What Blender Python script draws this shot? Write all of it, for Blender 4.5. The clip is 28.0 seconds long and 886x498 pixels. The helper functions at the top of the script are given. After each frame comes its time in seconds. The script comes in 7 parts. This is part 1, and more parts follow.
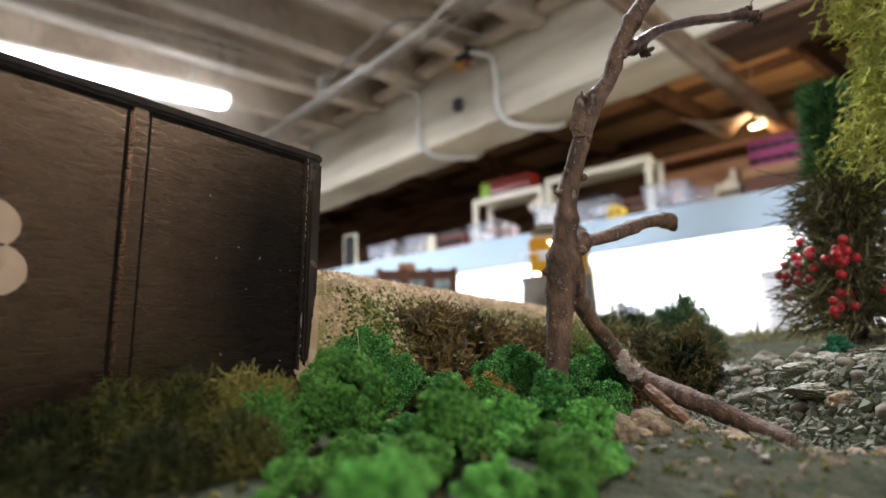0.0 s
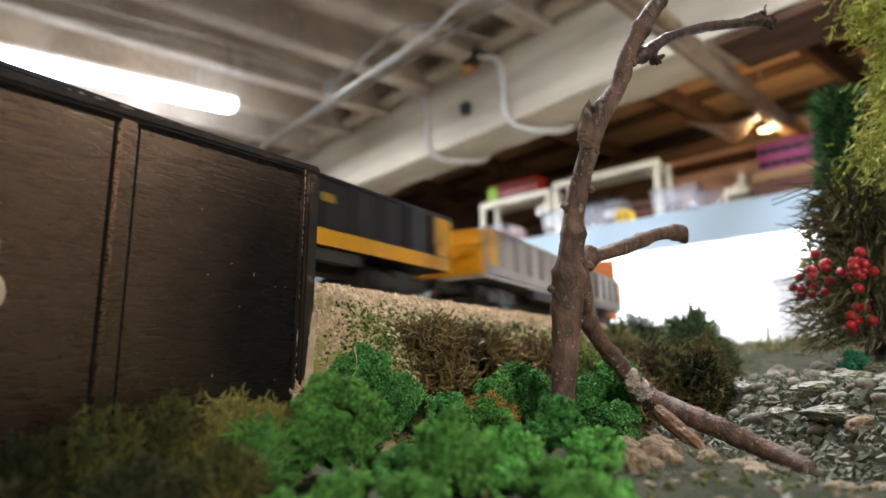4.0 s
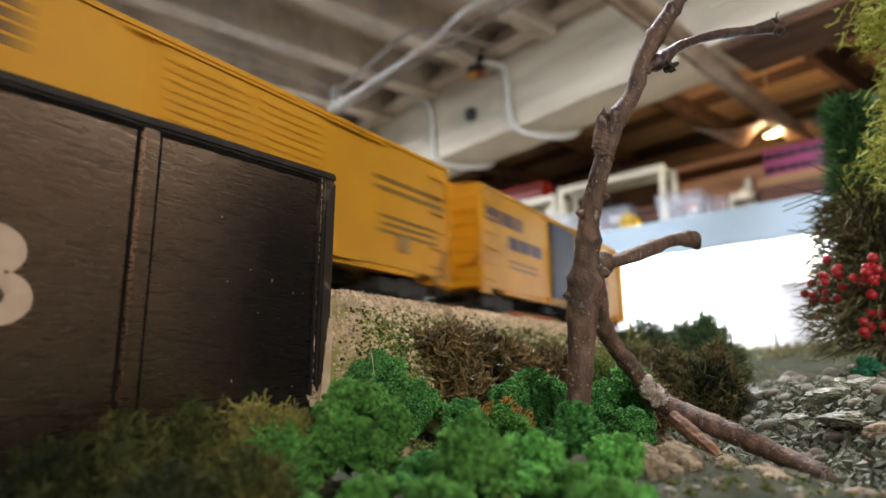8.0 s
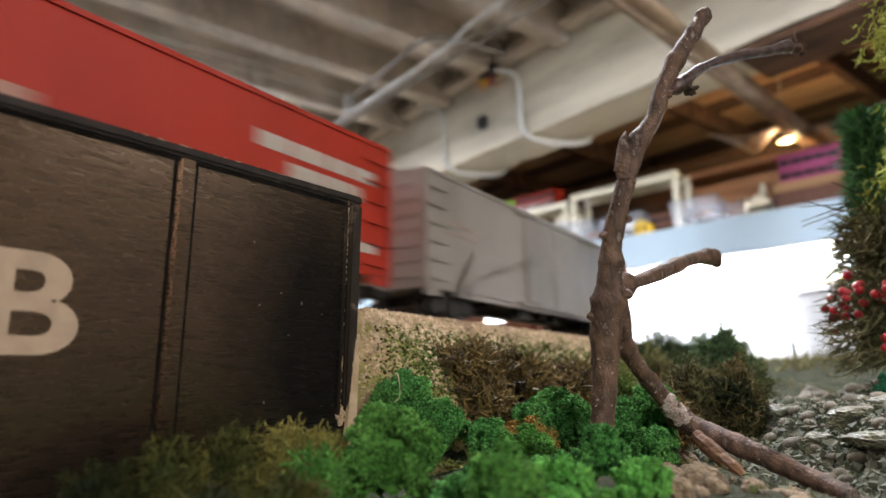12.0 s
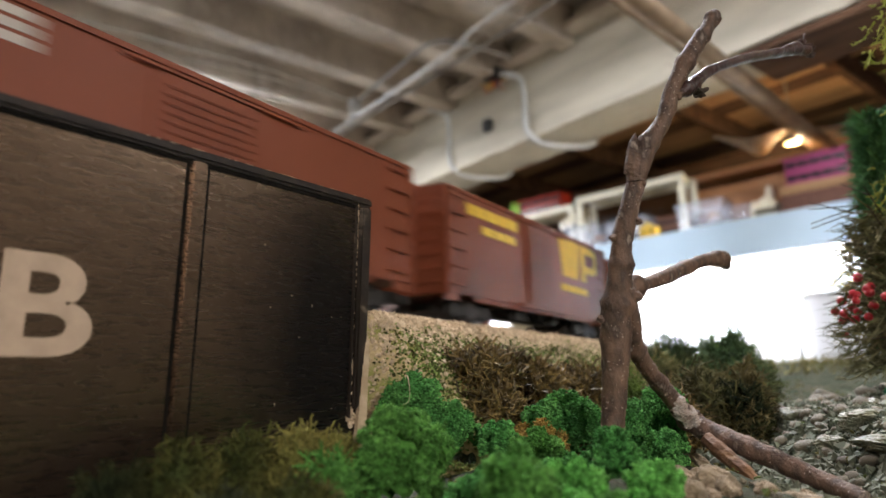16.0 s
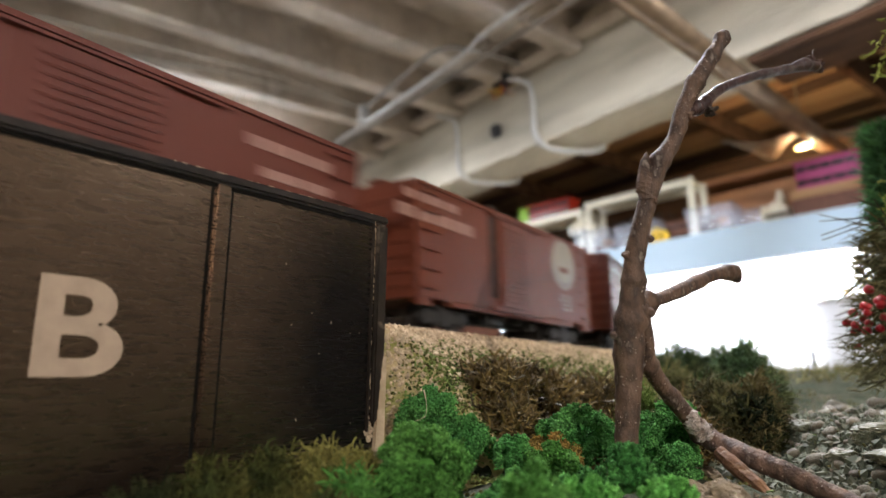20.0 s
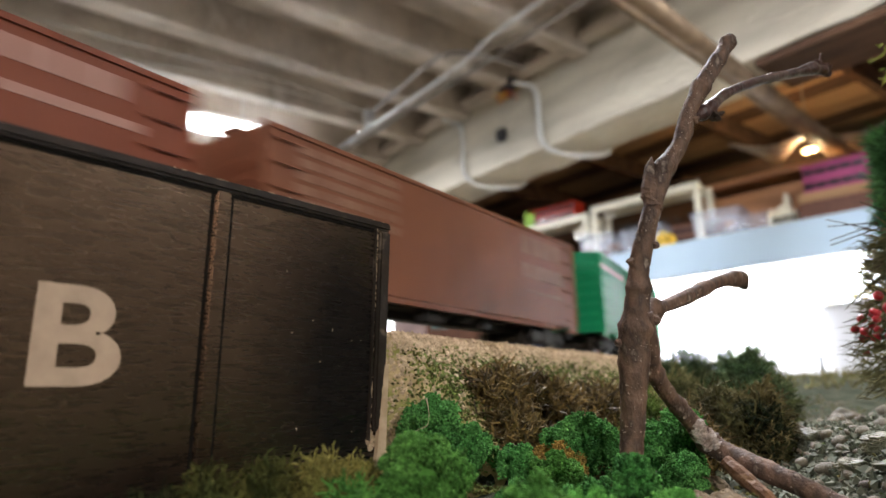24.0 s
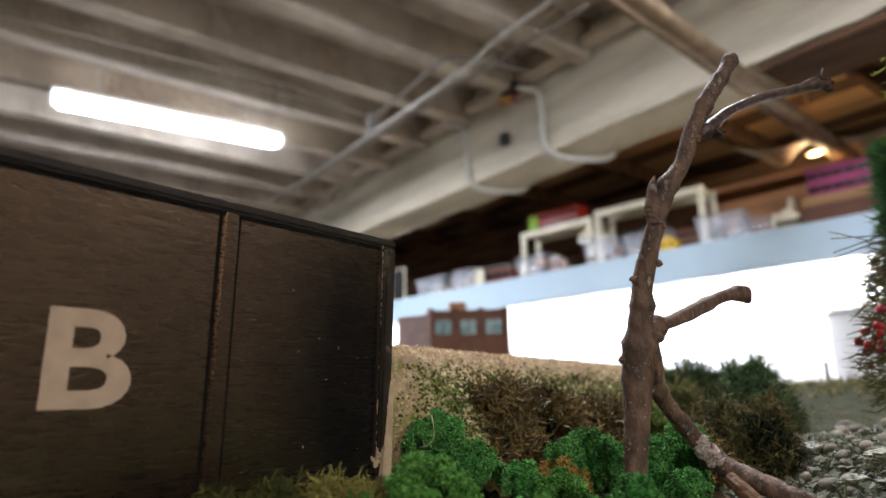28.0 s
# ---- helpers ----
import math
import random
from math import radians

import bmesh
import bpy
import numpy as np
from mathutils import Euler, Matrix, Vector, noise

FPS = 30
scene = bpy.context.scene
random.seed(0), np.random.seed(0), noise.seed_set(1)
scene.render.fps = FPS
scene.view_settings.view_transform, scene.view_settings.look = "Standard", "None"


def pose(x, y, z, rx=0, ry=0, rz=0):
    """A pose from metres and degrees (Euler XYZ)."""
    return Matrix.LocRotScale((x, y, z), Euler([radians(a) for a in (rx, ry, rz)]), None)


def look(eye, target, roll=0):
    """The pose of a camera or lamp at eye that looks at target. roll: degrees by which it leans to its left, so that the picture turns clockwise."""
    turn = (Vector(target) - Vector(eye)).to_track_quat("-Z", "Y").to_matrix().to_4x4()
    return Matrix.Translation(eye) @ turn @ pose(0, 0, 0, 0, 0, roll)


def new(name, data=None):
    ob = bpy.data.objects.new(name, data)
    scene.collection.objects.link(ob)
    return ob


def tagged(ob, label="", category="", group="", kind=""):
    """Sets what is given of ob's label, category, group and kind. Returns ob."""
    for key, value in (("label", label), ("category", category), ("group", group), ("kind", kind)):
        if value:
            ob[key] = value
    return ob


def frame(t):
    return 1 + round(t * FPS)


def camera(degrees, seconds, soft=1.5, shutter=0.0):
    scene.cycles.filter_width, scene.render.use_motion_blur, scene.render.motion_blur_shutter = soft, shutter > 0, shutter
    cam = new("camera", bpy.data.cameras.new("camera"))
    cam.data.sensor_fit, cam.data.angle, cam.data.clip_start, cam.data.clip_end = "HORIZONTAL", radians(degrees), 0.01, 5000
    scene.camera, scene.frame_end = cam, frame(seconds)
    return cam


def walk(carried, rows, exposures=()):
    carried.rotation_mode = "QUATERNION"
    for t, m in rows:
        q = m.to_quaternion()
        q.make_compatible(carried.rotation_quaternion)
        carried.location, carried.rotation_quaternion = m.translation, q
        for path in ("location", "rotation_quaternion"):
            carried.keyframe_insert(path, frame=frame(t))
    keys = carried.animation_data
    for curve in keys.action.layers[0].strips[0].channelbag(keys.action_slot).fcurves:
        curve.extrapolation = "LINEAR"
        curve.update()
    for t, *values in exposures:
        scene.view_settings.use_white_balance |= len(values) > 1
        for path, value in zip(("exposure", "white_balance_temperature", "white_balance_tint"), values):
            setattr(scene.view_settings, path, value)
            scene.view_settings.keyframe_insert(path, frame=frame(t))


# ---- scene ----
cam = camera(69, 28.0, soft=1.5, shutter=0.9)
cam.data.dof.use_dof = True
cam.data.dof.focus_distance = 0.132
cam.data.dof.aperture_fstop = 18.0
PATH = [
    (0, (0.00560, -0.01597, 1.14794), (0.0375, 1.9510, 1.5083), -1.47),
    (0.5, (0.00559, -0.01555, 1.14822), (0.0355, 1.9513, 1.5096), -1.35),
    (1, (0.00561, -0.01444, 1.14871), (0.0294, 1.9524, 1.5107), -1.29),
    (1.5, (0.00590, -0.01319, 1.14961), (0.0242, 1.9538, 1.5110), -1.22),
    (2, (0.00631, -0.01212, 1.15035), (0.0190, 1.9552, 1.5104), -1.16),
    (2.5, (0.00662, -0.01151, 1.15128), (0.0146, 1.9556, 1.5124), -1.20),
    (3, (0.00645, -0.01153, 1.15129), (0.0145, 1.9547, 1.5172), -1.18),
    (3.5, (0.00654, -0.01168, 1.15106), (0.0152, 1.9540, 1.5201), -1.21),
    (5.5, (0.00779, -0.01144, 1.15150), (0.0177, 1.9529, 1.5276), -1.26),
    (6, (0.00631, -0.01227, 1.15166), (0.0170, 1.9515, 1.5305), -1.17),
    (6.5, (0.00443, -0.01303, 1.15127), (0.0118, 1.9505, 1.5316), -1.19),
    (7, (0.00457, -0.01322, 1.15178), (0.0076, 1.9499, 1.5338), -1.19),
    (7.5, (0.00448, -0.01399, 1.15264), (0.0036, 1.9488, 1.5366), -1.16),
    (8, (0.00466, -0.01251, 1.15116), (-0.0001, 1.9494, 1.5394), -1.20),
    (8.5, (0.00439, -0.01344, 1.15268), (0.0001, 1.9484, 1.5413), -1.21),
    (9, (0.00351, -0.01414, 1.15278), (-0.0038, 1.9469, 1.5455), -1.19),
    (9.5, (0.00425, -0.01387, 1.15287), (-0.0097, 1.9466, 1.5485), -1.23),
    (10, (0.00366, -0.01462, 1.15416), (-0.0125, 1.9455, 1.5510), -1.22),
    (10.5, (0.00298, -0.01505, 1.15406), (-0.0174, 1.9439, 1.5566), -1.24),
    (11, (0.00244, -0.01555, 1.15371), (-0.0257, 1.9425, 1.5604), -1.22),
    (11.5, (0.00232, -0.01497, 1.15301), (-0.0338, 1.9423, 1.5627), -1.25),
    (12, (0.00226, -0.01554, 1.15363), (-0.0399, 1.9414, 1.5641), -1.20),
    (12.5, (0.00255, -0.01548, 1.15383), (-0.0458, 1.9409, 1.5666), -1.23),
    (14.5, (0.00260, -0.01488, 1.15323), (-0.0520, 1.9401, 1.5717), -1.15),
    (15, (0.00259, -0.01489, 1.15323), (-0.0528, 1.9400, 1.5720), -1.18),
    (15.5, (0.00270, -0.01454, 1.15288), (-0.0534, 1.9401, 1.5726), -1.20),
    (16, (0.00136, -0.01573, 1.15347), (-0.0566, 1.9387, 1.5738), -1.16),
    (16.5, (-0.00001, -0.01672, 1.15259), (-0.0594, 1.9373, 1.5750), -1.13),
    (17, (0.00099, -0.01637, 1.15212), (-0.0595, 1.9372, 1.5764), -1.19),
    (17.5, (0.00015, -0.01897, 1.15319), (-0.0585, 1.9343, 1.5790), -1.29),
    (18, (-0.00001, -0.01903, 1.15451), (-0.0676, 1.9340, 1.5803), -1.19),
    (18.5, (0.00029, -0.01890, 1.15543), (-0.0725, 1.9337, 1.5822), -1.21),
    (19, (0.00048, -0.01914, 1.15550), (-0.0766, 1.9324, 1.5862), -1.22),
    (19.5, (0.00040, -0.01873, 1.15514), (-0.0802, 1.9320, 1.5890), -1.22),
    (20, (0.00014, -0.01905, 1.15529), (-0.0842, 1.9309, 1.5920), -1.20),
    (20.5, (-0.00015, -0.01913, 1.15545), (-0.0881, 1.9299, 1.5953), -1.18),
    (21, (-0.00032, -0.01921, 1.15547), (-0.0933, 1.9291, 1.5975), -1.20),
    (21.5, (-0.00030, -0.01950, 1.15634), (-0.0995, 1.9283, 1.5994), -1.18),
    (23.5, (0.00064, -0.01764, 1.15570), (-0.1009, 1.9287, 1.6044), -1.10),
    (24, (0.00071, -0.01787, 1.15609), (-0.1005, 1.9285, 1.6050), -1.11),
    (24.5, (0.00071, -0.01813, 1.15620), (-0.1006, 1.9280, 1.6060), -1.07),
    (25, (0.00070, -0.01791, 1.15602), (-0.1004, 1.9280, 1.6070), -1.08),
    (25.5, (0.00079, -0.01791, 1.15599), (-0.0998, 1.9277, 1.6083), -1.06),
    (26, (0.00081, -0.01837, 1.15661), (-0.0991, 1.9272, 1.6093), -1.07),
    (26.5, (0.00083, -0.01881, 1.15701), (-0.1003, 1.9265, 1.6104), -1.07),
    (27, (0.00059, -0.01948, 1.15776), (-0.1023, 1.9250, 1.6142), -1.12),
    (27.5, (-0.00006, -0.02057, 1.15819), (-0.1054, 1.9234, 1.6164), -1.11),
    (28, (0.00064, -0.01971, 1.15862), (-0.1113, 1.9234, 1.6189), -1.11),
]
walk(cam, [(t, look(e, g, r)) for t, e, g, r in PATH], [(0, 0.26, 6000, 10), (1.5, 0.40, 6000, 10), (25.5, 0.42, 6000, 10), (27, 0.18, 6000, 10), (28, 0.05, 6000, 10)])

# ---------------------------------------------------------------- plan
# metres, z up; the layout's rails are models at 1:87
RAIL_Z = 1.1746            # top of the rails
DX, DY = 0.5363, 0.8440    # the near straight, pointing away
NX, NY = 0.8440, -0.5363   # across it, towards the camera
TX, TY = -0.0740, 0.1227   # centre line at u = 0
U_CURVE, RADIUS, STRAIGHT = 0.225, 0.45, 2.6
LONG = 1.057               # the cars are this much longer than their drawn lengths
LOOP = 2 * STRAIGHT + 2 * math.pi * RADIUS
BEAM = pose(-0.855, 4.646, 0, 0, 0, -49.5)      # x along the concrete beam, y behind it
SHELF = pose(0.5365, 3.8051, 0, 0, 0, -41.8)    # x along the valance, y behind it
FLOOR, CEIL = 0.0, 3.02
NEAR, NEAR_AT = 0.85, (0.0047, -0.0125, 1.1512)    # the foreground's own scale, about a point by the camera


def track(u):
    """Place and direction (pointing away from the near straight's start) at the distance u along the oval."""
    u = (u - U_CURVE + STRAIGHT) % LOOP
    arc = math.pi * RADIUS
    heading = math.atan2(DY, DX)
    cx, cy = TX + U_CURVE * DX - RADIUS * NX, TY + U_CURVE * DY - RADIUS * NY
    if u < STRAIGHT:
        k = u - STRAIGHT + U_CURVE
        return TX + k * DX, TY + k * DY, heading
    u -= STRAIGHT
    if u < arc:
        a = u / RADIUS
        b = math.atan2(NY, NX) + a
        return cx + RADIUS * math.cos(b), cy + RADIUS * math.sin(b), heading + a
    u -= arc
    if u < STRAIGHT:
        return cx - RADIUS * NX - u * DX, cy - RADIUS * NY - u * DY, heading + math.pi
    u -= STRAIGHT
    a = math.pi + u / RADIUS
    b = math.atan2(NY, NX) + a
    ex, ey = cx - STRAIGHT * DX, cy - STRAIGHT * DY
    return ex + RADIUS * math.cos(b), ey + RADIUS * math.sin(b), heading + a


def travelled(t):
    return LONG * (0.172 * t + 0.0028 * t * t if t < 5 else 0.930 + 0.201 * (t - 5))


# ---------------------------------------------------------------- light
world = bpy.data.worlds.new("basement_air")
world.use_nodes = True
world.node_tree.nodes["Background"].inputs[0].default_value = (0.008, 0.008, 0.009, 1)
scene.world = world


def area_lamp(name, m, sx, sy, watts, colour):
    data = bpy.data.lights.new(name, "AREA")
    data.shape, data.size, data.size_y, data.energy, data.color = "RECTANGLE", sx, sy, watts, colour
    ob = new(name, data)
    ob.matrix_world = m
    return ob


TUBE = (1.0, 0.978, 0.985)
# the first fixture is seen; the other three are added, out of view, for light
SEEN_AND_ADDED_LAMPS = [(-1.72, 3.32, 2.75, 35.0), (3.3, -0.3, 2.75, 35.0), (0.08, 1.15, 2.75, 35.0), (-1.9, -2.3, 2.75, 35.0)]
PENDANT = (2.38, -5.72, 2.60)    # where the twig's shadow on the cars points
for (x, y, z, a), w in zip(SEEN_AND_ADDED_LAMPS, (95, 16, 52, 22)):
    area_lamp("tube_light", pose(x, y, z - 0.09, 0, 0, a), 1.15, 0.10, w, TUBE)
for q in (-1.6, -0.3, 1.0, 2.3):
    area_lamp("valance_light", SHELF @ pose(q, 0.10, 1.80, 50, 0, 0), 1.1, 0.06, 14, (1.0, 0.98, 0.94))
# unseen warm source behind the glow on the boards
bulb = bpy.data.lights.new("bulb_light", "POINT")
bulb.energy, bulb.color, bulb.shadow_soft_size = 9, (1.0, 0.78, 0.42), 0.014
bulb_ob = new("bulb_light", bulb)
bulb_ob.matrix_world = SHELF @ pose(1.27, 0.46, 2.36)
pendant = bpy.data.lights.new("pendant_light", "POINT")
pendant.energy, pendant.color, pendant.shadow_soft_size = 540, (1.0, 0.93, 0.84), 0.06
pendant_ob = new("pendant_light", pendant)
pendant_ob.matrix_world = pose(*PENDANT)
scene.view_settings.exposure = 0.40


# ---------------------------------------------------------------- materials
def shade(name, c1, c2=None, rough=0.6, metal=0.0, scale=200.0, bump=0.2, depth=0.0003, c3=None, fine=6.0, island=0.0,
          spec=0.5, stretch=(1, 1, 1), each=0.0, mix=(0.38, 0.62)):
    """Two colours mixed by a broad noise, a third in stains, brightness varied by piece, and relief from a finer noise."""
    m = bpy.data.materials.new(name)
    m.use_nodes = True
    n, l = m.node_tree.nodes, m.node_tree.links
    b = n["Principled BSDF"]
    b.inputs["Roughness"].default_value, b.inputs["Metallic"].default_value = rough, metal
    b.inputs["Specular IOR Level"].default_value = spec
    co = n.new("ShaderNodeTexCoord")
    mp = n.new("ShaderNodeMapping")
    mp.inputs["Scale"].default_value = stretch
    l.new(co.outputs["Object"], mp.inputs["Vector"])
    big = n.new("ShaderNodeTexNoise")
    big.inputs["Scale"].default_value, big.inputs["Detail"].default_value = scale, 5
    l.new(mp.outputs[0], big.inputs["Vector"])
    ramp = n.new("ShaderNodeValToRGB")
    ramp.color_ramp.elements[0].position, ramp.color_ramp.elements[1].position = mix
    ramp.color_ramp.elements[0].color = (*c1, 1)
    ramp.color_ramp.elements[1].color = (*(c2 or c1), 1)
    if c3:
        e = ramp.color_ramp.elements.new(min(0.95, mix[1] + 0.14))
        e.color = (*c3, 1)
    l.new(big.outputs["Fac"], ramp.inputs[0])
    out = ramp.outputs[0]
    if island or each:
        vary = n.new("ShaderNodeHueSaturation")
        if island:
            src = n.new("ShaderNodeNewGeometry").outputs["Random Per Island"]
        else:
            src = n.new("ShaderNodeObjectInfo").outputs["Random"]
        rng = n.new("ShaderNodeMapRange")
        k = island or each
        rng.inputs["To Min"].default_value, rng.inputs["To Max"].default_value = 1 - k, 1 + k
        l.new(src, rng.inputs["Value"])
        l.new(rng.outputs[0], vary.inputs["Value"])
        l.new(out, vary.inputs["Color"])
        out = vary.outputs[0]
    l.new(out, b.inputs["Base Color"])
    small = n.new("ShaderNodeTexNoise")
    small.inputs["Scale"].default_value, small.inputs["Detail"].default_value = scale * fine, 3
    l.new(mp.outputs[0], small.inputs["Vector"])
    rr = n.new("ShaderNodeMapRange")
    rr.inputs["To Min"].default_value, rr.inputs["To Max"].default_value = max(0.03, rough - 0.1), min(1, rough + 0.1)
    l.new(small.outputs["Fac"], rr.inputs["Value"])
    l.new(rr.outputs[0], b.inputs["Roughness"])
    if bump:
        bp = n.new("ShaderNodeBump")
        bp.inputs["Strength"].default_value = bump
        bp.inputs["Distance"].default_value = depth or 0.001
        l.new(small.outputs["Fac"], bp.inputs["Height"])
        l.new(bp.outputs[0], b.inputs["Normal"])
    return m


def glow(name, colour, strength):
    m = bpy.data.materials.new(name)
    m.use_nodes = True
    b = m.node_tree.nodes["Principled BSDF"]
    b.inputs["Base Color"].default_value = (*colour, 1)
    b.inputs["Emission Color"].default_value = (*colour, 1)
    b.inputs["Emission Strength"].default_value = strength
    return m


def clear(name, colour=(0.95, 0.96, 0.97), rough=0.06, through_it=1.0):
    m = bpy.data.materials.new(name)
    m.use_nodes = True
    b = m.node_tree.nodes["Principled BSDF"]
    b.inputs["Base Color"].default_value = (*colour, 1)
    b.inputs["Roughness"].default_value = rough
    b.inputs["Transmission Weight"].default_value = through_it
    b.inputs["IOR"].default_value = 1.1
    return m


def train_paint(name, c, rough=0.45, dirt=0.75, each=0.0):
    d = tuple(v * dirt for v in c)
    return shade(name, c, d, rough, 0, 45, 0.06, 0.0001, None, 30, 0, 0.28, (1, 1, 0.5), each, (0.45, 0.8))


CONCRETE = shade("board_marked_concrete", (0.66, 0.61, 0.50), (0.42, 0.385, 0.31), 0.9, 0, 3.2, 1.0, 0.014, (0.52, 0.50, 0.46), 9, 0, 0.2, (0.45, 1, 2.6), 0, (0.34, 0.70))
CONCRETE_CEIL = shade("stained_ceiling_concrete", (0.64, 0.57, 0.49), (0.40, 0.345, 0.29), 0.95, 0, 3.4, 0.8, 0.014, (0.64, 0.60, 0.55), 9, 0, 0.2)
JOIST_WOOD = shade("dark_joist_wood", (0.13, 0.072, 0.042), (0.065, 0.036, 0.022), 0.85, 0, 3, 0.4, 0.004, None, 9, 0, 0.2, (1, 7, 7))
PLANK_WOOD = shade("warm_plank_wood", (0.46, 0.28, 0.14), (0.30, 0.17, 0.085), 0.7, 0, 3, 0.3, 0.003, None, 9, 0, 0.3, (0.6, 8, 8))
CABINET_WOOD = shade("brown_cabinet_wood", (0.42, 0.20, 0.085), (0.30, 0.135, 0.055), 0.5, 0, 3, 0.2, 0.002, None, 9, 0, 0.4, (0.6, 8, 8))
WALL_PAINT = shade("grey_wall_paint", (0.36, 0.35, 0.33), (0.29, 0.28, 0.27), 0.9, 0, 1.2, 0.2, 0.002)
FLOOR_GREY = shade("grey_floor_paint", (0.22, 0.21, 0.20), (0.17, 0.165, 0.16), 0.6, 0, 1.5, 0.2, 0.001)
VALANCE_BLUE = shade("pale_blue_paint", (0.52, 0.67, 0.80), (0.47, 0.62, 0.76), 0.6, 0, 2.5, 0.1, 0.001)
BACKDROP_WHITE = shade("white_backdrop_paint", (0.86, 0.89, 0.92), (0.82, 0.86, 0.91), 0.9, 0, 1.0, 0.05, 0.001)
CREAM = shade("cream_enamel", (0.70, 0.66, 0.52), (0.62, 0.58, 0.45), 0.45, 0, 6, 0.1, 0.001)
FLEX_GREY = shade("pale_flexible_conduit", (0.62, 0.62, 0.60), (0.52, 0.52, 0.50), 0.45, 0, 40, 0.2, 0.001)
GALV = shade("galvanised_conduit", (0.62, 0.62, 0.60), (0.48, 0.48, 0.47), 0.38, 0.85, 20, 0.1, 0.001)
PIPE_GREY = shade("grey_iron_pipe", (0.30, 0.28, 0.25), (0.22, 0.20, 0.18), 0.5, 0.4, 12, 0.2, 0.001)
PIPE_BROWN = shade("brown_iron_pipe", (0.30, 0.215, 0.135), (0.20, 0.14, 0.09), 0.4, 0.5, 12, 0.2, 0.001)
PLASTIC_BLACK = shade("black_plastic", (0.018, 0.018, 0.02), (0.03, 0.03, 0.032), 0.45, 0, 30, 0.05, 0.0005)
TUBE_GLOW = glow("fluorescent_tube", (0.98, 0.99, 1.0), 50.0)
LENS_GLOW = glow("fluorescent_wrap_lens", (0.98, 0.99, 1.0), 22.0)
GLOBE_GLOW = glow("opal_globe", (1.0, 0.93, 0.84), 6.0)
FIXTURE_WHITE = shade("white_fixture_enamel", (0.78, 0.77, 0.74), (0.72, 0.71, 0.68), 0.4, 0, 8, 0.05, 0.001)
# emission that draws the warm gleam on the wires
BULB_GLEAM = glow("warm_bulb", (1.0, 0.74, 0.30), 1.1)
TUB_CLEAR = clear("clear_tub_plastic", (0.80, 0.83, 0.90), 0.06, 0.85)
CABLE_GREY = shade("pale_cable", (0.42, 0.39, 0.33), (0.33, 0.30, 0.26), 0.6, 0, 40, 0.1, 0.0005)

SOIL = shade("scenic_soil", (0.032, 0.040, 0.020), (0.065, 0.062, 0.038), 0.95, 0, 140, 1.0, 0.0012, (0.05, 0.08, 0.043), 7, 0, 0.15)
TURF = shade("ground_foam_turf", (0.085, 0.115, 0.032), (0.17, 0.14, 0.055), 1.0, 0, 160, 1.0, 0.001, (0.05, 0.08, 0.025), 6, 0, 0.1)
DECK = shade("brown_earth_deck", (0.115, 0.098, 0.070), (0.18, 0.145, 0.10), 0.95, 0, 7, 1.0, 0.004, (0.07, 0.085, 0.045), 22, 0, 0.1)
MOUND_GREEN = shade("dull_green_lichen_strands", (0.055, 0.095, 0.036), (0.105, 0.115, 0.045), 0.9, 0, 60, 0.3, 0.0003, (0.048, 0.088, 0.045), 6, 0.55, 0.2)
PLASTER = shade("bare_plaster_slope", (0.56, 0.43, 0.235), (0.43, 0.32, 0.17), 0.95, 0, 150, 1.0, 0.0008, (0.25, 0.25, 0.07), 6, 0, 0.2, (1, 1, 1), 0, (0.32, 0.46))
BALLAST = shade("pinkish_ballast_grain", (0.55, 0.42, 0.28), (0.44, 0.33, 0.21), 0.9, 0, 300, 0.3, 0.0003, None, 6, 0.22, 0.2)
STONE = shade("river_pebble", (0.20, 0.155, 0.10), (0.13, 0.12, 0.088), 0.6, 0, 130, 0.4, 0.0005, (0.26, 0.185, 0.115), 7, 0, 0.4, (1, 1, 1), 0.25)
GRAVEL = shade("gully_gravel_grain", (0.155, 0.155, 0.105), (0.11, 0.122, 0.08), 0.7, 0, 130, 0.3, 0.0003, (0.26, 0.22, 0.15), 7, 0.25, 0.3)
TURF_GREEN = shade("bright_turf_crumb", (0.11, 0.16, 0.035), (0.17, 0.20, 0.06), 1.0, 0, 90, 0.4, 0.0004, (0.07, 0.13, 0.05), 6, 0.5, 0.1)
ROCK_TAN = shade("tan_cast_rock", (0.34, 0.255, 0.165), (0.20, 0.15, 0.10), 0.9, 0, 200, 1.0, 0.0012, (0.42, 0.36, 0.28), 5, 0, 0.2)
ROCK_GREY = shade("olive_glazed_rock", (0.175, 0.16, 0.095), (0.125, 0.125, 0.075), 0.38, 0, 260, 0.8, 0.0012, (0.085, 0.10, 0.055), 3, 0, 0.5)
FOAM_GREEN = shade("green_clump_foam", (0.062, 0.160, 0.028), (0.105, 0.235, 0.048), 1.0, 0, 140, 0.6, 0.0006, None, 6, 0.55, 0.1)
FOAM_BRIGHT = shade("bright_green_clump_foam", (0.105, 0.30, 0.055), (0.16, 0.37, 0.08), 1.0, 0, 140, 0.6, 0.0006, None, 6, 0.4, 0.1)
FOAM_DARK = shade("dark_green_clump_foam", (0.052, 0.160, 0.036), (0.095, 0.24, 0.058), 1.0, 0, 140, 0.6, 0.0006, None, 6, 0.6, 0.1)
FOAM_TEAL = shade("bluish_green_clump_foam", (0.035, 0.16, 0.085), (0.05, 0.20, 0.10), 1.0, 0, 140, 0.6, 0.0006, None, 6, 0.4, 0.1)
FOAM_OLIVE = shade("olive_moss_foam", (0.034, 0.043, 0.012), (0.088, 0.078, 0.020), 1.0, 0, 90, 0.6, 0.0006, (0.026, 0.05, 0.018), 6, 0.6, 0.1)
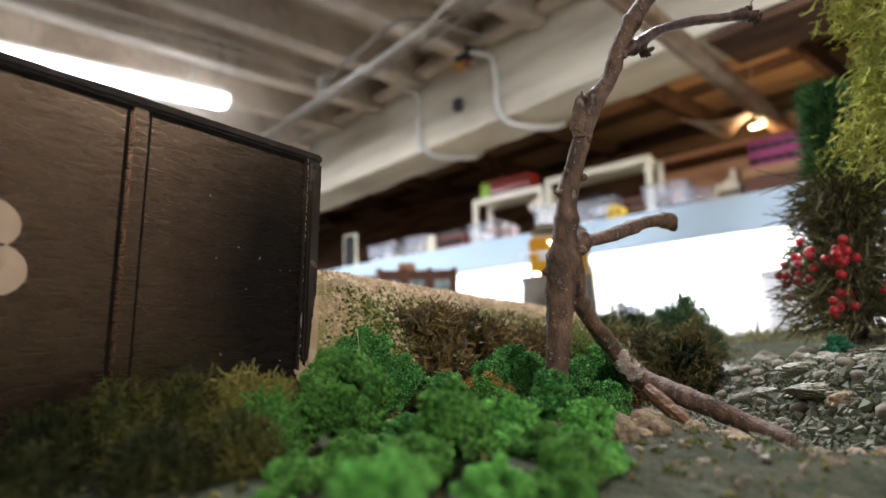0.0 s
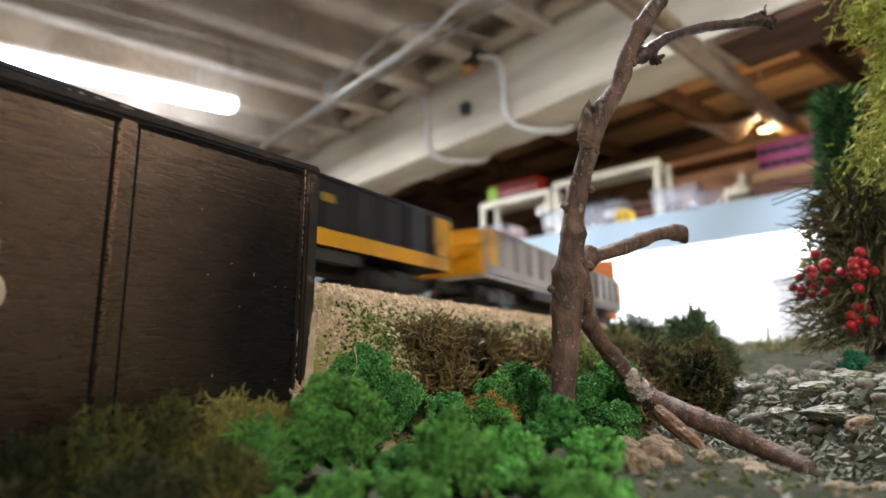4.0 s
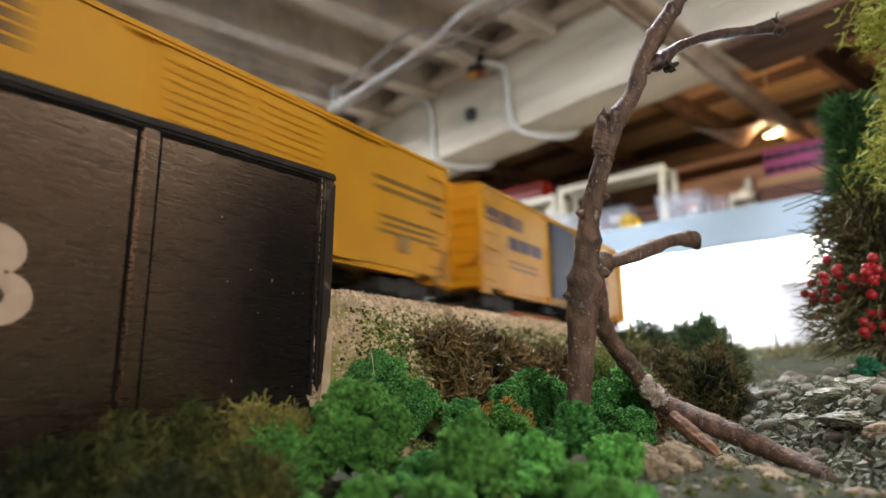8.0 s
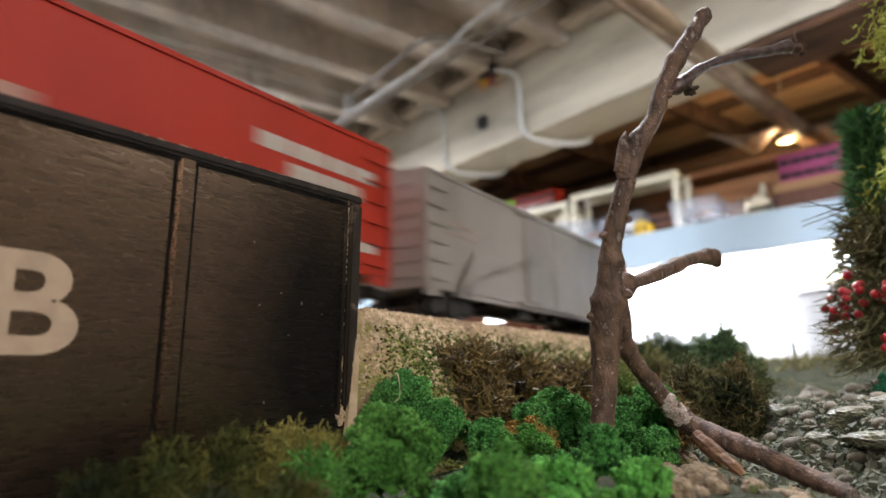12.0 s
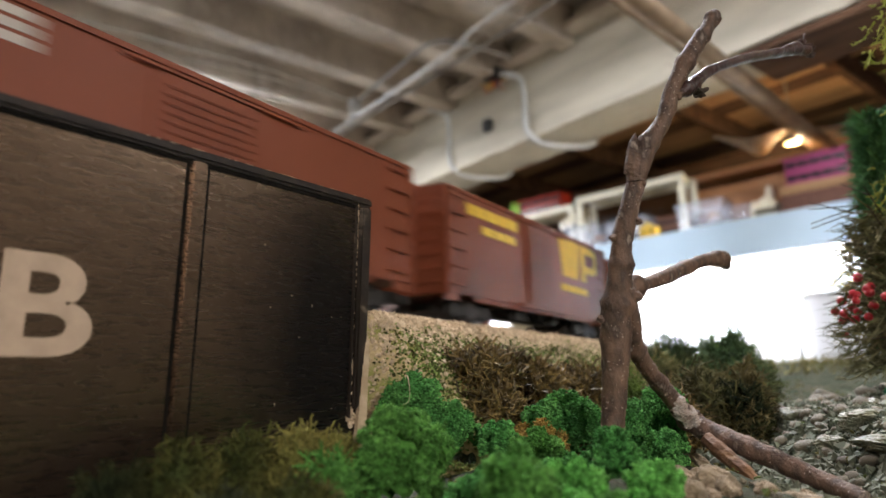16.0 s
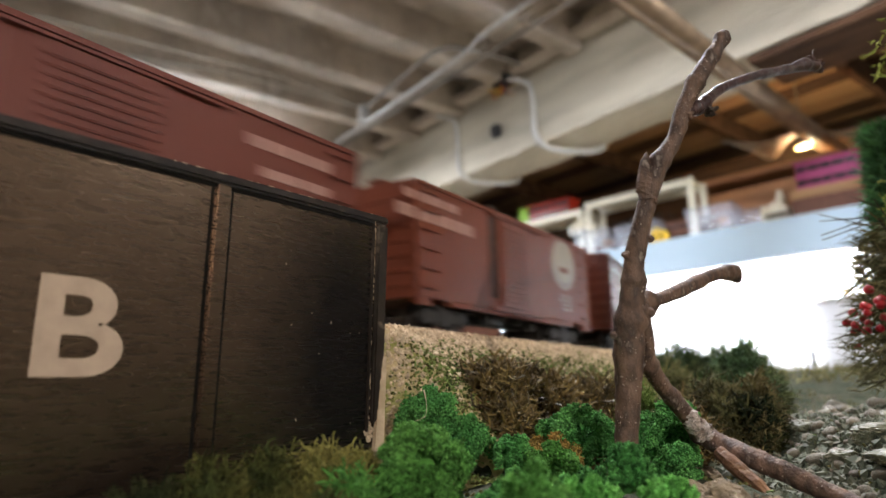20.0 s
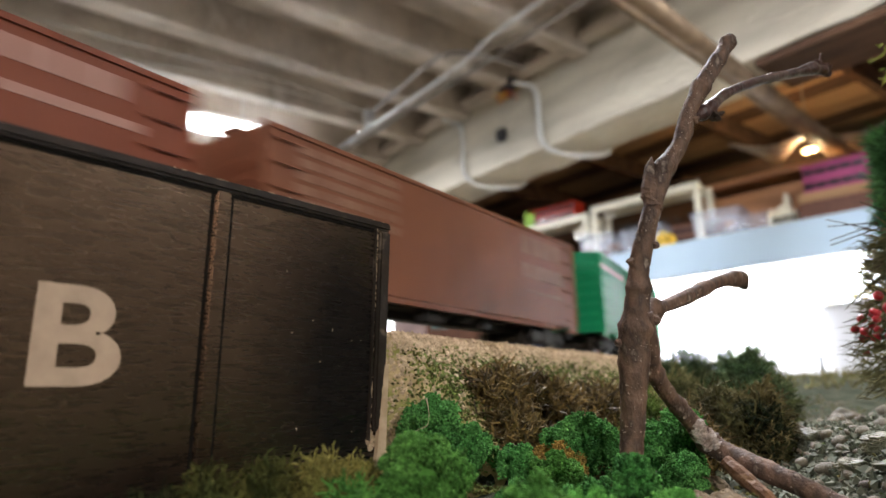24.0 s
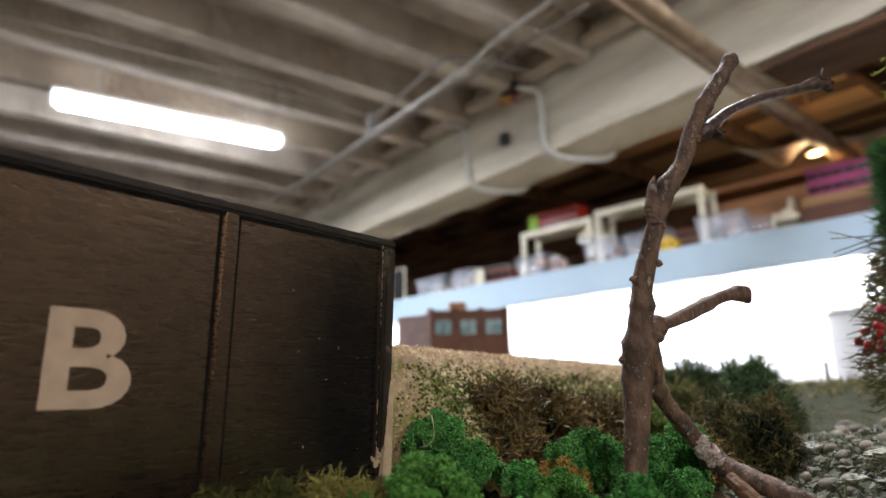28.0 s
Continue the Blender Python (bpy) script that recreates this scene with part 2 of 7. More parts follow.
# darker copy of the olive moss, with shade put into its colour
MOSS_SHADED = shade("blackish_olive_moss", (0.016, 0.021, 0.009), (0.040, 0.040, 0.013), 1.0, 0, 90, 0.6, 0.0006, (0.014, 0.028, 0.012), 6, 0.6, 0.1)
MOSS_YELLOW = shade("yellowish_olive_moss", (0.150, 0.140, 0.035), (0.23, 0.19, 0.055), 1.0, 0, 90, 0.6, 0.0006, (0.075, 0.10, 0.03), 6, 0.5, 0.1)
FOAM_RUST = shade("rust_orange_foam", (0.26, 0.155, 0.036), (0.17, 0.12, 0.03), 1.0, 0, 140, 0.6, 0.0006, None, 6, 0.4, 0.1)
FOAM_YELLOW = shade("yellow_foam", (0.55, 0.38, 0.03), (0.45, 0.33, 0.03), 1.0, 0, 140, 0.6, 0.0006, None, 6, 0.3, 0.1)
LICHEN = shade("brown_lichen_strands", (0.085, 0.057, 0.015), (0.15, 0.098, 0.027), 0.7, 0, 90, 0.3, 0.0003, (0.055, 0.062, 0.016), 6, 0.65, 0.4)
MOUND_OLIVE = shade("olive_lichen_strands", (0.14, 0.142, 0.052), (0.22, 0.185, 0.075), 0.9, 0, 60, 0.3, 0.0003, (0.09, 0.135, 0.065), 6, 0.45, 0.2)
MOSS_BROWN = shade("brown_green_moss_strands", (0.075, 0.072, 0.026), (0.125, 0.095, 0.036), 0.9, 0, 60, 0.3, 0.0003, (0.055, 0.085, 0.035), 6, 0.55, 0.2)
BARK = shade("peeling_twig_bark", (0.165, 0.098, 0.064), (0.060, 0.037, 0.027), 0.62, 0, 430, 0.7, 0.0005, (0.33, 0.26, 0.20), 4.0, 0, 0.28, (1, 1, 0.55))
BARK_PALE = shade("pale_scraped_bark", (0.46, 0.39, 0.34), (0.30, 0.22, 0.17), 0.7, 0, 500, 0.8, 0.0006, None, 5)
BARK_FLECK = shade("pale_bark_fleck", (0.44, 0.35, 0.27), (0.28, 0.20, 0.15), 0.6, 0, 300, 0.2, 0.0002)
BARK_RED = shade("dark_reddish_bark", (0.062, 0.026, 0.019), (0.030, 0.014, 0.012), 0.42, 0, 430, 0.7, 0.0004, (0.14, 0.075, 0.055), 4.0, 0, 0.4, (1, 1, 0.55))
HEARTWOOD = shade("split_orange_wood", (0.20, 0.092, 0.034), (0.12, 0.055, 0.024), 0.7, 0, 200, 0.8, 0.0006, (0.27, 0.14, 0.055), 5)
CYPRESS = shade("cypress_green_needles", (0.075, 0.175, 0.078), (0.12, 0.235, 0.105), 0.95, 0, 80, 0.3, 0.0003, None, 6, 0.55, 0.1)
PINE = shade("dull_pine_needles", (0.115, 0.112, 0.050), (0.17, 0.145, 0.070), 0.95, 0, 80, 0.3, 0.0003, None, 6, 0.45, 0.1)
WILLOW = shade("yellow_green_foam_foliage", (0.46, 0.47, 0.13), (0.36, 0.39, 0.10), 1.0, 0, 80, 0.4, 0.0005, None, 6, 0.35, 0.1)
BERRY = shade("red_berry_gloss", (0.50, 0.018, 0.022), (0.38, 0.012, 0.018), 0.3, 0, 120, 0.1, 0.0002, None, 6, 0, 0.6)
TRUNK = shade("dark_trunk_bark", (0.07, 0.045, 0.03), (0.045, 0.03, 0.02), 0.9, 0, 120, 0.7, 0.0008)
BOX_BLACK = shade("worn_black_paint", (0.012, 0.008, 0.0056), (0.006, 0.0045, 0.0036), 0.28, 0, 80, 0.40, 0.00010, (0.030, 0.019, 0.012), 15, 0, 0.85, (0.20, 1, 1.7))
BOX_BLACK.node_tree.nodes["Principled BSDF"].inputs["Specular Tint"].default_value = (1.0, 0.66, 0.42, 1)
BOX_BLACK.node_tree.nodes["Principled BSDF"].inputs["IOR"].default_value = 1.85
# near black for strips that stand in for shadow lines in the grooves
GROOVE_SHADE = shade("soot_black_groove", (0.006, 0.005, 0.004), (0.010, 0.008, 0.006), 0.95, 0, 200, 0.2, 0.0002, None, 6, 0, 0.08)


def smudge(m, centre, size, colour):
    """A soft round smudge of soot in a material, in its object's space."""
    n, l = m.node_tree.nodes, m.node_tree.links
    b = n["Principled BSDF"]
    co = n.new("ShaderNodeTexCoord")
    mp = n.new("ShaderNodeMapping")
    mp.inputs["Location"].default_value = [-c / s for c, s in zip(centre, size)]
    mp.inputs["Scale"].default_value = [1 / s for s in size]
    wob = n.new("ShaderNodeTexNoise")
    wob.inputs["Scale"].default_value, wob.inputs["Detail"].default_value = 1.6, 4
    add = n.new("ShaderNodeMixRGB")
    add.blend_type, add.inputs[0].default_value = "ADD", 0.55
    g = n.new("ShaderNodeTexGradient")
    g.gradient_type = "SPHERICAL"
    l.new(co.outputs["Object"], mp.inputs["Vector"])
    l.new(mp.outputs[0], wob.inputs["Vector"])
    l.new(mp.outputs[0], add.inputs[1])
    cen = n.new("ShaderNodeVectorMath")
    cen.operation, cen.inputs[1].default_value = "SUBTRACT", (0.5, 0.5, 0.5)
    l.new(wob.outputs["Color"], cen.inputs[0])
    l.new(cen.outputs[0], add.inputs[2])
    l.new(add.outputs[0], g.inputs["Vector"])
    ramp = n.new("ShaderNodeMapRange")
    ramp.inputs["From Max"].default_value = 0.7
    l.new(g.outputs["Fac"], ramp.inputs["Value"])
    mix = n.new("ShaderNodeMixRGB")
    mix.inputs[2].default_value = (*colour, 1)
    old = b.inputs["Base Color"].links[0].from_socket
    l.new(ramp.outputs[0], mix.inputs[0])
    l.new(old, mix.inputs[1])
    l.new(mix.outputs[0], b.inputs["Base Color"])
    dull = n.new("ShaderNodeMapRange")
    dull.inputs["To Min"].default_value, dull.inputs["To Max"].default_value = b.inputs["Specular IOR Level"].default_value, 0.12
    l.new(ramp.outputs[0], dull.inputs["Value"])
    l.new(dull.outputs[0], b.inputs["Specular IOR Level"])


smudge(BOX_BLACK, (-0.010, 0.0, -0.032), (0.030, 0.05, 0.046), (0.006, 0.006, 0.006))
BOX_EDGE = shade("black_paint_edge", (0.020, 0.014, 0.010), (0.032, 0.022, 0.015), 0.45, 0, 160, 0.5, 0.0002, (0.26, 0.20, 0.15), 5, 0, 0.3, (1, 1, 1), 0, (0.46, 0.62))
CHIP_WOOD = shade("bare_chipped_wood", (0.58, 0.44, 0.30), (0.44, 0.32, 0.2), 0.8, 0, 200, 0.5, 0.0004)
LETTER_WHITE = shade("worn_white_lettering", (0.52, 0.38, 0.27), (0.44, 0.32, 0.225), 0.55, 0, 250, 0.3, 0.0001, None, 5)
RAIL_STEEL = shade("nickel_rail", (0.30, 0.25, 0.20), (0.16, 0.12, 0.10), 0.4, 0.7, 90, 0.1, 0.0002)
TIE_WOOD = shade("dark_tie", (0.06, 0.042, 0.03), (0.04, 0.03, 0.022), 0.85, 0, 150, 0.4, 0.0003, None, 6, 0.3)
UNDER = shade("black_underframe", (0.022, 0.020, 0.018), (0.035, 0.03, 0.026), 0.6, 0, 80, 0.2, 0.0002)
TRUCK_GREY = shade("dusty_truck_grey", (0.27, 0.24, 0.21), (0.17, 0.155, 0.14), 0.6, 0, 120, 0.2, 0.0002)
WHEEL = shade("blackened_wheel", (0.10, 0.085, 0.07), (0.06, 0.05, 0.045), 0.4, 0.6, 120, 0.1, 0.0002)
PAINT = {k: train_paint("paint_" + k, c) for k, c in dict(
    armour_yellow=(0.72, 0.38, 0.012), reefer_orange=(0.52, 0.155, 0.018), bright_yellow=(0.60, 0.290, 0.008),
    signal_red=(0.42, 0.030, 0.013), faded_red=(0.40, 0.032, 0.014), box_grey=(0.30, 0.262, 0.24), boxcar_brown=(0.175, 0.048, 0.024),
    oxide_brown=(0.205, 0.056, 0.025), plum_brown=(0.155, 0.044, 0.028), jade=(0.012, 0.30, 0.125), forest=(0.02, 0.135, 0.06),
    cream=(0.54, 0.44, 0.29), tan_weathered=(0.40, 0.33, 0.25), coal_black=(0.022, 0.021, 0.022), harbour_grey=(0.26, 0.245, 0.23),
    deep_blue=(0.022, 0.032, 0.065), cream_band=(0.55, 0.47, 0.33), weather_brown=(0.22, 0.085, 0.045)).items()}
INK = shade("dark_blue_black_lettering", (0.03, 0.028, 0.03), (0.04, 0.035, 0.035), 0.5, 0, 300, 0.05, 0.0001)
INK_WHITE = shade("off_white_lettering", (0.50, 0.44, 0.385), (0.43, 0.38, 0.33), 0.5, 0, 300, 0.05, 0.0001)
INK_TAN = shade("weathered_tan_lettering", (0.36, 0.28, 0.23), (0.26, 0.18, 0.15), 0.5, 0, 120, 0.05, 0.0001)
INK_GHOST = shade("ghosted_lettering", (0.28, 0.145, 0.095), (0.22, 0.10, 0.06), 0.5, 0, 120, 0.05, 0.0001)
INK_FADED = shade("faded_pink_lettering", (0.42, 0.22, 0.17), (0.36, 0.19, 0.15), 0.5, 0, 300, 0.05, 0.0001)
INK_BROWN = shade("faded_brown_emblem", (0.06, 0.024, 0.012), (0.08, 0.03, 0.014), 0.5, 0, 300, 0.05, 0.0001)
FEATHER_RED = shade("muted_red_feather", (0.26, 0.085, 0.05), (0.32, 0.12, 0.075), 0.5, 0, 200, 0.05, 0.0001)
INK_OCHRE = shade("dark_ochre_lettering", (0.13, 0.070, 0.012), (0.20, 0.105, 0.016), 0.5, 0, 200, 0.05, 0.0001)
INK_RED = shade("red_lettering", (0.55, 0.035, 0.02), (0.48, 0.03, 0.02), 0.5, 0, 300, 0.05, 0.0001)
INK_YELLOW = shade("yellow_lettering", (0.80, 0.52, 0.03), (0.72, 0.46, 0.03), 0.5, 0, 300, 0.05, 0.0001)
INK_BLUE = shade("dark_blue_lettering", (0.03, 0.035, 0.09), (0.025, 0.03, 0.08), 0.5, 0, 300, 0.05, 0.0001)
SEAM = shade("dark_seam", (0.035, 0.02, 0.014), (0.03, 0.017, 0.012), 0.8, 0, 300, 0.05, 0.0001)
HEADLIGHT = glow("lit_headlight", (1.0, 0.86, 0.55), 9.0)
WINDOW_DARK = shade("smoked_window", (0.02, 0.022, 0.025), (0.025, 0.027, 0.03), 0.12, 0, 50, 0.02, 0.0001)
BRICK = shade("brown_brick_card", (0.16, 0.075, 0.05), (0.12, 0.055, 0.04), 0.85, 0, 60, 0.4, 0.0004)
BRICK_PINK = shade("pinkish_brick_card", (0.44, 0.33, 0.33), (0.36, 0.27, 0.28), 0.85, 0, 60, 0.4, 0.0004)
TEAL_GLASS = shade("teal_printed_window", (0.055, 0.17, 0.19), (0.25, 0.36, 0.40), 0.35, 0, 180, 0.05, 0.0002)
PALE_GLASS = shade("pale_blue_printed_window", (0.66, 0.74, 0.84), (0.50, 0.60, 0.72), 0.35, 0, 60, 0.05, 0.0002)
TANK_WHITE = shade("white_tank_paint", (0.90, 0.89, 0.91), (0.86, 0.85, 0.88), 0.5, 0, 12, 0.05, 0.0003)
RAILING_YELLOW = shade("yellow_railing_paint", (0.70, 0.50, 0.10), (0.6, 0.42, 0.08), 0.5, 0, 60, 0.05, 0.0002)


# ---------------------------------------------------------------- mesh helpers
def part(name, bm, material, parent=None, label="", smooth=False):
    """Links a bmesh as one mesh object, under a thing or a part."""
    me = bpy.data.meshes.new(name)
    if isinstance(bm, tuple):
        me.from_pydata(bm[0], [], bm[1])
    else:
        bm.to_mesh(me)
        bm.free()
    me.materials.append(material)
    if smooth:
        me.polygons.foreach_set("use_smooth", [True] * len(me.polygons))
    ob = new(name, me)
    if parent is not None:
        ob.parent = parent
    if label:
        ob["label"] = label
    return ob


def again(ob, parent, m):
    """Another part on the same mesh."""
    o = new(ob.name.split(".")[0], ob.data)
    o.parent = parent
    o.matrix_basis = m
    if "label" in ob:
        o["label"] = ob["label"]
    return o


def thing(name, m, label, category, group="", kind=""):
    e = new(name)
    e.empty_display_size = 0.01
    e.matrix_world = m
    return tagged(e, label, category, group, kind)


def box(bm, x0, x1, y0, y1, z0, z1, bevel=0.0, m=None):
    r = bmesh.ops.create_cube(bm, size=1)
    vs = r["verts"]
    for v in vs:
        v.co = ((x0 + x1) / 2 + v.co.x * (x1 - x0), (y0 + y1) / 2 + v.co.y * (y1 - y0), (z0 + z1) / 2 + v.co.z * (z1 - z0))
    if bevel:
        es = list({e for v in vs for e in v.link_edges})
        r = bmesh.ops.bevel(bm, geom=es, offset=bevel, segments=2, affect="EDGES")
        vs = r["verts"]
    if m is not None:
        bmesh.ops.transform(bm, matrix=m, verts=list(vs))
    return bm


def boxes(*rows, bevel=0.0):
    bm = bmesh.new()
    for r in rows:
        box(bm, *r, bevel=bevel)
    return bm


def rod(bm, p, q, r0, r1=None, n=8, caps=True):
    """A round bar from p to q."""
    p, q = Vector(p), Vector(q)
    d = q - p
    m = Matrix.Translation((p + q) / 2) @ d.to_track_quat("Z", "Y").to_matrix().to_4x4()
    bmesh.ops.create_cone(bm, cap_ends=caps, segments=n, radius1=r0, radius2=r0 if r1 is None else r1, depth=d.length, matrix=m)
    return bm


def rods(*rows, n=8):
    bm = bmesh.new()
    for r in rows:
        rod(bm, *r, n=n)
    return bm


def smooth_path(pts, steps):
    """Catmull-Rom through the points; each point may carry a radius."""
    out = []
    P = [np.array(p, float) for p in pts]
    P = [2 * P[0] - P[1]] + P + [2 * P[-1] - P[-2]]
    for i in range(1, len(P) - 2):
        for k in range(steps):
            t = k / steps
            a, b, c, d = P[i - 1:i + 3]
            out.append(0.5 * (2 * b + (c - a) * t + (2 * a - 5 * b + 4 * c - d) * t * t + (3 * b - a - 3 * c + d) * t ** 3))
    out.append(P[-2])
    return out


def hose(pts, n=8, steps=6, rough=0.0, seed=0, knots=()):
    """A bent round bar through (x, y, z, radius) points, uneven by rough, thicker round knots."""
    rng = np.random.default_rng(seed)
    path = smooth_path(pts, steps)
    bm = bmesh.new()
    rings = []
    up = Vector((0.3, 0.2, 1)).normalized()
    lump = rng.normal(0, 1, (len(path), n))
    for i, p in enumerate(path):
        a, b = path[max(0, i - 1)][:3], path[min(len(path) - 1, i + 1)][:3]
        d = Vector(b - a).normalized()
        s = d.cross(up)
        if s.length < 1e-4:
            s = d.cross(Vector((1, 0, 0)))
        s.normalize()
        w = s.cross(d)
        k = 1.0 + sum(kk[1] * math.exp(-((i / (len(path) - 1) - kk[0]) / kk[2]) ** 2) for kk in knots)
        ring = []
        for j in range(n):
            ang = 2 * math.pi * j / n
            r = p[3] * k
            if rough:
                at = (s * math.cos(ang) + w * math.sin(ang)) * p[3] + Vector(p[:3])
                r *= 1 + rough * (0.22 * lump[i, j] + 1.3 * noise.noise(at * 330 + Vector((seed, 0, 0))) + 0.9 * noise.noise(at * 900))
            ring.append(bm.verts.new(Vector(p[:3]) + (s * math.cos(ang) + w * math.sin(ang)) * r))
        rings.append(ring)
        up = w
    for a, b in zip(rings, rings[1:]):
        for j in range(n):
            bm.faces.new((a[j], a[(j + 1) % n], b[(j + 1) % n], b[j]))
    bm.faces.new(rings[0][::-1])
    bm.faces.new(rings[-1])
    return bm


OCTA = np.array([(1, 0, 0), (-1, 0, 0), (0, 1, 0), (0, -1, 0), (0, 0, 1), (0, 0, -1)], float)
OCTA_F = np.array([(0, 2, 4), (2, 1, 4), (1, 3, 4), (3, 0, 4), (2, 0, 5), (1, 2, 5), (3, 1, 5), (0, 3, 5)])


def grains(centres, size, rng, flat=1.0, spread=0.35):
    """Many small uneven lumps as one mesh: vertices and faces."""
    c = np.asarray(centres)
    k = len(c)
    a = rng.normal(size=(k, 3, 3))
    q, _ = np.linalg.qr(a)
    s = size * (1 + spread * rng.normal(size=(k, 1, 1))).clip(0.4, 2.0)
    v = OCTA[None] * (1 + 0.3 * rng.normal(size=(k, 6, 1))).clip(0.4, 1.7)
    v = np.einsum("kij,knj->kni", q, v) * s
    v[:, :, 2] *= flat
    v = (v + c[:, None, :]).reshape(-1, 3)
    f = (OCTA_F[None] + 6 * np.arange(k)[:, None, None]).reshape(-1, 3)
    return v.tolist(), f.tolist()


def strands(roots, ways, length, width, rng, bend=0.5):
    """Many thin bent blades as one mesh."""
    k = len(roots)
    r, w = np.asarray(roots), np.asarray(ways)
    w = w / np.linalg.norm(w, axis=1, keepdims=True)
    side = np.cross(w, rng.normal(size=(k, 3)))
    side /= np.linalg.norm(side, axis=1, keepdims=True)
    ln = length * rng.uniform(0.5, 1.3, (k, 1))
    off = bend * ln * rng.normal(size=(k, 3)) * 0.5
    mid = r + w * ln * 0.5 + off * 0.3
    tip = r + w * ln + off
    wd = width * rng.uniform(0.6, 1.4, (k, 1))
    deep = np.cross(w, side)
    v = np.stack([r - side * wd, r + side * wd, r + deep * wd, mid - side * wd * 0.8, mid + side * wd * 0.8, mid + deep * wd * 0.8, tip], 1).reshape(-1, 3)
    one = np.array([(0, 1, 4), (0, 4, 3), (1, 2, 5), (1, 5, 4), (2, 0, 3), (2, 3, 5), (3, 4, 6), (4, 5, 6), (5, 3, 6)])
    f = (one[None] + 7 * np.arange(k)[:, None, None]).reshape(-1, 3)
    return v.tolist(), f.tolist()


def curls(roots, ways, length, width, rng, turn=1.6):
    """Many curled blunt strands, each with a side shoot, as one mesh."""
    r, w = np.asarray(roots), np.asarray(ways)
    w = w / np.linalg.norm(w, axis=1, keepdims=True)
    k = len(r)
    ln = length * rng.uniform(0.5, 1.25, (k, 1))
    ax = np.cross(w, rng.normal(size=(k, 3)))
    ax /= np.linalg.norm(ax, axis=1, keepdims=True)
    perp = np.cross(ax, w)
    tw = turn * rng.uniform(0.3, 1.2, (k, 1))
    wd = width * rng.uniform(0.65, 1.4, (k, 1))

    def arc(start, f, p, q, size, thick, n=5):
        pts, out = start, []
        for i in range(n):
            a = tw * i / (n - 1)
            d = f * np.cos(a) + p * np.sin(a)
            side = np.cross(d, q)
            t = thick * (1.0 - 0.45 * i / (n - 1))
            for c in range(3):
                g = 2.094 * c
                out.append(pts + (q * math.cos(g) + side * math.sin(g)) * t)
            pts = pts + d * size / (n - 1) + rng.normal(size=pts.shape) * size * 0.05
        return np.stack(out, 1), n

    one, n = arc(r, w, perp, ax, ln, wd)
    mid = one[:, 6:9].mean(1)
    two, n2 = arc(mid, w * 0.4 + ax * 0.8, -perp, perp, ln * 0.5, wd * 0.8, 3)
    faces = []
    for base, m in ((0, n), (3 * n, n2)):
        for i in range(m - 1):
            for c in range(3):
                e, g = base + 3 * i + c, base + 3 * i + (c + 1) % 3
                faces += [(e, g, g + 3), (e, g + 3, e + 3)]
        faces.append((base + 3 * m - 3, base + 3 * m - 2, base + 3 * m - 1))
    v = np.concatenate([one, two], 1)
    f = (np.array(faces)[None] + v.shape[1] * np.arange(k)[:, None, None]).reshape(-1, 3)
    return v.reshape(-1, 3).tolist(), f.tolist()


def lump(bm, x, y, z, rx, ry, rz, seed, detail=2, rough=0.22, m=None):
    """An uneven rounded stone."""
    r = bmesh.ops.create_icosphere(bm, subdivisions=detail, radius=1)
    for v in r["verts"]:
        k = 1 + rough * noise.noise(Vector(v.co) * 1.3 + Vector((seed * 7.1, 0, 0))) + 0.4 * rough * noise.noise(Vector(v.co) * 3.1 + Vector((seed * 3.7, 1, 0)))
        v.co = (x + v.co.x * rx * k, y + v.co.y * ry * k, z + v.co.z * rz * k)
    return bm


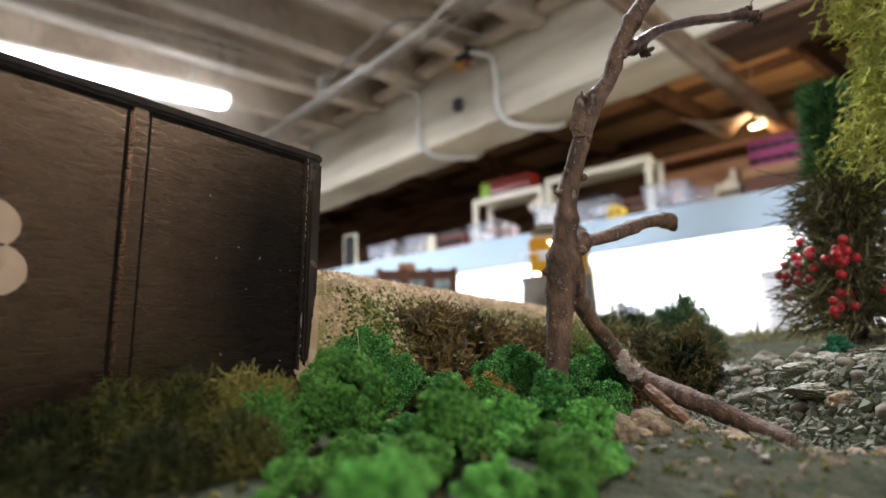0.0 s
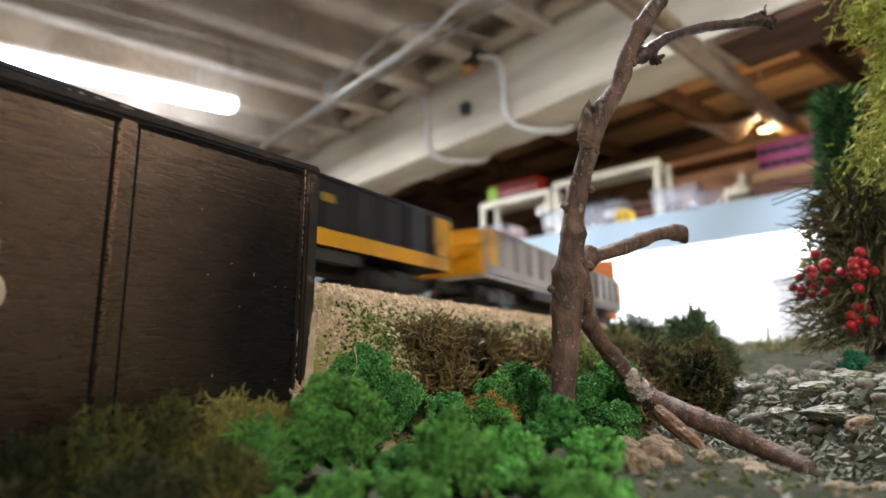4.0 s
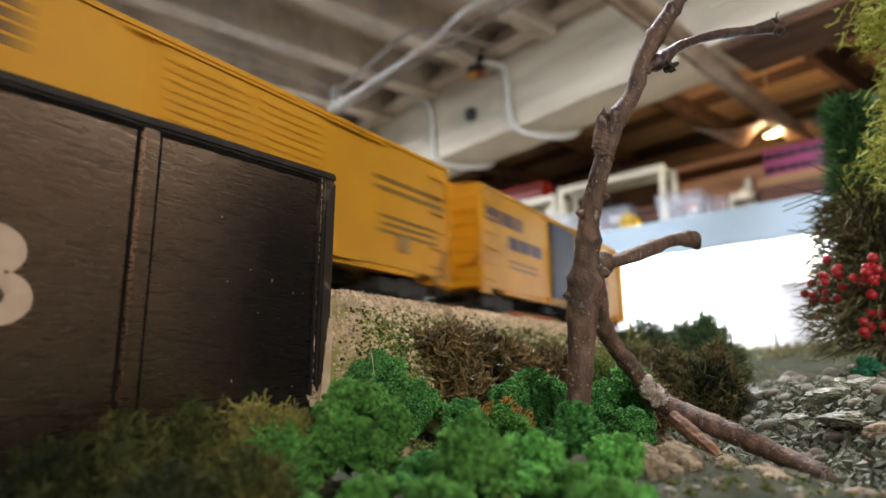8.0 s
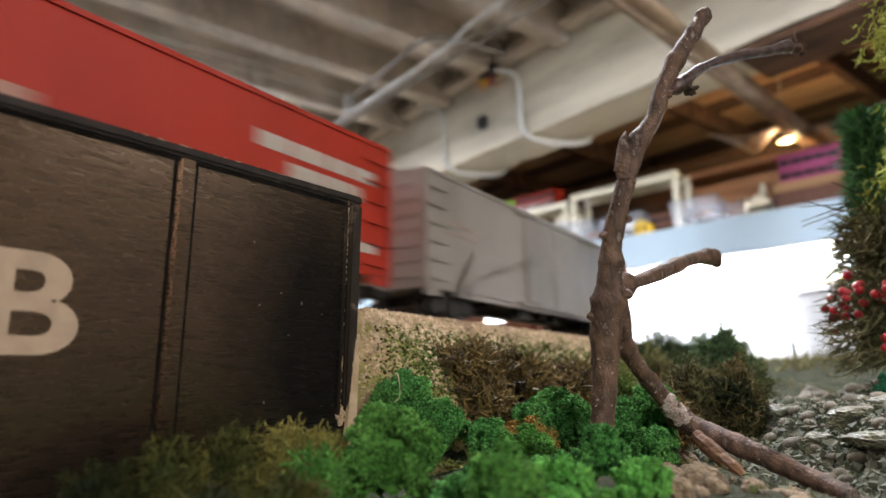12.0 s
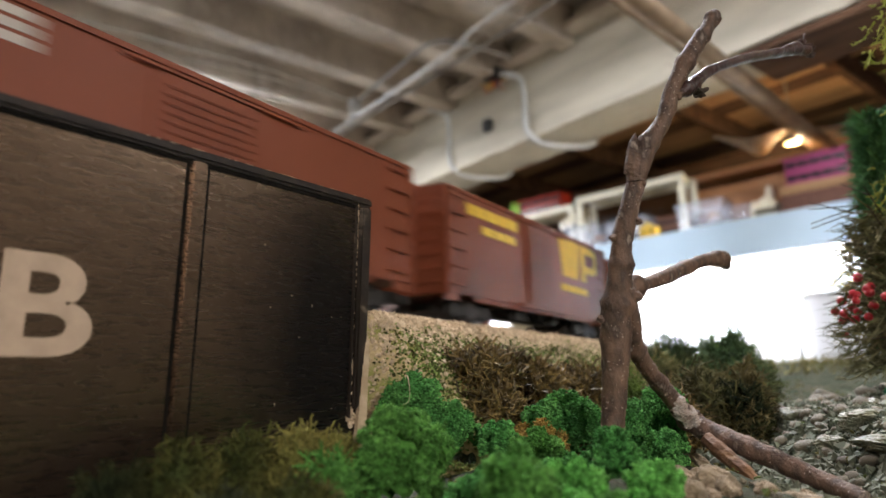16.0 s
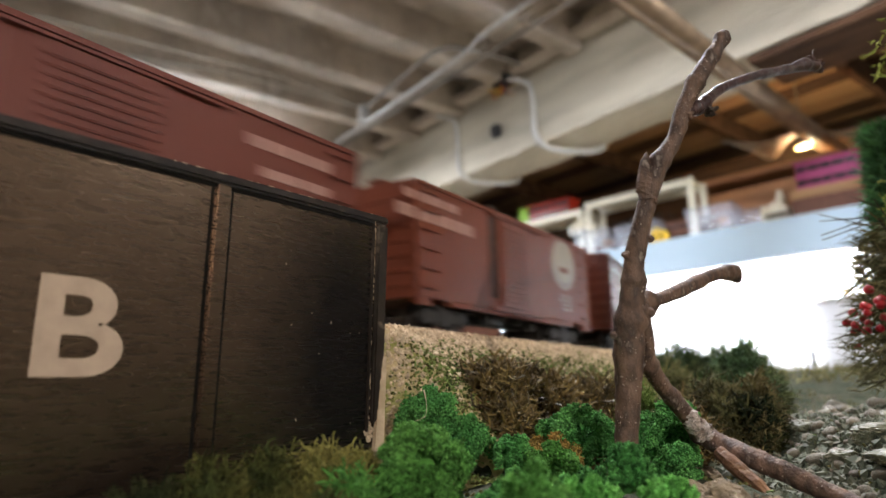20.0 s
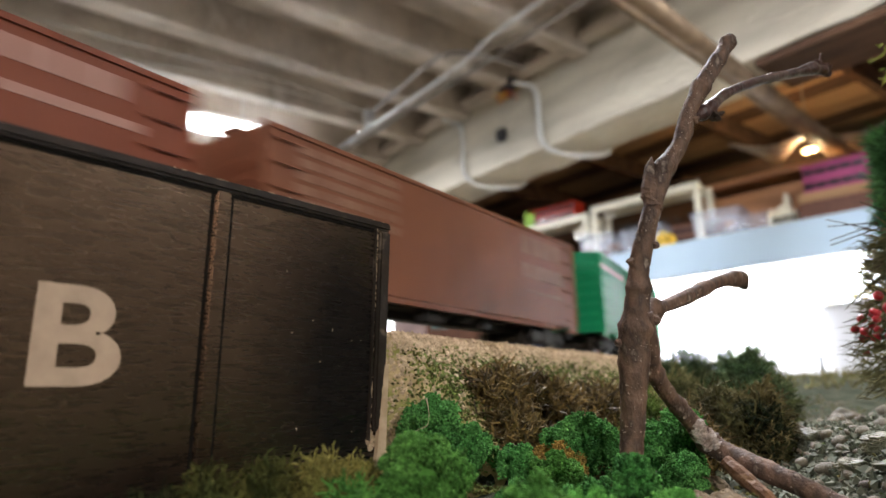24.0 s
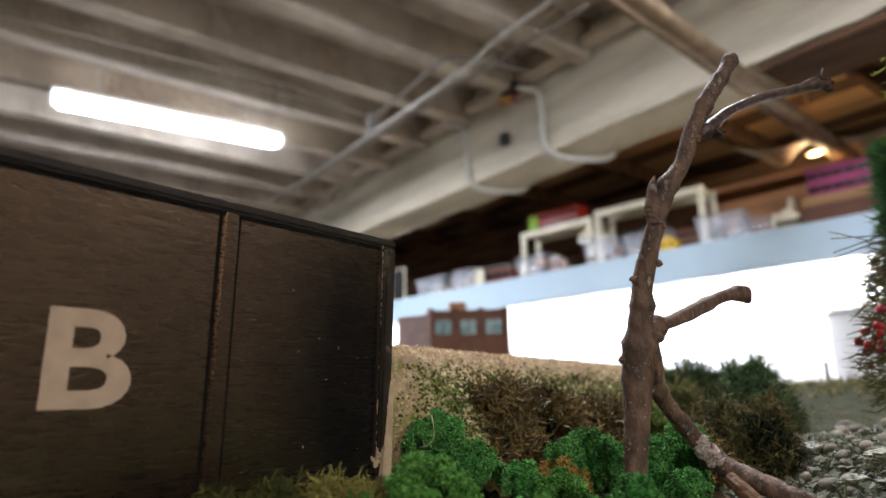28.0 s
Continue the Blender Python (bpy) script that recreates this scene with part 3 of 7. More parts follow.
# ---------------------------------------------------------------- the room
def room_shell():
    X0, X1, Y0, Y1, W = -6.2, 5.2, -7.6, 7.6, 0.2
    for name, r in (("wall_north", (X0, X1, Y1, Y1 + W, FLOOR, CEIL)), ("wall_south", (X0, X1, Y0 - W, Y0, FLOOR, CEIL)),
                    ("wall_west", (X0 - W, X0, Y0 - W, Y1 + W, FLOOR, CEIL)), ("wall_east", (X1, X1 + W, Y0 - W, Y1 + W, FLOOR, CEIL))):
        tagged(part(name, boxes(r), WALL_PAINT), "plain grey painted basement wall", "wall", kind="structure")
    tagged(part("floor", boxes((X0 - W, X1 + W, Y0 - W, Y1 + W, FLOOR - 0.1, FLOOR)), FLOOR_GREY), "grey painted concrete basement floor", "floor", kind="structure")
    tagged(part("ceiling", boxes((X0 - W, X1 + W, Y0 - W, Y1 + W, CEIL, CEIL + 0.15)), CONCRETE_CEIL), "stained grey concrete basement ceiling", "ceiling", kind="structure")
    # ribs that run into the near face of the beam
    for k in range(14):
        q = -2.0 + k * 0.46
        bm = boxes((q, q + 0.10, -5.2, -0.002, 2.815, CEIL + 0.01), bevel=0.008)
        rib = part("ceiling_rib", bm, CONCRETE_CEIL)
        rib.matrix_world = BEAM
        tagged(rib, "cast concrete ceiling rib with board marks", "ceiling rib", "ceiling ribs", "structure")
    bm = boxes((-4.5, 7.5, 0, 0.30, 2.43, CEIL + 0.01))
    bmesh.ops.subdivide_edges(bm, edges=[e for e in bm.edges if e.calc_length() > 5], cuts=160)
    for v in bm.verts:
        if v.co.z < 2.5:
            v.co.z += 0.010 * noise.noise(Vector((v.co.x * 9, v.co.y, 0)))
            v.co.y += 0.006 * noise.noise(Vector((v.co.x * 11, 5, 0)))
    beam = part("ceiling_beam", bm, CONCRETE)
    beam.matrix_world = BEAM
    tagged(beam, "deep concrete ceiling beam with board marks", "beam", kind="structure")
    # dark board added so the beam's shaded underside reads nearly black past the pipe
    header = part("timber_header", boxes((3.03, 7.2, -0.004, 0.30, 2.385, 2.417), bevel=0.004), JOIST_WOOD)
    header.matrix_world = BEAM
    tagged(header, "dark board added to darken the beam's underside", "header board", kind="structure")
    ledge = part("beam_ledge", boxes((-4.5, 7.5, -0.10, -0.004, 2.86, 2.90), bevel=0.006), CONCRETE_CEIL)
    ledge.matrix_world = BEAM
    tagged(ledge, "dark shadowed concrete ledge along the beam", "ledge", kind="structure")
    # timber joists and boards over the far side of the beam
    for k in range(9):
        q = -3.6 + k * 0.82
        j = part("timber_joist", boxes((q, q + 0.05, 0.302, 4.2, 2.74, 2.86), bevel=0.004), JOIST_WOOD)
        j.matrix_world = BEAM
        tagged(j, "dark rough timber ceiling joist", "joist", "timber joists", "structure")
    for k in range(22):
        y = 0.31 + k * 0.18
        b = part("ceiling_board", boxes((-4.4, 7.0, y, y + 0.172, 2.862, 2.88), bevel=0.002), PLANK_WOOD if k % 3 else JOIST_WOOD)
        b.matrix_world = BEAM
        tagged(b, "brown wooden ceiling board above the joists", "ceiling board", "ceiling boards", "structure")


def ceiling_fixture(x, y, z, a):
    f = thing("ceiling_light", pose(x, y, z, 0, 0, a), "long lit fluorescent ceiling fixture, seen or added, with a wrap lens", "ceiling light", "fluorescent ceiling fixtures")
    part("housing", boxes((-0.61, 0.61, -0.05, 0.05, 0.03, 0.06), bevel=0.006), FIXTURE_WHITE, f)
    part("lens", boxes((-0.60, 0.60, -0.058, 0.058, -0.032, 0.029), bevel=0.018), LENS_GLOW, f, "glowing white wrap-around lens")
    for s in (-1, 1):
        part("end_cap", boxes((s * 0.6125 - 0.008, s * 0.6125 + 0.008, -0.061, 0.061, -0.034, 0.05), bevel=0.006), FIXTURE_WHITE, f)
    for x in (-0.4, 0.4):
        part("hanger", rods(((x, 0, 0.06), (x, 0, CEIL - z), 0.006)), GALV, f)


def conduit(name, pts, r, material, label, category="conduit", n=10, steps=8):
    ob = part(name, hose([(*p, r) for p in pts], n, steps), material, smooth=True)
    return tagged(ob, label, category)


def services():
    conduit("steel_conduit", [(-1.80, 4.90, 2.69), (-1.102, 4.06, 2.686), (-0.36, 3.16, 2.69), (-0.10, 2.85, 2.70), (0.02, 2.72, 2.72), (0.14, 2.55, 2.735), (0.8, 1.75, 2.75)],
            0.012, GALV, "bent galvanised steel conduit under the ceiling ribs")
    conduit("thin_cable", [(-1.80, 4.93, 2.70), (-1.08, 4.10, 2.70), (-0.33, 3.20, 2.70), (0.10, 2.70, 2.73), (0.9, 1.74, 2.78)], 0.005, CABLE_GREY, "thin pale cable strapped beside the conduit", "cable")
    conduit("thin_conduit", [(-1.45, 4.75, 2.80), (-0.70, 3.87, 2.80), (-0.15, 3.22, 2.80), (0.5, 2.46, 2.80)], 0.009, PIPE_GREY, "dull grey conduit beside the concrete beam")
    conduit("branch_conduit", [(-0.57, 3.43, 2.79), (-0.42, 3.24, 2.80), (-0.20, 2.93, 2.80), (-0.08, 2.82, 2.79), (0.10, 2.88, 2.79), (0.28, 3.02, 2.80)], 0.011, PIPE_GREY, "grey conduit bent across the ceiling ribs")
    jb = part("junction_box", boxes((-0.03, 0.03, -0.03, 0.03, -0.05, 0.05), bevel=0.006), GALV)
    jb.matrix_world = pose(-0.60, 3.46, 2.76, 0, 0, 30)
    tagged(jb, "small steel junction box on a conduit", "junction box")
    # tangle of wires above the beam, and two flexible conduits down its face
    w = thing("wire_tangle", BEAM @ pose(1.74, -0.09, 2.80), "open junction with a tangle of red and yellow wires", "wires")
    part("box", boxes((-0.05, 0.05, -0.04, 0.04, 0, 0.06), bevel=0.005), PLASTIC_BLACK, w)
    rng = random.Random(4)
    for k in range(9):
        a = rng.uniform(0, 6.28)
        pts = [(0.02 * math.cos(a), 0.02 * math.sin(a), 0, 0.003)]
        for j in range(3):
            pts.append((rng.uniform(-0.07, 0.07), rng.uniform(-0.06, 0.06), rng.uniform(-0.07, 0.0), 0.003))
        part("wire", hose(pts, 5, 4), (INK_RED, INK_YELLOW, INK_BLUE)[k % 3], w)
    for q, r, z1, name in ((1.25, 0.013, 2.80, "flexible_conduit"), (1.89, 0.016, 2.78, "flexible_conduit")):
        pts = [(q - 0.10, -0.10, z1 + 0.04, r), (q - 0.02, -0.035, z1, r), (q, -0.02, z1 - 0.10, r), (q, -0.02, 2.56, r), (q + 0.015, -0.02, 2.46, r),
               (q + 0.05, 0.04, 2.40, r), (q + 0.12, 0.16, 2.385, r), (q + 0.19, 0.27, 2.40, r), (q + 0.20, 0.33, 2.47, r)]
        ob = part(name, hose(pts, 10, 8), FLEX_GREY, smooth=True)
        ob.matrix_world = BEAM
        tagged(ob, "flexible conduit looped under the concrete beam", "conduit", "flexible conduits")
    s = thing("wall_box", BEAM @ pose(1.60, -0.022, 2.60), "small black plastic box fixed to the beam", "sensor box")
    part("case", boxes((-0.028, 0.028, -0.02, 0.02, -0.035, 0.035), bevel=0.006), PLASTIC_BLACK, s)
    part("lid", boxes((-0.02, 0.02, -0.028, -0.021, -0.027, 0.027), bevel=0.003), PLASTIC_BLACK, s)
    # iron pipes that cross under the beam
    for off, r, z in ((0.0, 0.014, 2.355), (0.062, 0.034, 2.345)):
        p = part("iron_pipe", rods(((-0.0, -3.0, z), (-0.0, 4.6, z), r), n=20), PIPE_BROWN, smooth=True)
        p.matrix_world = Matrix.Translation((off * 0.65, -off * 0.76, 0)) @ pose(1.075, 2.437, 0, 0, 0, -43.9)
        tagged(p, "long bronze-brown iron pipe under the ceiling", "pipe", "ceiling pipes")
    for k, (z, a, b) in enumerate(((2.86, -3.2, -0.2), (2.85, -3.0, -0.3))):
        conduit("slack_cable", [(-2.6 + 0.3 * k, 2.2, z), (-1.7 + 0.3 * k, 2.75, z - 0.05), (-1.2 + 0.2 * k, 3.1, z - 0.02), (-0.62, 3.46, 2.80)], 0.006, CABLE_GREY, "slack pale cable along the ceiling ribs", "cable")


def pendant_lamp():
    """An enamel shade on a cord, its bulb just above the light's centre."""
    p = thing("pendant_lamp", pose(*PENDANT), "white enamel shade lamp hanging on a black cord", "pendant lamp")
    part("bulb", lump(bmesh.new(), 0, 0, 0.11, 0.03, 0.03, 0.035, 1, 3, 0.0), GLOBE_GLOW, p, "lit opal bulb", smooth=True)
    part("shade", rods(((0, 0, 0.15), (0, 0, 0.23), 0.14, 0.04), n=24), FIXTURE_WHITE, p, "white enamel shade")
    part("socket", rods(((0, 0, 0.231), (0, 0, 0.28), 0.024), n=14), PLASTIC_BLACK, p)
    part("cord", rods(((0, 0, 0.28), (0, 0, CEIL - PENDANT[2]), 0.004)), PLASTIC_BLACK, p)


room_shell()
pendant_lamp()
# one seen fixture, then three added ones that only bring light
for L in SEEN_AND_ADDED_LAMPS:
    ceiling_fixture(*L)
services()


# ---------------------------------------------------------------- the layout
def off_track(x, y):
    """Distance along the near straight and across it (towards the camera positive); past the curve's start, across the curve."""
    u = (x - TX) * DX + (y - TY) * DY
    v = (x - TX) * NX + (y - TY) * NY
    if u > U_CURVE:
        cx, cy = TX + U_CURVE * DX - RADIUS * NX, TY + U_CURVE * DY - RADIUS * NY
        v = math.hypot(x - cx, y - cy) - RADIUS
    return u, v


def ease(a, b, x):
    t = min(1, max(0, (x - a) / (b - a)))
    return t * t * (3 - 2 * t)


def near(x, y, z=0.0):
    """A place of the foreground at its scale."""
    cx, cy, cz = NEAR_AT
    return cx + NEAR * (x - cx), cy + NEAR * (y - cy), cz + NEAR * (z - cz)


def ground(x, y):
    u, v = off_track(x, y)
    bed = RAIL_Z - 0.0045 + 0.0020 * ease(0.011, 0.018, v)
    low = 1.1368 - 0.005 * ease(0.085, 0.015, y) + 0.027 * ease(0.21, 0.44, y)
    low += (0.0095 * ease(0.070, 0.094, x) + 0.007 * ease(0.105, 0.145, x)) * ease(0.27, 0.17, y)
    low -= 0.0055 * math.exp(-((x - 0.070) / 0.016) ** 2 - ((y - 0.098) / 0.030) ** 2)
    low += 0.0016 * noise.noise(Vector((x * 70, y * 70, 3))) + 0.0009 * noise.noise(Vector((x * 190, y * 190, 1)))
    k = ease(0.033, 0.050, u)
    a, b = 0.0215 + 0.0065 * k, 0.0275 + 0.0475 * k
    slope = bed + (low - bed) * ease(a, b, v + 0.002 * noise.noise(Vector((x * 90, y * 90, 7))))
    if v < 0:
        slope = bed + (1.162 - bed) * ease(-0.024, -0.06, v)
    return slope


def layout_base():
    """The scenery sheet, fine near the camera, and the deck and legs beneath it."""
    xs = np.concatenate([np.linspace(-0.20, 0.24, 148), np.linspace(0.25, 0.9, 50)])
    ys = np.concatenate([np.linspace(-0.08, 0.42, 168), np.linspace(0.43, 1.3, 60)])
    v = [(x, y, ground(x, y)) for y in ys for x in xs]
    n = len(xs)
    f = [(j * n + i, j * n + i + 1, (j + 1) * n + i + 1, (j + 1) * n + i) for j in range(len(ys) - 1) for i in range(n - 1)]
    g = part("scenery_ground", (v, f), SOIL, smooth=True)
    tagged(g, "uneven brown scenic soil between the bushes", "ground", kind="structure")
    v, f = [], []
    us, vs = np.linspace(0.028, 0.30, 170), np.linspace(0.0255, 0.070, 34)
    for u in us:
        for w in vs:
            x, y = TX + u * DX + w * NX, TY + u * DY + w * NY
            if u > U_CURVE:
                x, y, a = track(u)
                x, y = x + w * math.sin(a), y - w * math.cos(a)
            v.append((x, y, ground(x, y) + 0.0007 - 0.003 * ease(0.062, 0.070, w) + 0.0006 * noise.noise(Vector((x * 420, y * 420, 0)))))
    n = len(vs)
    f = [(i * n + j, i * n + j + 1, (i + 1) * n + j + 1, (i + 1) * n + j) for i in range(len(us) - 1) for j in range(n - 1)]
    tagged(part("embankment_slope", (v, f), PLASTER, smooth=True), "bare tan plaster slope of the embankment", "embankment", kind="structure")
    tagged(part("layout_deck", boxes((-3.6, 2.2, -2.9, 2.6, 1.08, 1.1185)), DECK), "broad brown earth deck of the model railway", "layout deck", kind="structure")
    far = part("far_scenery", boxes((-3.2, 3.2, -1.2, 0.36, 1.09, 1.162)), DECK)
    far.matrix_world = SHELF
    tagged(far, "far earth-covered shelf of the model railway", "layout deck", kind="structure")
    for x, y in ((-3.3, -2.6), (1.9, -2.6), (-3.3, 2.3), (1.9, 2.3)):
        tagged(part("layout_leg", boxes((x - 0.045, x + 0.045, y - 0.045, y + 0.045, FLOOR, 1.08), bevel=0.004), PLANK_WOOD), "square timber leg under the railway deck", "leg", "layout legs")


def railway():
    """Rails, ties and ballast of the oval."""
    bm = bmesh.new()
    N = 150
    pts = []
    s = -1.2
    while s < LOOP - 1.2 + 0.01:
        pts.append(track(s))
        s += 0.02
    prof = [(-0.040, 1.1190), (-0.026, RAIL_Z - 0.0095), (-0.022, RAIL_Z - 0.0038), (0.0, RAIL_Z - 0.0032), (0.0125, RAIL_Z - 0.0034), (0.0160, RAIL_Z - 0.0025), (0.0215, RAIL_Z - 0.0026), (0.0255, RAIL_Z - 0.0055), (0.031, 1.1190)]
    rows = []
    for x, y, a in pts:
        rows.append([bm.verts.new((x + o * math.sin(a), y - o * math.cos(a), z)) for o, z in prof])
    for a, b in zip(rows, rows[1:]):
        for j in range(len(prof) - 1):
            bm.faces.new((a[j], a[j + 1], b[j + 1], b[j]))
    rw = thing("railway_track", pose(0, 0, 0), "nickel rails on dark ties in tan ballast", "railway track")
    part("ballast_bed", bm, PLASTER, rw)
    for side in (-1, 1):
        bm = bmesh.new()
        rows = []
        for x, y, a in pts:
            c = side * 0.0083
            ring = []
            for o, z in ((-0.0011, -0.0028), (0.0011, -0.0028), (0.0004, -0.0022), (0.0004, -0.0009), (0.0005, 0), (-0.0005, 0), (-0.0004, -0.0009), (-0.0004, -0.0022)):
                ring.append(bm.verts.new((x + (c + o) * math.sin(a), y - (c + o) * math.cos(a), RAIL_Z + z)))
            rows.append(ring)
        for a, b in zip(rows, rows[1:]):
            for j in range(8):
                bm.faces.new((a[j], a[(j + 1) % 8], b[(j + 1) % 8], b[j]))
        part("rail", bm, RAIL_STEEL, rw)
    tie = None
    s = -0.25
    while s < 0.75:
        x, y, a = track(s)
        m = pose(x, y, RAIL_Z - 0.0028, 0, 0, math.degrees(a))
        if tie is None:
            tie = part("tie", boxes((-0.0011, 0.0011, -0.0145, 0.0145, -0.002, 0)), TIE_WOOD, rw)
            tie.matrix_basis = m
        else:
            again(tie, rw, m)
        s += 0.0068
    rng = np.random.default_rng(11)
    c = []
    for _ in range(30000):
        u, v = 0.01 + 0.39 * rng.uniform(0, 1) ** 1.5, rng.choice([rng.uniform(0.012, 0.040), 0.034 + abs(rng.normal(0, 0.007)), rng.uniform(-0.02, 0.012)])
        x, y, a = track(u)
        px_, py_ = x + v * math.sin(a), y - v * math.cos(a)
        z = ground(px_, py_) if v > 0.0255 else max(ground(px_, py_), np.interp(v, [-0.022, 0, 0.0125, 0.016, 0.0215, 0.0255], [RAIL_Z - 0.0038, RAIL_Z - 0.0032, RAIL_Z - 0.0034, RAIL_Z - 0.0025, RAIL_Z - 0.0026, RAIL_Z - 0.0055]))
        if u < 0.030 and v > 0.0225:
            continue
        c.append((px_, py_, z + (0.0009 if v > 0.0255 else 0.0002)))
    g = part("ballast", grains(c, 0.00050, rng), BALLAST, rw, "tan and pink ballast grains")
    tagged(g, kind="stuff")


def black_panel():
    """A worn black wagon side of painted wood, standing among the bushes; x runs away along it, y into it, z down from its top at 0."""
    m = pose(-0.0176, 0.1152, 1.1926, 0, 0, 52.9) @ pose(0, 0, 0, 2.7, 0, 0) @ Matrix.Scale(0.885, 4)
    c = thing("black_wagon_side", m, "worn black painted wooden wagon side with white lettering", "model wagon")
    H, L, D = 0.0525, 0.108, 0.0060
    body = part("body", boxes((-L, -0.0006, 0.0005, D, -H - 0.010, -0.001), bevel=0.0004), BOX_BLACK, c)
    part("top_rail", boxes((-L - 0.0004, 0.0002, -0.0006, D + 0.0004, -0.0020, 0), bevel=0.0005), BOX_EDGE, c, "chipped black top rail")
    part("corner_post", boxes((-0.0030, 0.0004, -0.0004, D + 0.0004, -H + 0.004, -0.0021), bevel=0.0005), BOX_EDGE, c, "chipped black corner post")
    part("post_lip", boxes((-0.0046, -0.0041, -0.0005, 0.0006, -H + 0.002, -0.0021), bevel=0.0002), BOX_EDGE, c)
    for x in (-0.0443, -0.0870):
        part("rib", boxes((x - 0.0015, x + 0.0015, -0.0003, 0.0006, -H - 0.010, -0.0021), bevel=0.0003), BOX_BLACK, c)
        for s in (-1, 1):
            # flat black strip along the rib, painted as the groove's shadow line
            part("groove", boxes((x + s * 0.0021 - (0.00035 if s < 0 else 0.0002), x + s * 0.0021 + (0.00035 if s < 0 else 0.0002), 0.0004, 0.0006, -H - 0.010, -0.0021)), GROOVE_SHADE, c)
    # the same shadow line painted under the top rail
    part("top_groove", boxes((-L, -0.0047, 0.0003, 0.0006, -0.0029, -0.0021)), GROOVE_SHADE, c)
    bm = bmesh.new()
    rows = []
    for k in range(25):
        f = k / 24
        z = -H - 0.004 + f * 0.023
        w = 0.0003 + 0.0020 * (1 - f) ** 0.8 + 0.0004 * noise.noise(Vector((k * 0.7, 2.0, 0)))
        rows.append([bm.verts.new((x, y, z)) for x, y in ((-w, -0.0006), (0.0007, -0.0006), (0.0007, D), (-w, D))])
    for a, b in zip(rows, rows[1:]):
        for j in range(4):
            bm.faces.new((a[j], a[(j + 1) % 4], b[(j + 1) % 4], b[j]))
    bm.faces.new(rows[0][::-1])
    bm.faces.new(rows[-1])
    part("bare_edge", bm, CHIP_WOOD, c, "bare wood along the chipped corner")
    for k in range(6):
        part("bare_chip", lump(bmesh.new(), -0.0034 + 0.0008 * math.sin(k * 2.4), 0.0006, -H + 0.0006 + k * 0.0007, 0.0007, 0.0008, 0.0008, k, 2, 0.7), CHIP_WOOD, c, "bare wood at the chipped foot")
    rng = random.Random(2)
    chip = None
    for _ in range(80):
        x, z = -abs(rng.gauss(0, 0.014)) - 0.006, rng.uniform(-H + 0.002, -0.003)
        y = 0.00045
        if rng.random() < 0.55:
            x, z, y = rng.uniform(-0.0044, -0.0042), rng.uniform(-H + 0.004, -0.002), -0.0005
        elif rng.random() < 0.7:
            x, z, y = -rng.uniform(0, 0.055), -0.0001, -0.0004
        s = rng.uniform(0.00008, 0.00022)
        if y < 0:
            f = rng.uniform(0.4, 1) ** 2
            mm_ = pose(x, y, z) @ Matrix.Diagonal((0.00011 * f, 0.00012, s * rng.uniform(1, 9) * f, 1) if z < -0.001 else (s * rng.uniform(1, 7), 0.00012, 0.00012 * f, 1))
        else:
            mm_ = pose(x, y, z, 0, rng.uniform(0, 360), 0) @ Matrix.Diagonal((s * rng.uniform(0.6, 2.2), 0.00015, s * 0.7, 1))
        if chip is None:
            chip = part("paint_chip", lump(bmesh.new(), 0, 0, 0, 1, 1, 1, 3, 1, 0.5), CHIP_WOOD, c)
            chip.matrix_basis = mm_
        else:
            again(chip, c, mm_)
    cu = bpy.data.curves.new("letter", "FONT")
    cu.body, cu.size, cu.extrude, cu.offset = "B", 0.0212, 0.0001, 0.0005
    t = new("letter_shape", cu)
    me = bpy.data.meshes.new_from_object(t.evaluated_get(bpy.context.evaluated_depsgraph_get()))
    bpy.data.objects.remove(t)
    me.materials.clear()
    me.materials.append(LETTER_WHITE)
    co = np.array([v.co[:] for v in me.vertices])
    lo, hi = co.min(0), co.max(0)
    for v in me.vertices:
        v.co.x = (v.co.x - lo[0]) / (hi[0] - lo[0]) * 0.0134
        v.co.y = (v.co.y - lo[1]) / (hi[1] - lo[1]) * 0.0157
    b = new("letter", me)
    b.parent, b["label"] = c, "worn white capital letter B"
    b.matrix_basis = Matrix.Translation((-0.0735, 0.00042, -0.0386)) @ Matrix.Rotation(radians(90), 4, "X")
    return c


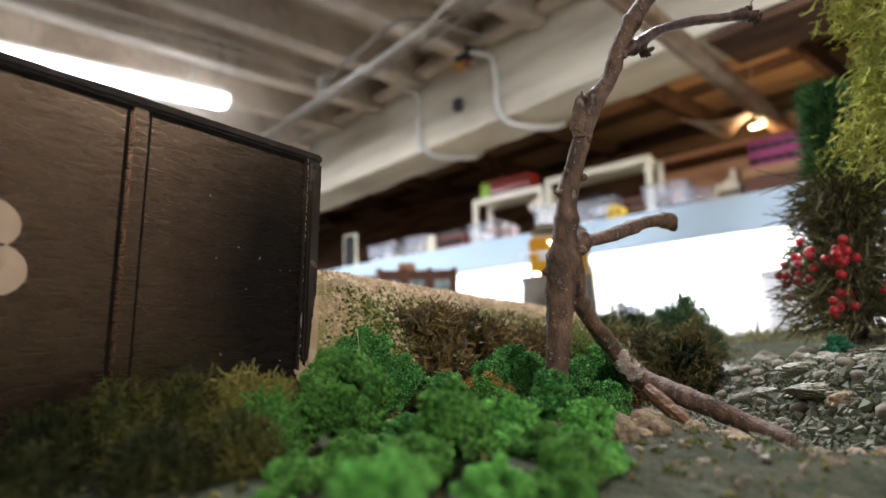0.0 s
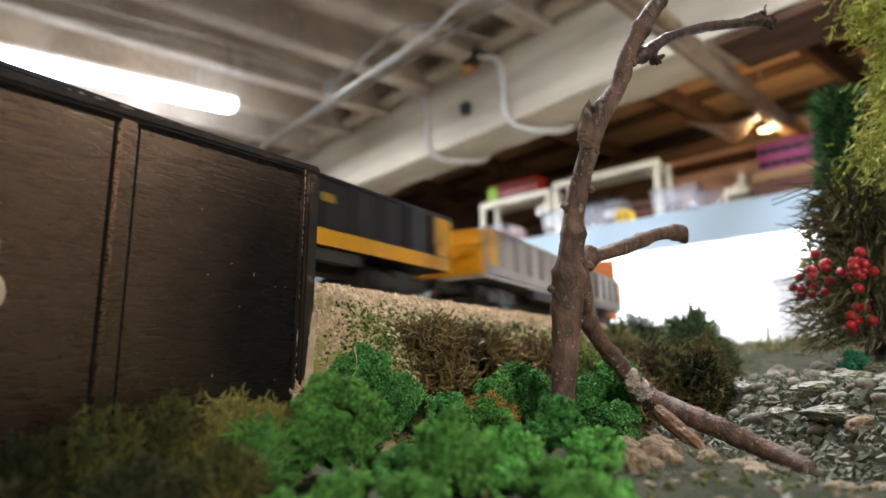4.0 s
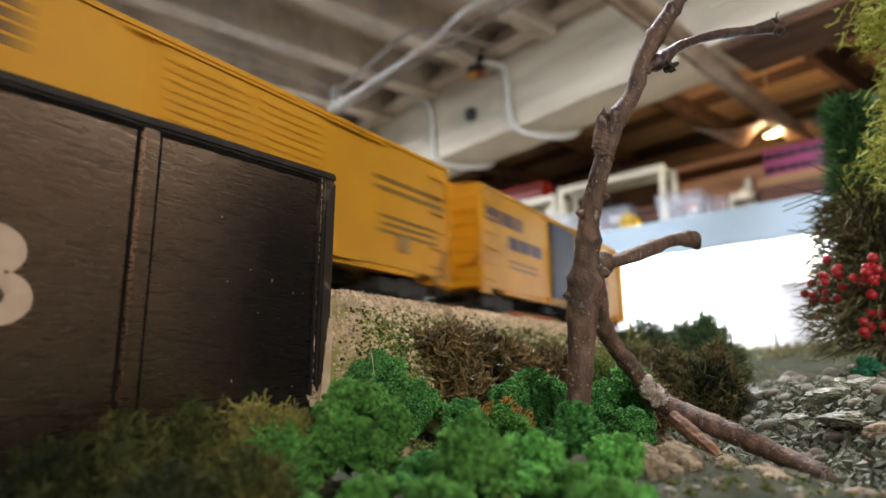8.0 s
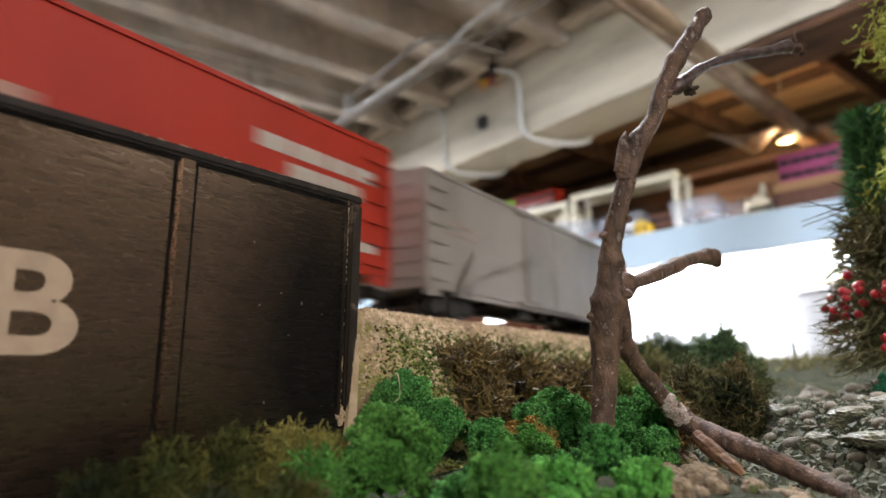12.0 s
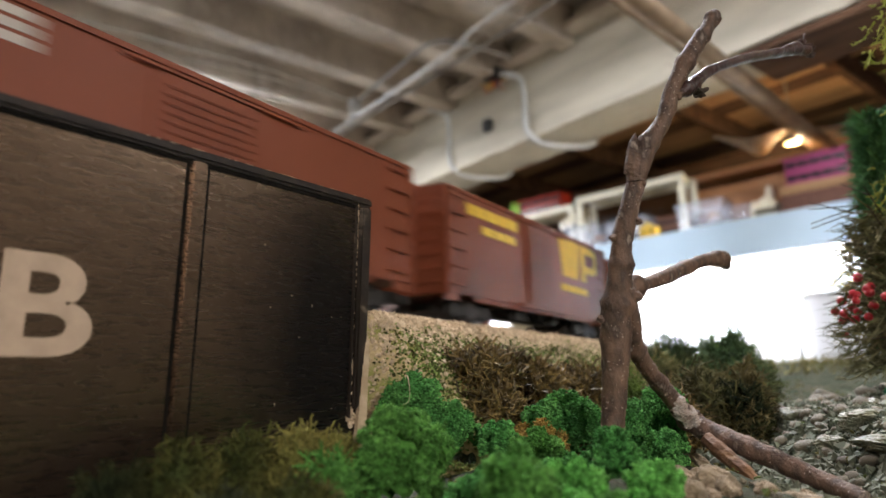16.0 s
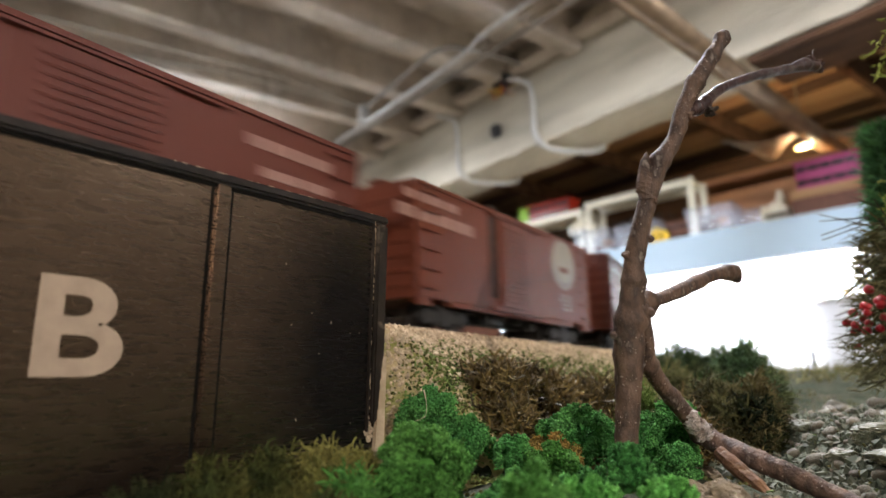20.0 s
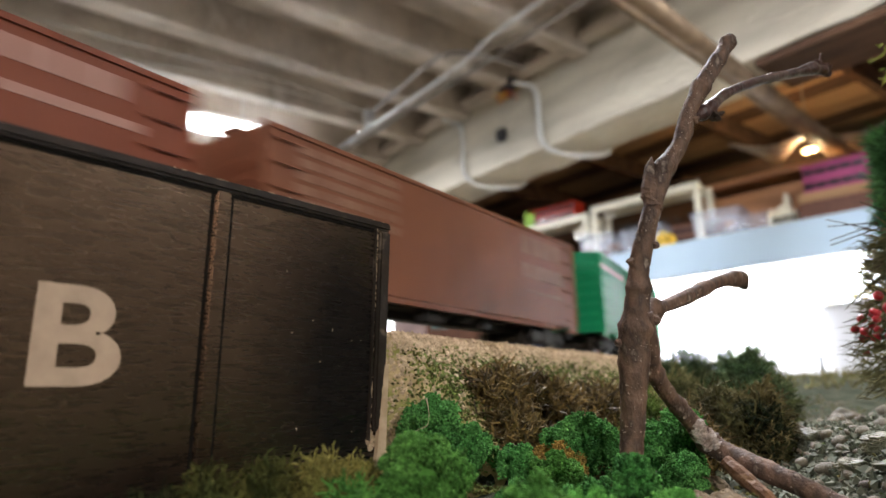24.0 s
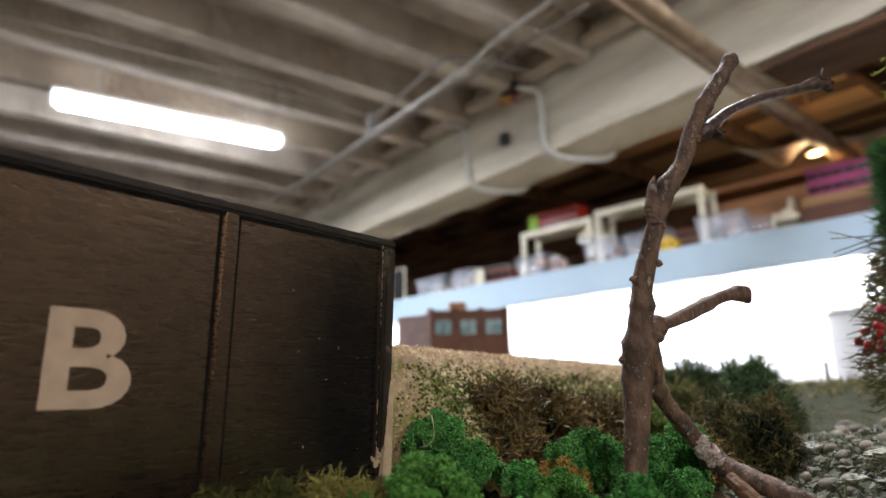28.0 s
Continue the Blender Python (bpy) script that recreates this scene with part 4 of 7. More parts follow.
def twig():
    """The forked dead twig planted among the bushes."""
    t = thing("dead_twig_tree", pose(0, 0, 0), "bare forked brown twig planted as a dead tree", "dead tree")
    trunk = [(0.0285, 0.1132, 1.1390, 0.0022), (0.0296, 0.1133, 1.1473, 0.0023), (0.0305, 0.1121, 1.1569, 0.0026), (0.0312, 0.1111, 1.1656, 0.0031), (0.0322, 0.1096, 1.1743, 0.0024), (0.0329, 0.1086, 1.1809, 0.0020), (0.0351, 0.1067, 1.1896, 0.0018), (0.0381, 0.1057, 1.1986, 0.0019), (0.0420, 0.1056, 1.2044, 0.0016), (0.0446, 0.1052, 1.2114, 0.0016), (0.0480, 0.1050, 1.2174, 0.0017), (0.0521, 0.1048, 1.2234, 0.0015), (0.0546, 0.1051, 1.2273, 0.0010)]
    part("trunk", hose(trunk, 22, 13, 0.085, 3, ((0.28, 0.22, 0.012), (0.36, 0.15, 0.01), (0.60, 0.22, 0.015), (0.70, 0.14, 0.01), (0.82, 0.2, 0.012), (0.90, 0.16, 0.008), (0.975, 0.45, 0.02))), BARK, t, smooth=True)
    part("snag", hose([(0.0356, 0.1060, 1.1920, 0.0017), (0.0355, 0.1056, 1.1962, 0.0017), (0.0357, 0.1054, 1.1994, 0.0011), (0.0363, 0.1054, 1.2020, 0.0001)], 12, 7, 0.2, 5), BARK, t)
    part("upper_branch", hose([(0.0457, 0.1055, 1.2102, 0.0011), (0.0500, 0.1081, 1.2134, 0.0013), (0.0543, 0.1115, 1.2176, 0.0011), (0.0607, 0.1160, 1.2217, 0.0010), (0.0697, 0.1226, 1.2266, 0.0011), (0.0784, 0.1293, 1.2308, 0.0011), (0.0859, 0.1340, 1.2344, 0.0013), (0.0912, 0.1376, 1.2357, 0.0008)],
                              14, 9, 0.15, 7, ((0.06, 0.5, 0.02), (0.14, 0.3, 0.012), (0.86, 0.35, 0.03), (0.97, 0.4, 0.03))), BARK_RED, t, "dark reddish thin branch", smooth=True)
    side = [(0.0328, 0.1109, 1.1711, 0.0010), (0.0361, 0.1149, 1.1725, 0.0015), (0.0405, 0.1199, 1.1742, 0.0014), (0.0490, 0.1289, 1.1776, 0.0017), (0.0575, 0.1377, 1.1815, 0.0015), (0.0643, 0.1448, 1.1836, 0.0017), (0.0675, 0.1478, 1.1840, 0.0022), (0.0688, 0.1491, 1.1842, 0.0015)]
    part("side_branch", hose(side, 16, 10, 0.11, 8, ((0.15, 0.65, 0.025), (0.5, 0.15, 0.03), (0.75, 0.2, 0.02))), BARK, t, smooth=True)
    stem = [(0.0336, 0.1089, 1.1714, 0.0010), (0.0346, 0.1113, 1.1655, 0.0013), (0.0355, 0.1147, 1.1601, 0.0017), (0.0399, 0.1203, 1.1550, 0.0017), (0.0451, 0.1259, 1.1501, 0.0019), (0.0493, 0.1292, 1.1458, 0.0023), (0.0525, 0.1260, 1.1432, 0.0023), (0.0560, 0.1215, 1.1412, 0.0022), (0.0610, 0.1163, 1.1385, 0.0020), (0.0660, 0.1102, 1.1354, 0.0018), (0.0695, 0.1036, 1.1330, 0.0016)]
    part("leaning_stem", hose(stem, 18, 10, 0.10, 9, ((0.2, 0.2, 0.012), (0.33, 0.18, 0.01), (0.5, 0.2, 0.02))), BARK, t, smooth=True)
    part("scraped_patch", hose([(0.0440, 0.1243, 1.1512, 0.0004), (0.0456, 0.1256, 1.1494, 0.0016), (0.0478, 0.1274, 1.1472, 0.0018), (0.0496, 0.1279, 1.1455, 0.0019), (0.0520, 0.1258, 1.1436, 0.0006)], 20, 10, 0.42, 12), BARK_PALE, t, "pale scraped patch on the bark")
    part("broken_stub", hose([(0.0502, 0.1229, 1.1424, 0.0014), (0.0526, 0.1186, 1.1391, 0.0016), (0.0558, 0.1127, 1.1345, 0.0011)], 9, 5, 0.14, 10), HEARTWOOD, t, "split orange wood of a broken stub")
    for k, p in enumerate(((0.0279, 0.1099, 1.1658, 0.0008), (0.0352, 0.1094, 1.1700, 0.0010), (0.0309, 0.1074, 1.1813, 0.0008), (0.0357, 0.1069, 1.1844, 0.0008), (0.0452, 0.1046, 1.2092, 0.0009), (0.0332, 0.1115, 1.1601, 0.0008), (0.0369, 0.1053, 1.1915, 0.0007), (0.0341, 0.1056, 1.1940, 0.0007))):
        part("knot", lump(bmesh.new(), p[0], p[1], p[2], p[3], p[3], p[3], k, 2, 0.5), BARK, t)
    # bud scales and a curled tendril at the branch's end, a dark scar on the trunk
    for k, (dx, dy, dz, r) in enumerate(((0, 0, 0.0006, 0.0013), (-0.0022, -0.0016, 0.0012, 0.0010), (0.0014, 0.0010, -0.0008, 0.0011), (-0.0010, -0.0004, -0.0012, 0.0009), (0.0022, 0.0012, 0.0010, 0.0008))):
        part("bud_scale", lump(bmesh.new(), 0.0905 + dx, 0.1371 + dy, 1.2356 + dz, r, r, r * 0.7, k + 30, 2, 0.9), BARK_RED, t)
    part("tendril", hose([(0.0895, 0.1364, 1.2362, 0.0004), (0.0898, 0.1366, 1.2382, 0.0003), (0.0902, 0.1369, 1.2398, 0.0002), (0.0908, 0.1372, 1.2402, 0.0002)], 6, 5), BARK_RED, t)
    part("side_bud", lump(bmesh.new(), 0.0508, 0.1082, 1.2115, 0.0013, 0.0012, 0.0010, 40, 3, 0.9), TRUNK, t, "dark dry bud")
    part("branch_fork", hose([(0.0672, 0.1474, 1.1836, 0.0016), (0.0690, 0.1492, 1.1826, 0.0012), (0.0700, 0.1500, 1.1822, 0.0004)], 10, 5, 0.15, 15), TRUNK, t, "dark forked end")
    # lenticels and torn scraps of bark
    rng = np.random.default_rng(14)
    c = []
    for pts, k in ((trunk, 620), (stem, 380), (side, 180)):
        path = smooth_path(pts, 6)
        for _ in range(k):
            i = rng.integers(0, len(path) - 1)
            p = path[i] + (path[i + 1] - path[i]) * rng.uniform()
            d = rng.normal(size=3)
            ax = (path[i + 1] - path[i])[:3]
            d -= ax * (d @ ax) / (ax @ ax)
            c.append(p[:3] + d / np.linalg.norm(d) * p[3] * 1.0)
    tagged(part("bark_flecks", grains(c, 0.00013, rng), BARK_FLECK, t, "pale flecks on the bark"), kind="stuff")
    return t


def foam(name, m, rx, ry, rz, lift, material, label, seed, n=1500, size=0.0010, blobs=52):
    """A clump-foam bush: fine grains over a ball of smaller knobs, its middle lifted off the ground."""
    rng = np.random.default_rng(seed)
    th = rng.uniform(0, 2 * math.pi, blobs)
    el = np.arcsin(rng.uniform(-0.75, 1, blobs))
    k = rng.uniform(0.50, 0.88, blobs)
    cen = np.stack([np.cos(th) * np.cos(el) * k, np.sin(th) * np.cos(el) * k, np.sin(el) * k], 1)
    rad = rng.uniform(0.10, 0.27, blobs)
    pick = rng.choice(blobs, n, p=rad ** 2 / (rad ** 2).sum())
    d = rng.normal(size=(n, 3))
    d /= np.linalg.norm(d, axis=1, keepdims=True)
    p = cen[pick] + d * (rad[pick] * rng.uniform(0.45, 1.05, n) ** 0.5)[:, None]
    p = (p + 0.03 * rng.normal(size=(n, 3))) * (rx, ry, rz)
    p[:, 2] = np.where(p[:, 2] < 0, p[:, 2] * max(1.0, lift / rz), p[:, 2]) + lift
    core = bmesh.new()
    lump(core, 0, 0, lift * 0.8, rx * 0.33, ry * 0.33, 0.33 * rz + 0.25 * lift, seed, 2, 0.35)
    d2 = d[:len(d) // 6] * 0.48
    p = np.concatenate([p, d2 * (rx, ry, 0.45 * rz + 0.3 * lift) + (0, 0, lift * 0.8)])
    b = thing(name, m, label, "bush", "foam bushes")
    part("core", core, material, b)
    g = part("foliage", grains(p, size, rng), material, b)
    tagged(g, kind="stuff")
    return b


def bush(x, y, r, top, material, label, seed, n=1500, size=0.00025, ry=None, name="foam_bush"):
    z = ground(x, y) - 0.001
    h = max(0.003, top - z)
    rz = min(h, r * 0.95) if h > r else h * 0.75
    return foam(name, pose(x, y, z), r, ry or r, rz, h - rz, material, label, seed, int(n * 3.6), size)


def lichen(x, y, rx, ry, top, material, label, seed, n=900, length=0.007, width=0.00030, name="lichen_clump", category="shrub", up=0.0, core_size=0.55):
    """A clump of tangled strands."""
    rng = np.random.default_rng(seed)
    z = ground(x, y) - 0.001
    rz = max(0.003, top - z - 0.3 * length)
    d = rng.normal(size=(n, 3))
    d[:, 2] = np.abs(d[:, 2])
    d /= np.linalg.norm(d, axis=1, keepdims=True)
    k = rng.uniform(0.30, 1.0, (n, 1)) ** 0.6
    k = k * (0.80 + 0.35 * np.array([noise.noise(Vector(p) * 2.6 + Vector((seed, 0, 0))) for p in d])[:, None])
    root = d * k * (rx, ry, rz) * 0.9
    way = d * (1, 1, 0.8) + rng.normal(size=(n, 3)) * 0.7 + np.array((0, 0, up))
    b = thing(name, pose(x, y, z), label, category, "lichen shrubs")
    core = bmesh.new()
    lump(core, 0, 0, 0, rx * core_size, ry * core_size, rz * core_size, seed, 3, 0.45)
    part("core", core, material, b)
    tagged(part("foliage", curls(root, way, length, width, rng), material, b), kind="stuff")
    return b


def plants():
    G, D, B, O = FOAM_GREEN, FOAM_DARK, FOAM_BRIGHT, FOAM_OLIVE
    # the two rows below the embankment
    bush(-0.0087, 0.1250, 0.0092, 1.1575, D, "dark green clump-foam bush below the ballast slope", 21, 3600)
    bush(-0.0020, 0.1235, 0.0060, 1.1510, D, "dark green clump-foam bush below the ballast slope", 22, 1800)
    bush(0.0153, 0.1135, 0.0062, 1.1460, G, "low green clump-foam bush before a rust patch", 23, 2200)
    bush(0.0075, 0.1165, 0.0042, 1.1475, D, "small dark green clump-foam bush", 24, 1200)
    bush(0.0236, 0.1295, 0.0072, 1.1535, D, "dark green clump-foam bush behind the twig", 25, 2800)
    bush(0.0180, 0.1330, 0.0050, 1.1500, D, "dark green clump-foam bush behind the twig", 26, 1500)
    bush(0.0457, 0.1400, 0.0088, 1.1530, D, "dark green clump-foam bush behind the leaning stem", 27, 3400)
    bush(0.0415, 0.1235, 0.0052, 1.1445, D, "low green clump-foam bush under the leaning stem", 28, 1900)
    bush(0.0360, 0.1330, 0.0050, 1.1480, D, "dark green clump-foam bush behind the twig", 29, 1500)
    # the foremost ones
    bush(-0.0084, 0.0850, 0.0078, 1.1515, G, "rounded green clump-foam bush in front of the black wagon side", 31, 3600)
    bush(0.0012, 0.0340, 0.0050, 1.1428, B, "bright green clump-foam bush on the scenic ground", 32, 1500)
    bush(0.0075, 0.0700, 0.0062, 1.1462, G, "green clump-foam bush on the scenic ground", 33, 2400)
    bush(0.0150, 0.0740, 0.0060, 1.1440, B, "yellowish green clump-foam bush", 34, 1800)
    bush(0.0242, 0.0900, 0.0042, 1.1475, D, "dark green clump-foam tuft at the foot of the twig", 35, 1800)
    bush(0.0272, 0.0800, 0.0042, 1.1436, B, "yellowish green clump-foam tuft beside rocks", 36, 1500)
    bush(0.0200, 0.0600, 0.0042, 1.1405, G, "low green clump-foam tuft", 37, 1300)
    bush(-0.0155, 0.0900, 0.0034, 1.1445, FOAM_TEAL, "small bluish green foam tuft", 38, 1000)
    bush(-0.0100, 0.0600, 0.0040, 1.1395, G, "low green clump-foam tuft", 39, 1200)
    for k, (x, y, r, top, mt) in enumerate(((0.0030, 0.0600, 0.0048, 1.1410, G), (0.0110, 0.0520, 0.0046, 1.1392, B), (0.0190, 0.0690, 0.0042, 1.1410, G), (0.0020, 0.0760, 0.0044, 1.1425, D),
                                            (0.0250, 0.0640, 0.0040, 1.1390, B), (-0.0050, 0.0660, 0.0042, 1.1405, G), (0.0180, 0.0500, 0.0040, 1.1375, G), (0.0120, 0.0880, 0.0040, 1.1430, D),
                                            (-0.0110, 0.0480, 0.0040, 1.1375, G), (0.0060, 0.0960, 0.0042, 1.1430, D), (0.0200, 0.1010, 0.0038, 1.1425, D))):
        bush(x, y, r, top, mt, "low green clump-foam tuft between larger bushes", 140 + k, 1300)
    # moss and lichen before the wagon side
    # the left clumps lie in shade, which their darker colours carry
    for k, (x, y, r, top, mt, lab) in enumerate((
            (-0.0430, 0.0690, 0.0062, 1.1472, MOSS_SHADED, "olive moss clump toned dark for shade"), (-0.0362, 0.0740, 0.0060, 1.1502, O, "olive moss clump toned dark for shade"),
            (-0.0300, 0.0790, 0.0066, 1.1518, O, "olive moss clump toned dark for shade"), (-0.0225, 0.0815, 0.0060, 1.1520, MOSS_YELLOW, "brownish olive moss clump"),
            (-0.0180, 0.0850, 0.0046, 1.1500, MOSS_YELLOW, "yellowish olive moss clump"), (-0.0260, 0.0620, 0.0066, 1.1432, MOSS_SHADED, "olive moss clump toned dark for shade"),
            (-0.0185, 0.0670, 0.0056, 1.1440, O, "olive moss clump toned dark for shade"), (-0.0400, 0.0560, 0.0070, 1.1400, MOSS_SHADED, "olive moss clump toned dark for shade"),
            (-0.0520, 0.0600, 0.0075, 1.1410, MOSS_SHADED, "olive moss clump toned dark for shade"), (-0.0180, 0.0780, 0.0048, 1.1460, G, "green moss clump"))):
        lichen(x, y, r, r * 0.85, top, mt, lab + " in front of the black wagon side", 60 + k, 1000, 0.0034, 0.00021, "moss_clump", "moss", 0.5, 0.7)
    bush(0.0165, 0.1265, 0.0075, 1.1468, FOAM_RUST, "rust orange foam patch at the slope's foot", 41, 2400, 0.00024, name="foam_patch")
    # brown tangle on the embankment
    lichen(0.0045, 0.1500, 0.0105, 0.0080, 1.1632, LICHEN, "tangled brown lichen shrub on the embankment", 42, 1400, 0.0062, 0.00038)
    lichen(0.0080, 0.1420, 0.0075, 0.0060, 1.1545, LICHEN, "tangled dark brown lichen shrub below the embankment", 43, 700, 0.0070, 0.00040)
    lichen(0.0180, 0.1640, 0.0120, 0.0090, 1.1640, LICHEN, "tangled brown lichen shrub on the embankment", 44, 1500, 0.0062, 0.00038)
    lichen(0.0330, 0.1800, 0.0120, 0.0095, 1.1630, LICHEN, "brown and green lichen shrub on the embankment", 45, 1100, 0.0075, 0.00040)
    lichen(0.0240, 0.1500, 0.0080, 0.0060, 1.1545, LICHEN, "brown lichen shrub behind green bushes", 46, 700, 0.0070, 0.00040)
    lichen(0.0520, 0.2050, 0.0140, 0.0110, 1.1640, MOUND_OLIVE, "olive lichen shrub beside the embankment", 47, 1200, 0.0070, 0.00030)
    lichen(0.0620, 0.1850, 0.0110, 0.0100, 1.1500, MOUND_OLIVE, "olive lichen shrub in the gully", 48, 700, 0.0060, 0.00028)
    lichen(0.0760, 0.2450, 0.0170, 0.0140, 1.1680, MOUND_OLIVE, "olive lichen shrub beside the embankment", 49, 1400, 0.0070, 0.00030)
    lichen(0.0960, 0.2900, 0.0190, 0.0160, 1.1810, MOUND_GREEN, "dull green lichen shrub beside the track", 50, 1200, 0.0060, 0.00030)
    lichen(0.1270, 0.2990, 0.0230, 0.0200, 1.1845, MOUND_GREEN, "large rounded dull green lichen shrub in the gully", 51, 3000, 0.0065, 0.00026, core_size=0.72)
    lichen(0.1120, 0.2850, 0.0110, 0.0110, 1.1780, MOUND_GREEN, "dull green lichen shrub in the gully", 52, 1100, 0.0060, 0.00028)
    lichen(0.1330, 0.3300, 0.0220, 0.0160, 1.1820, MOUND_GREEN, "dull green lichen shrub behind the gully", 53, 1000, 0.0070, 0.00030)
    lichen(0.0700, 0.1680, 0.0165, 0.0170, 1.1660, MOSS_BROWN, "brown and green mossy mound beside the gully", 54, 5200, 0.0050, 0.00030, core_size=0.55)
    lichen(0.0880, 0.2050, 0.0180, 0.0190, 1.1735, MOUND_GREEN, "rounded dull green mossy mound beside the gully", 55, 5200, 0.0055, 0.00030, core_size=0.55)
    lichen(0.0530, 0.1560, 0.0120, 0.0110, 1.1560, LICHEN, "low brown mossy mound behind the leaning stem", 56, 2600, 0.0050, 0.00028, core_size=0.55)
    # near-black clump painted as the deep shade in the mound's flank
    lichen(0.0740, 0.1610, 0.0080, 0.0090, 1.1590, MOSS_SHADED, "moss toned black as the shaded hollow in the mound's flank", 57, 2600, 0.0032, 0.00030, core_size=0.6)
    lichen(0.0480, 0.1720, 0.0110, 0.0090, 1.1630, TURF_GREEN, "yellowish green turf mound on the embankment", 58, 1800, 0.0036, 0.00026, core_size=0.6)
    rng = np.random.default_rng(51)
    c, green = [], []
    for _ in range(22000):
        u, v = 0.034 + 0.30 * rng.uniform() ** 1.4, rng.choice([rng.normal(0.046, 0.004), rng.normal(0.050, 0.008)])
        if v < 0.037:
            continue
        x, y, a = track(u)
        x, y = x + v * math.sin(a), y - v * math.cos(a)
        (c if rng.random() < 0.5 else green).append((x, y, ground(x, y) + 0.0010))
    tagged(part("turf_crumbs", grains(c, 0.00034, rng), FOAM_OLIVE), "olive turf crumbs along the embankment", "turf", kind="stuff")
    tagged(part("turf_crumbs", grains(green, 0.00034, rng), TURF_GREEN), "yellowish green turf crumbs along the embankment", "turf", kind="stuff")
    c = []
    for _ in range(12000):
        x, y = rng.uniform(-0.09, 0.18), rng.uniform(0.015, 0.34)
        if off_track(x, y)[1] > 0.062:
            c.append((x, y, ground(x, y) + 0.0002))
    tagged(part("ground_crumbs", grains(c[::2], 0.0005, rng), TURF), "fine green and brown ground foam", "turf", kind="stuff")
    tagged(part("ground_grit", grains([p for p in c[1::2] if p[0] > 0.03], 0.0005, rng), STONE), "fine grey grit on the scenic ground", "grit", kind="stuff")
    # gravel between the pebbles
    c = []
    for _ in range(16000):
        x, y = rng.uniform(0.055, 0.15), rng.uniform(0.085, 0.26)
        if off_track(x, y)[1] > 0.080:
            c.append((x, y, ground(x, y) + 0.0003))
    tagged(part("gully_gravel", grains(c, 0.0008, rng), GRAVEL), "fine grey-green gravel in the dry gully", "gravel", kind="stuff")
    # grass before the backdrop
    n = 2600
    x, y = rng.uniform(0.17, 0.42, n), rng.uniform(0.36, 0.62, n)
    root = np.array([(a, b, ground(a, b)) for a, b in zip(x, y)])
    way = np.array((0, 0, 1.0)) + rng.normal(size=(n, 3)) * 0.5
    tagged(part("grass", strands(root, way, 0.008, 0.0004, rng), MOUND_OLIVE), "short olive grass before the backdrop", "grass", kind="stuff")
    # one pale fibre stuck to a bush
    t = thing("pale_fibre", pose(0, 0, 0), "thin white glue fibre hanging on a bush", "fibre")
    part("fibre", hose([(-0.0102, 0.1152, 1.1560, 0.00016), (-0.0098, 0.1146, 1.1545, 0.00009), (-0.0096, 0.1142, 1.1525, 0.00005), (-0.0100, 0.1135, 1.1508, 0.00004), (-0.0122, 0.1130, 1.1498, 0.00004)], 6, 6), LETTER_WHITE, t)


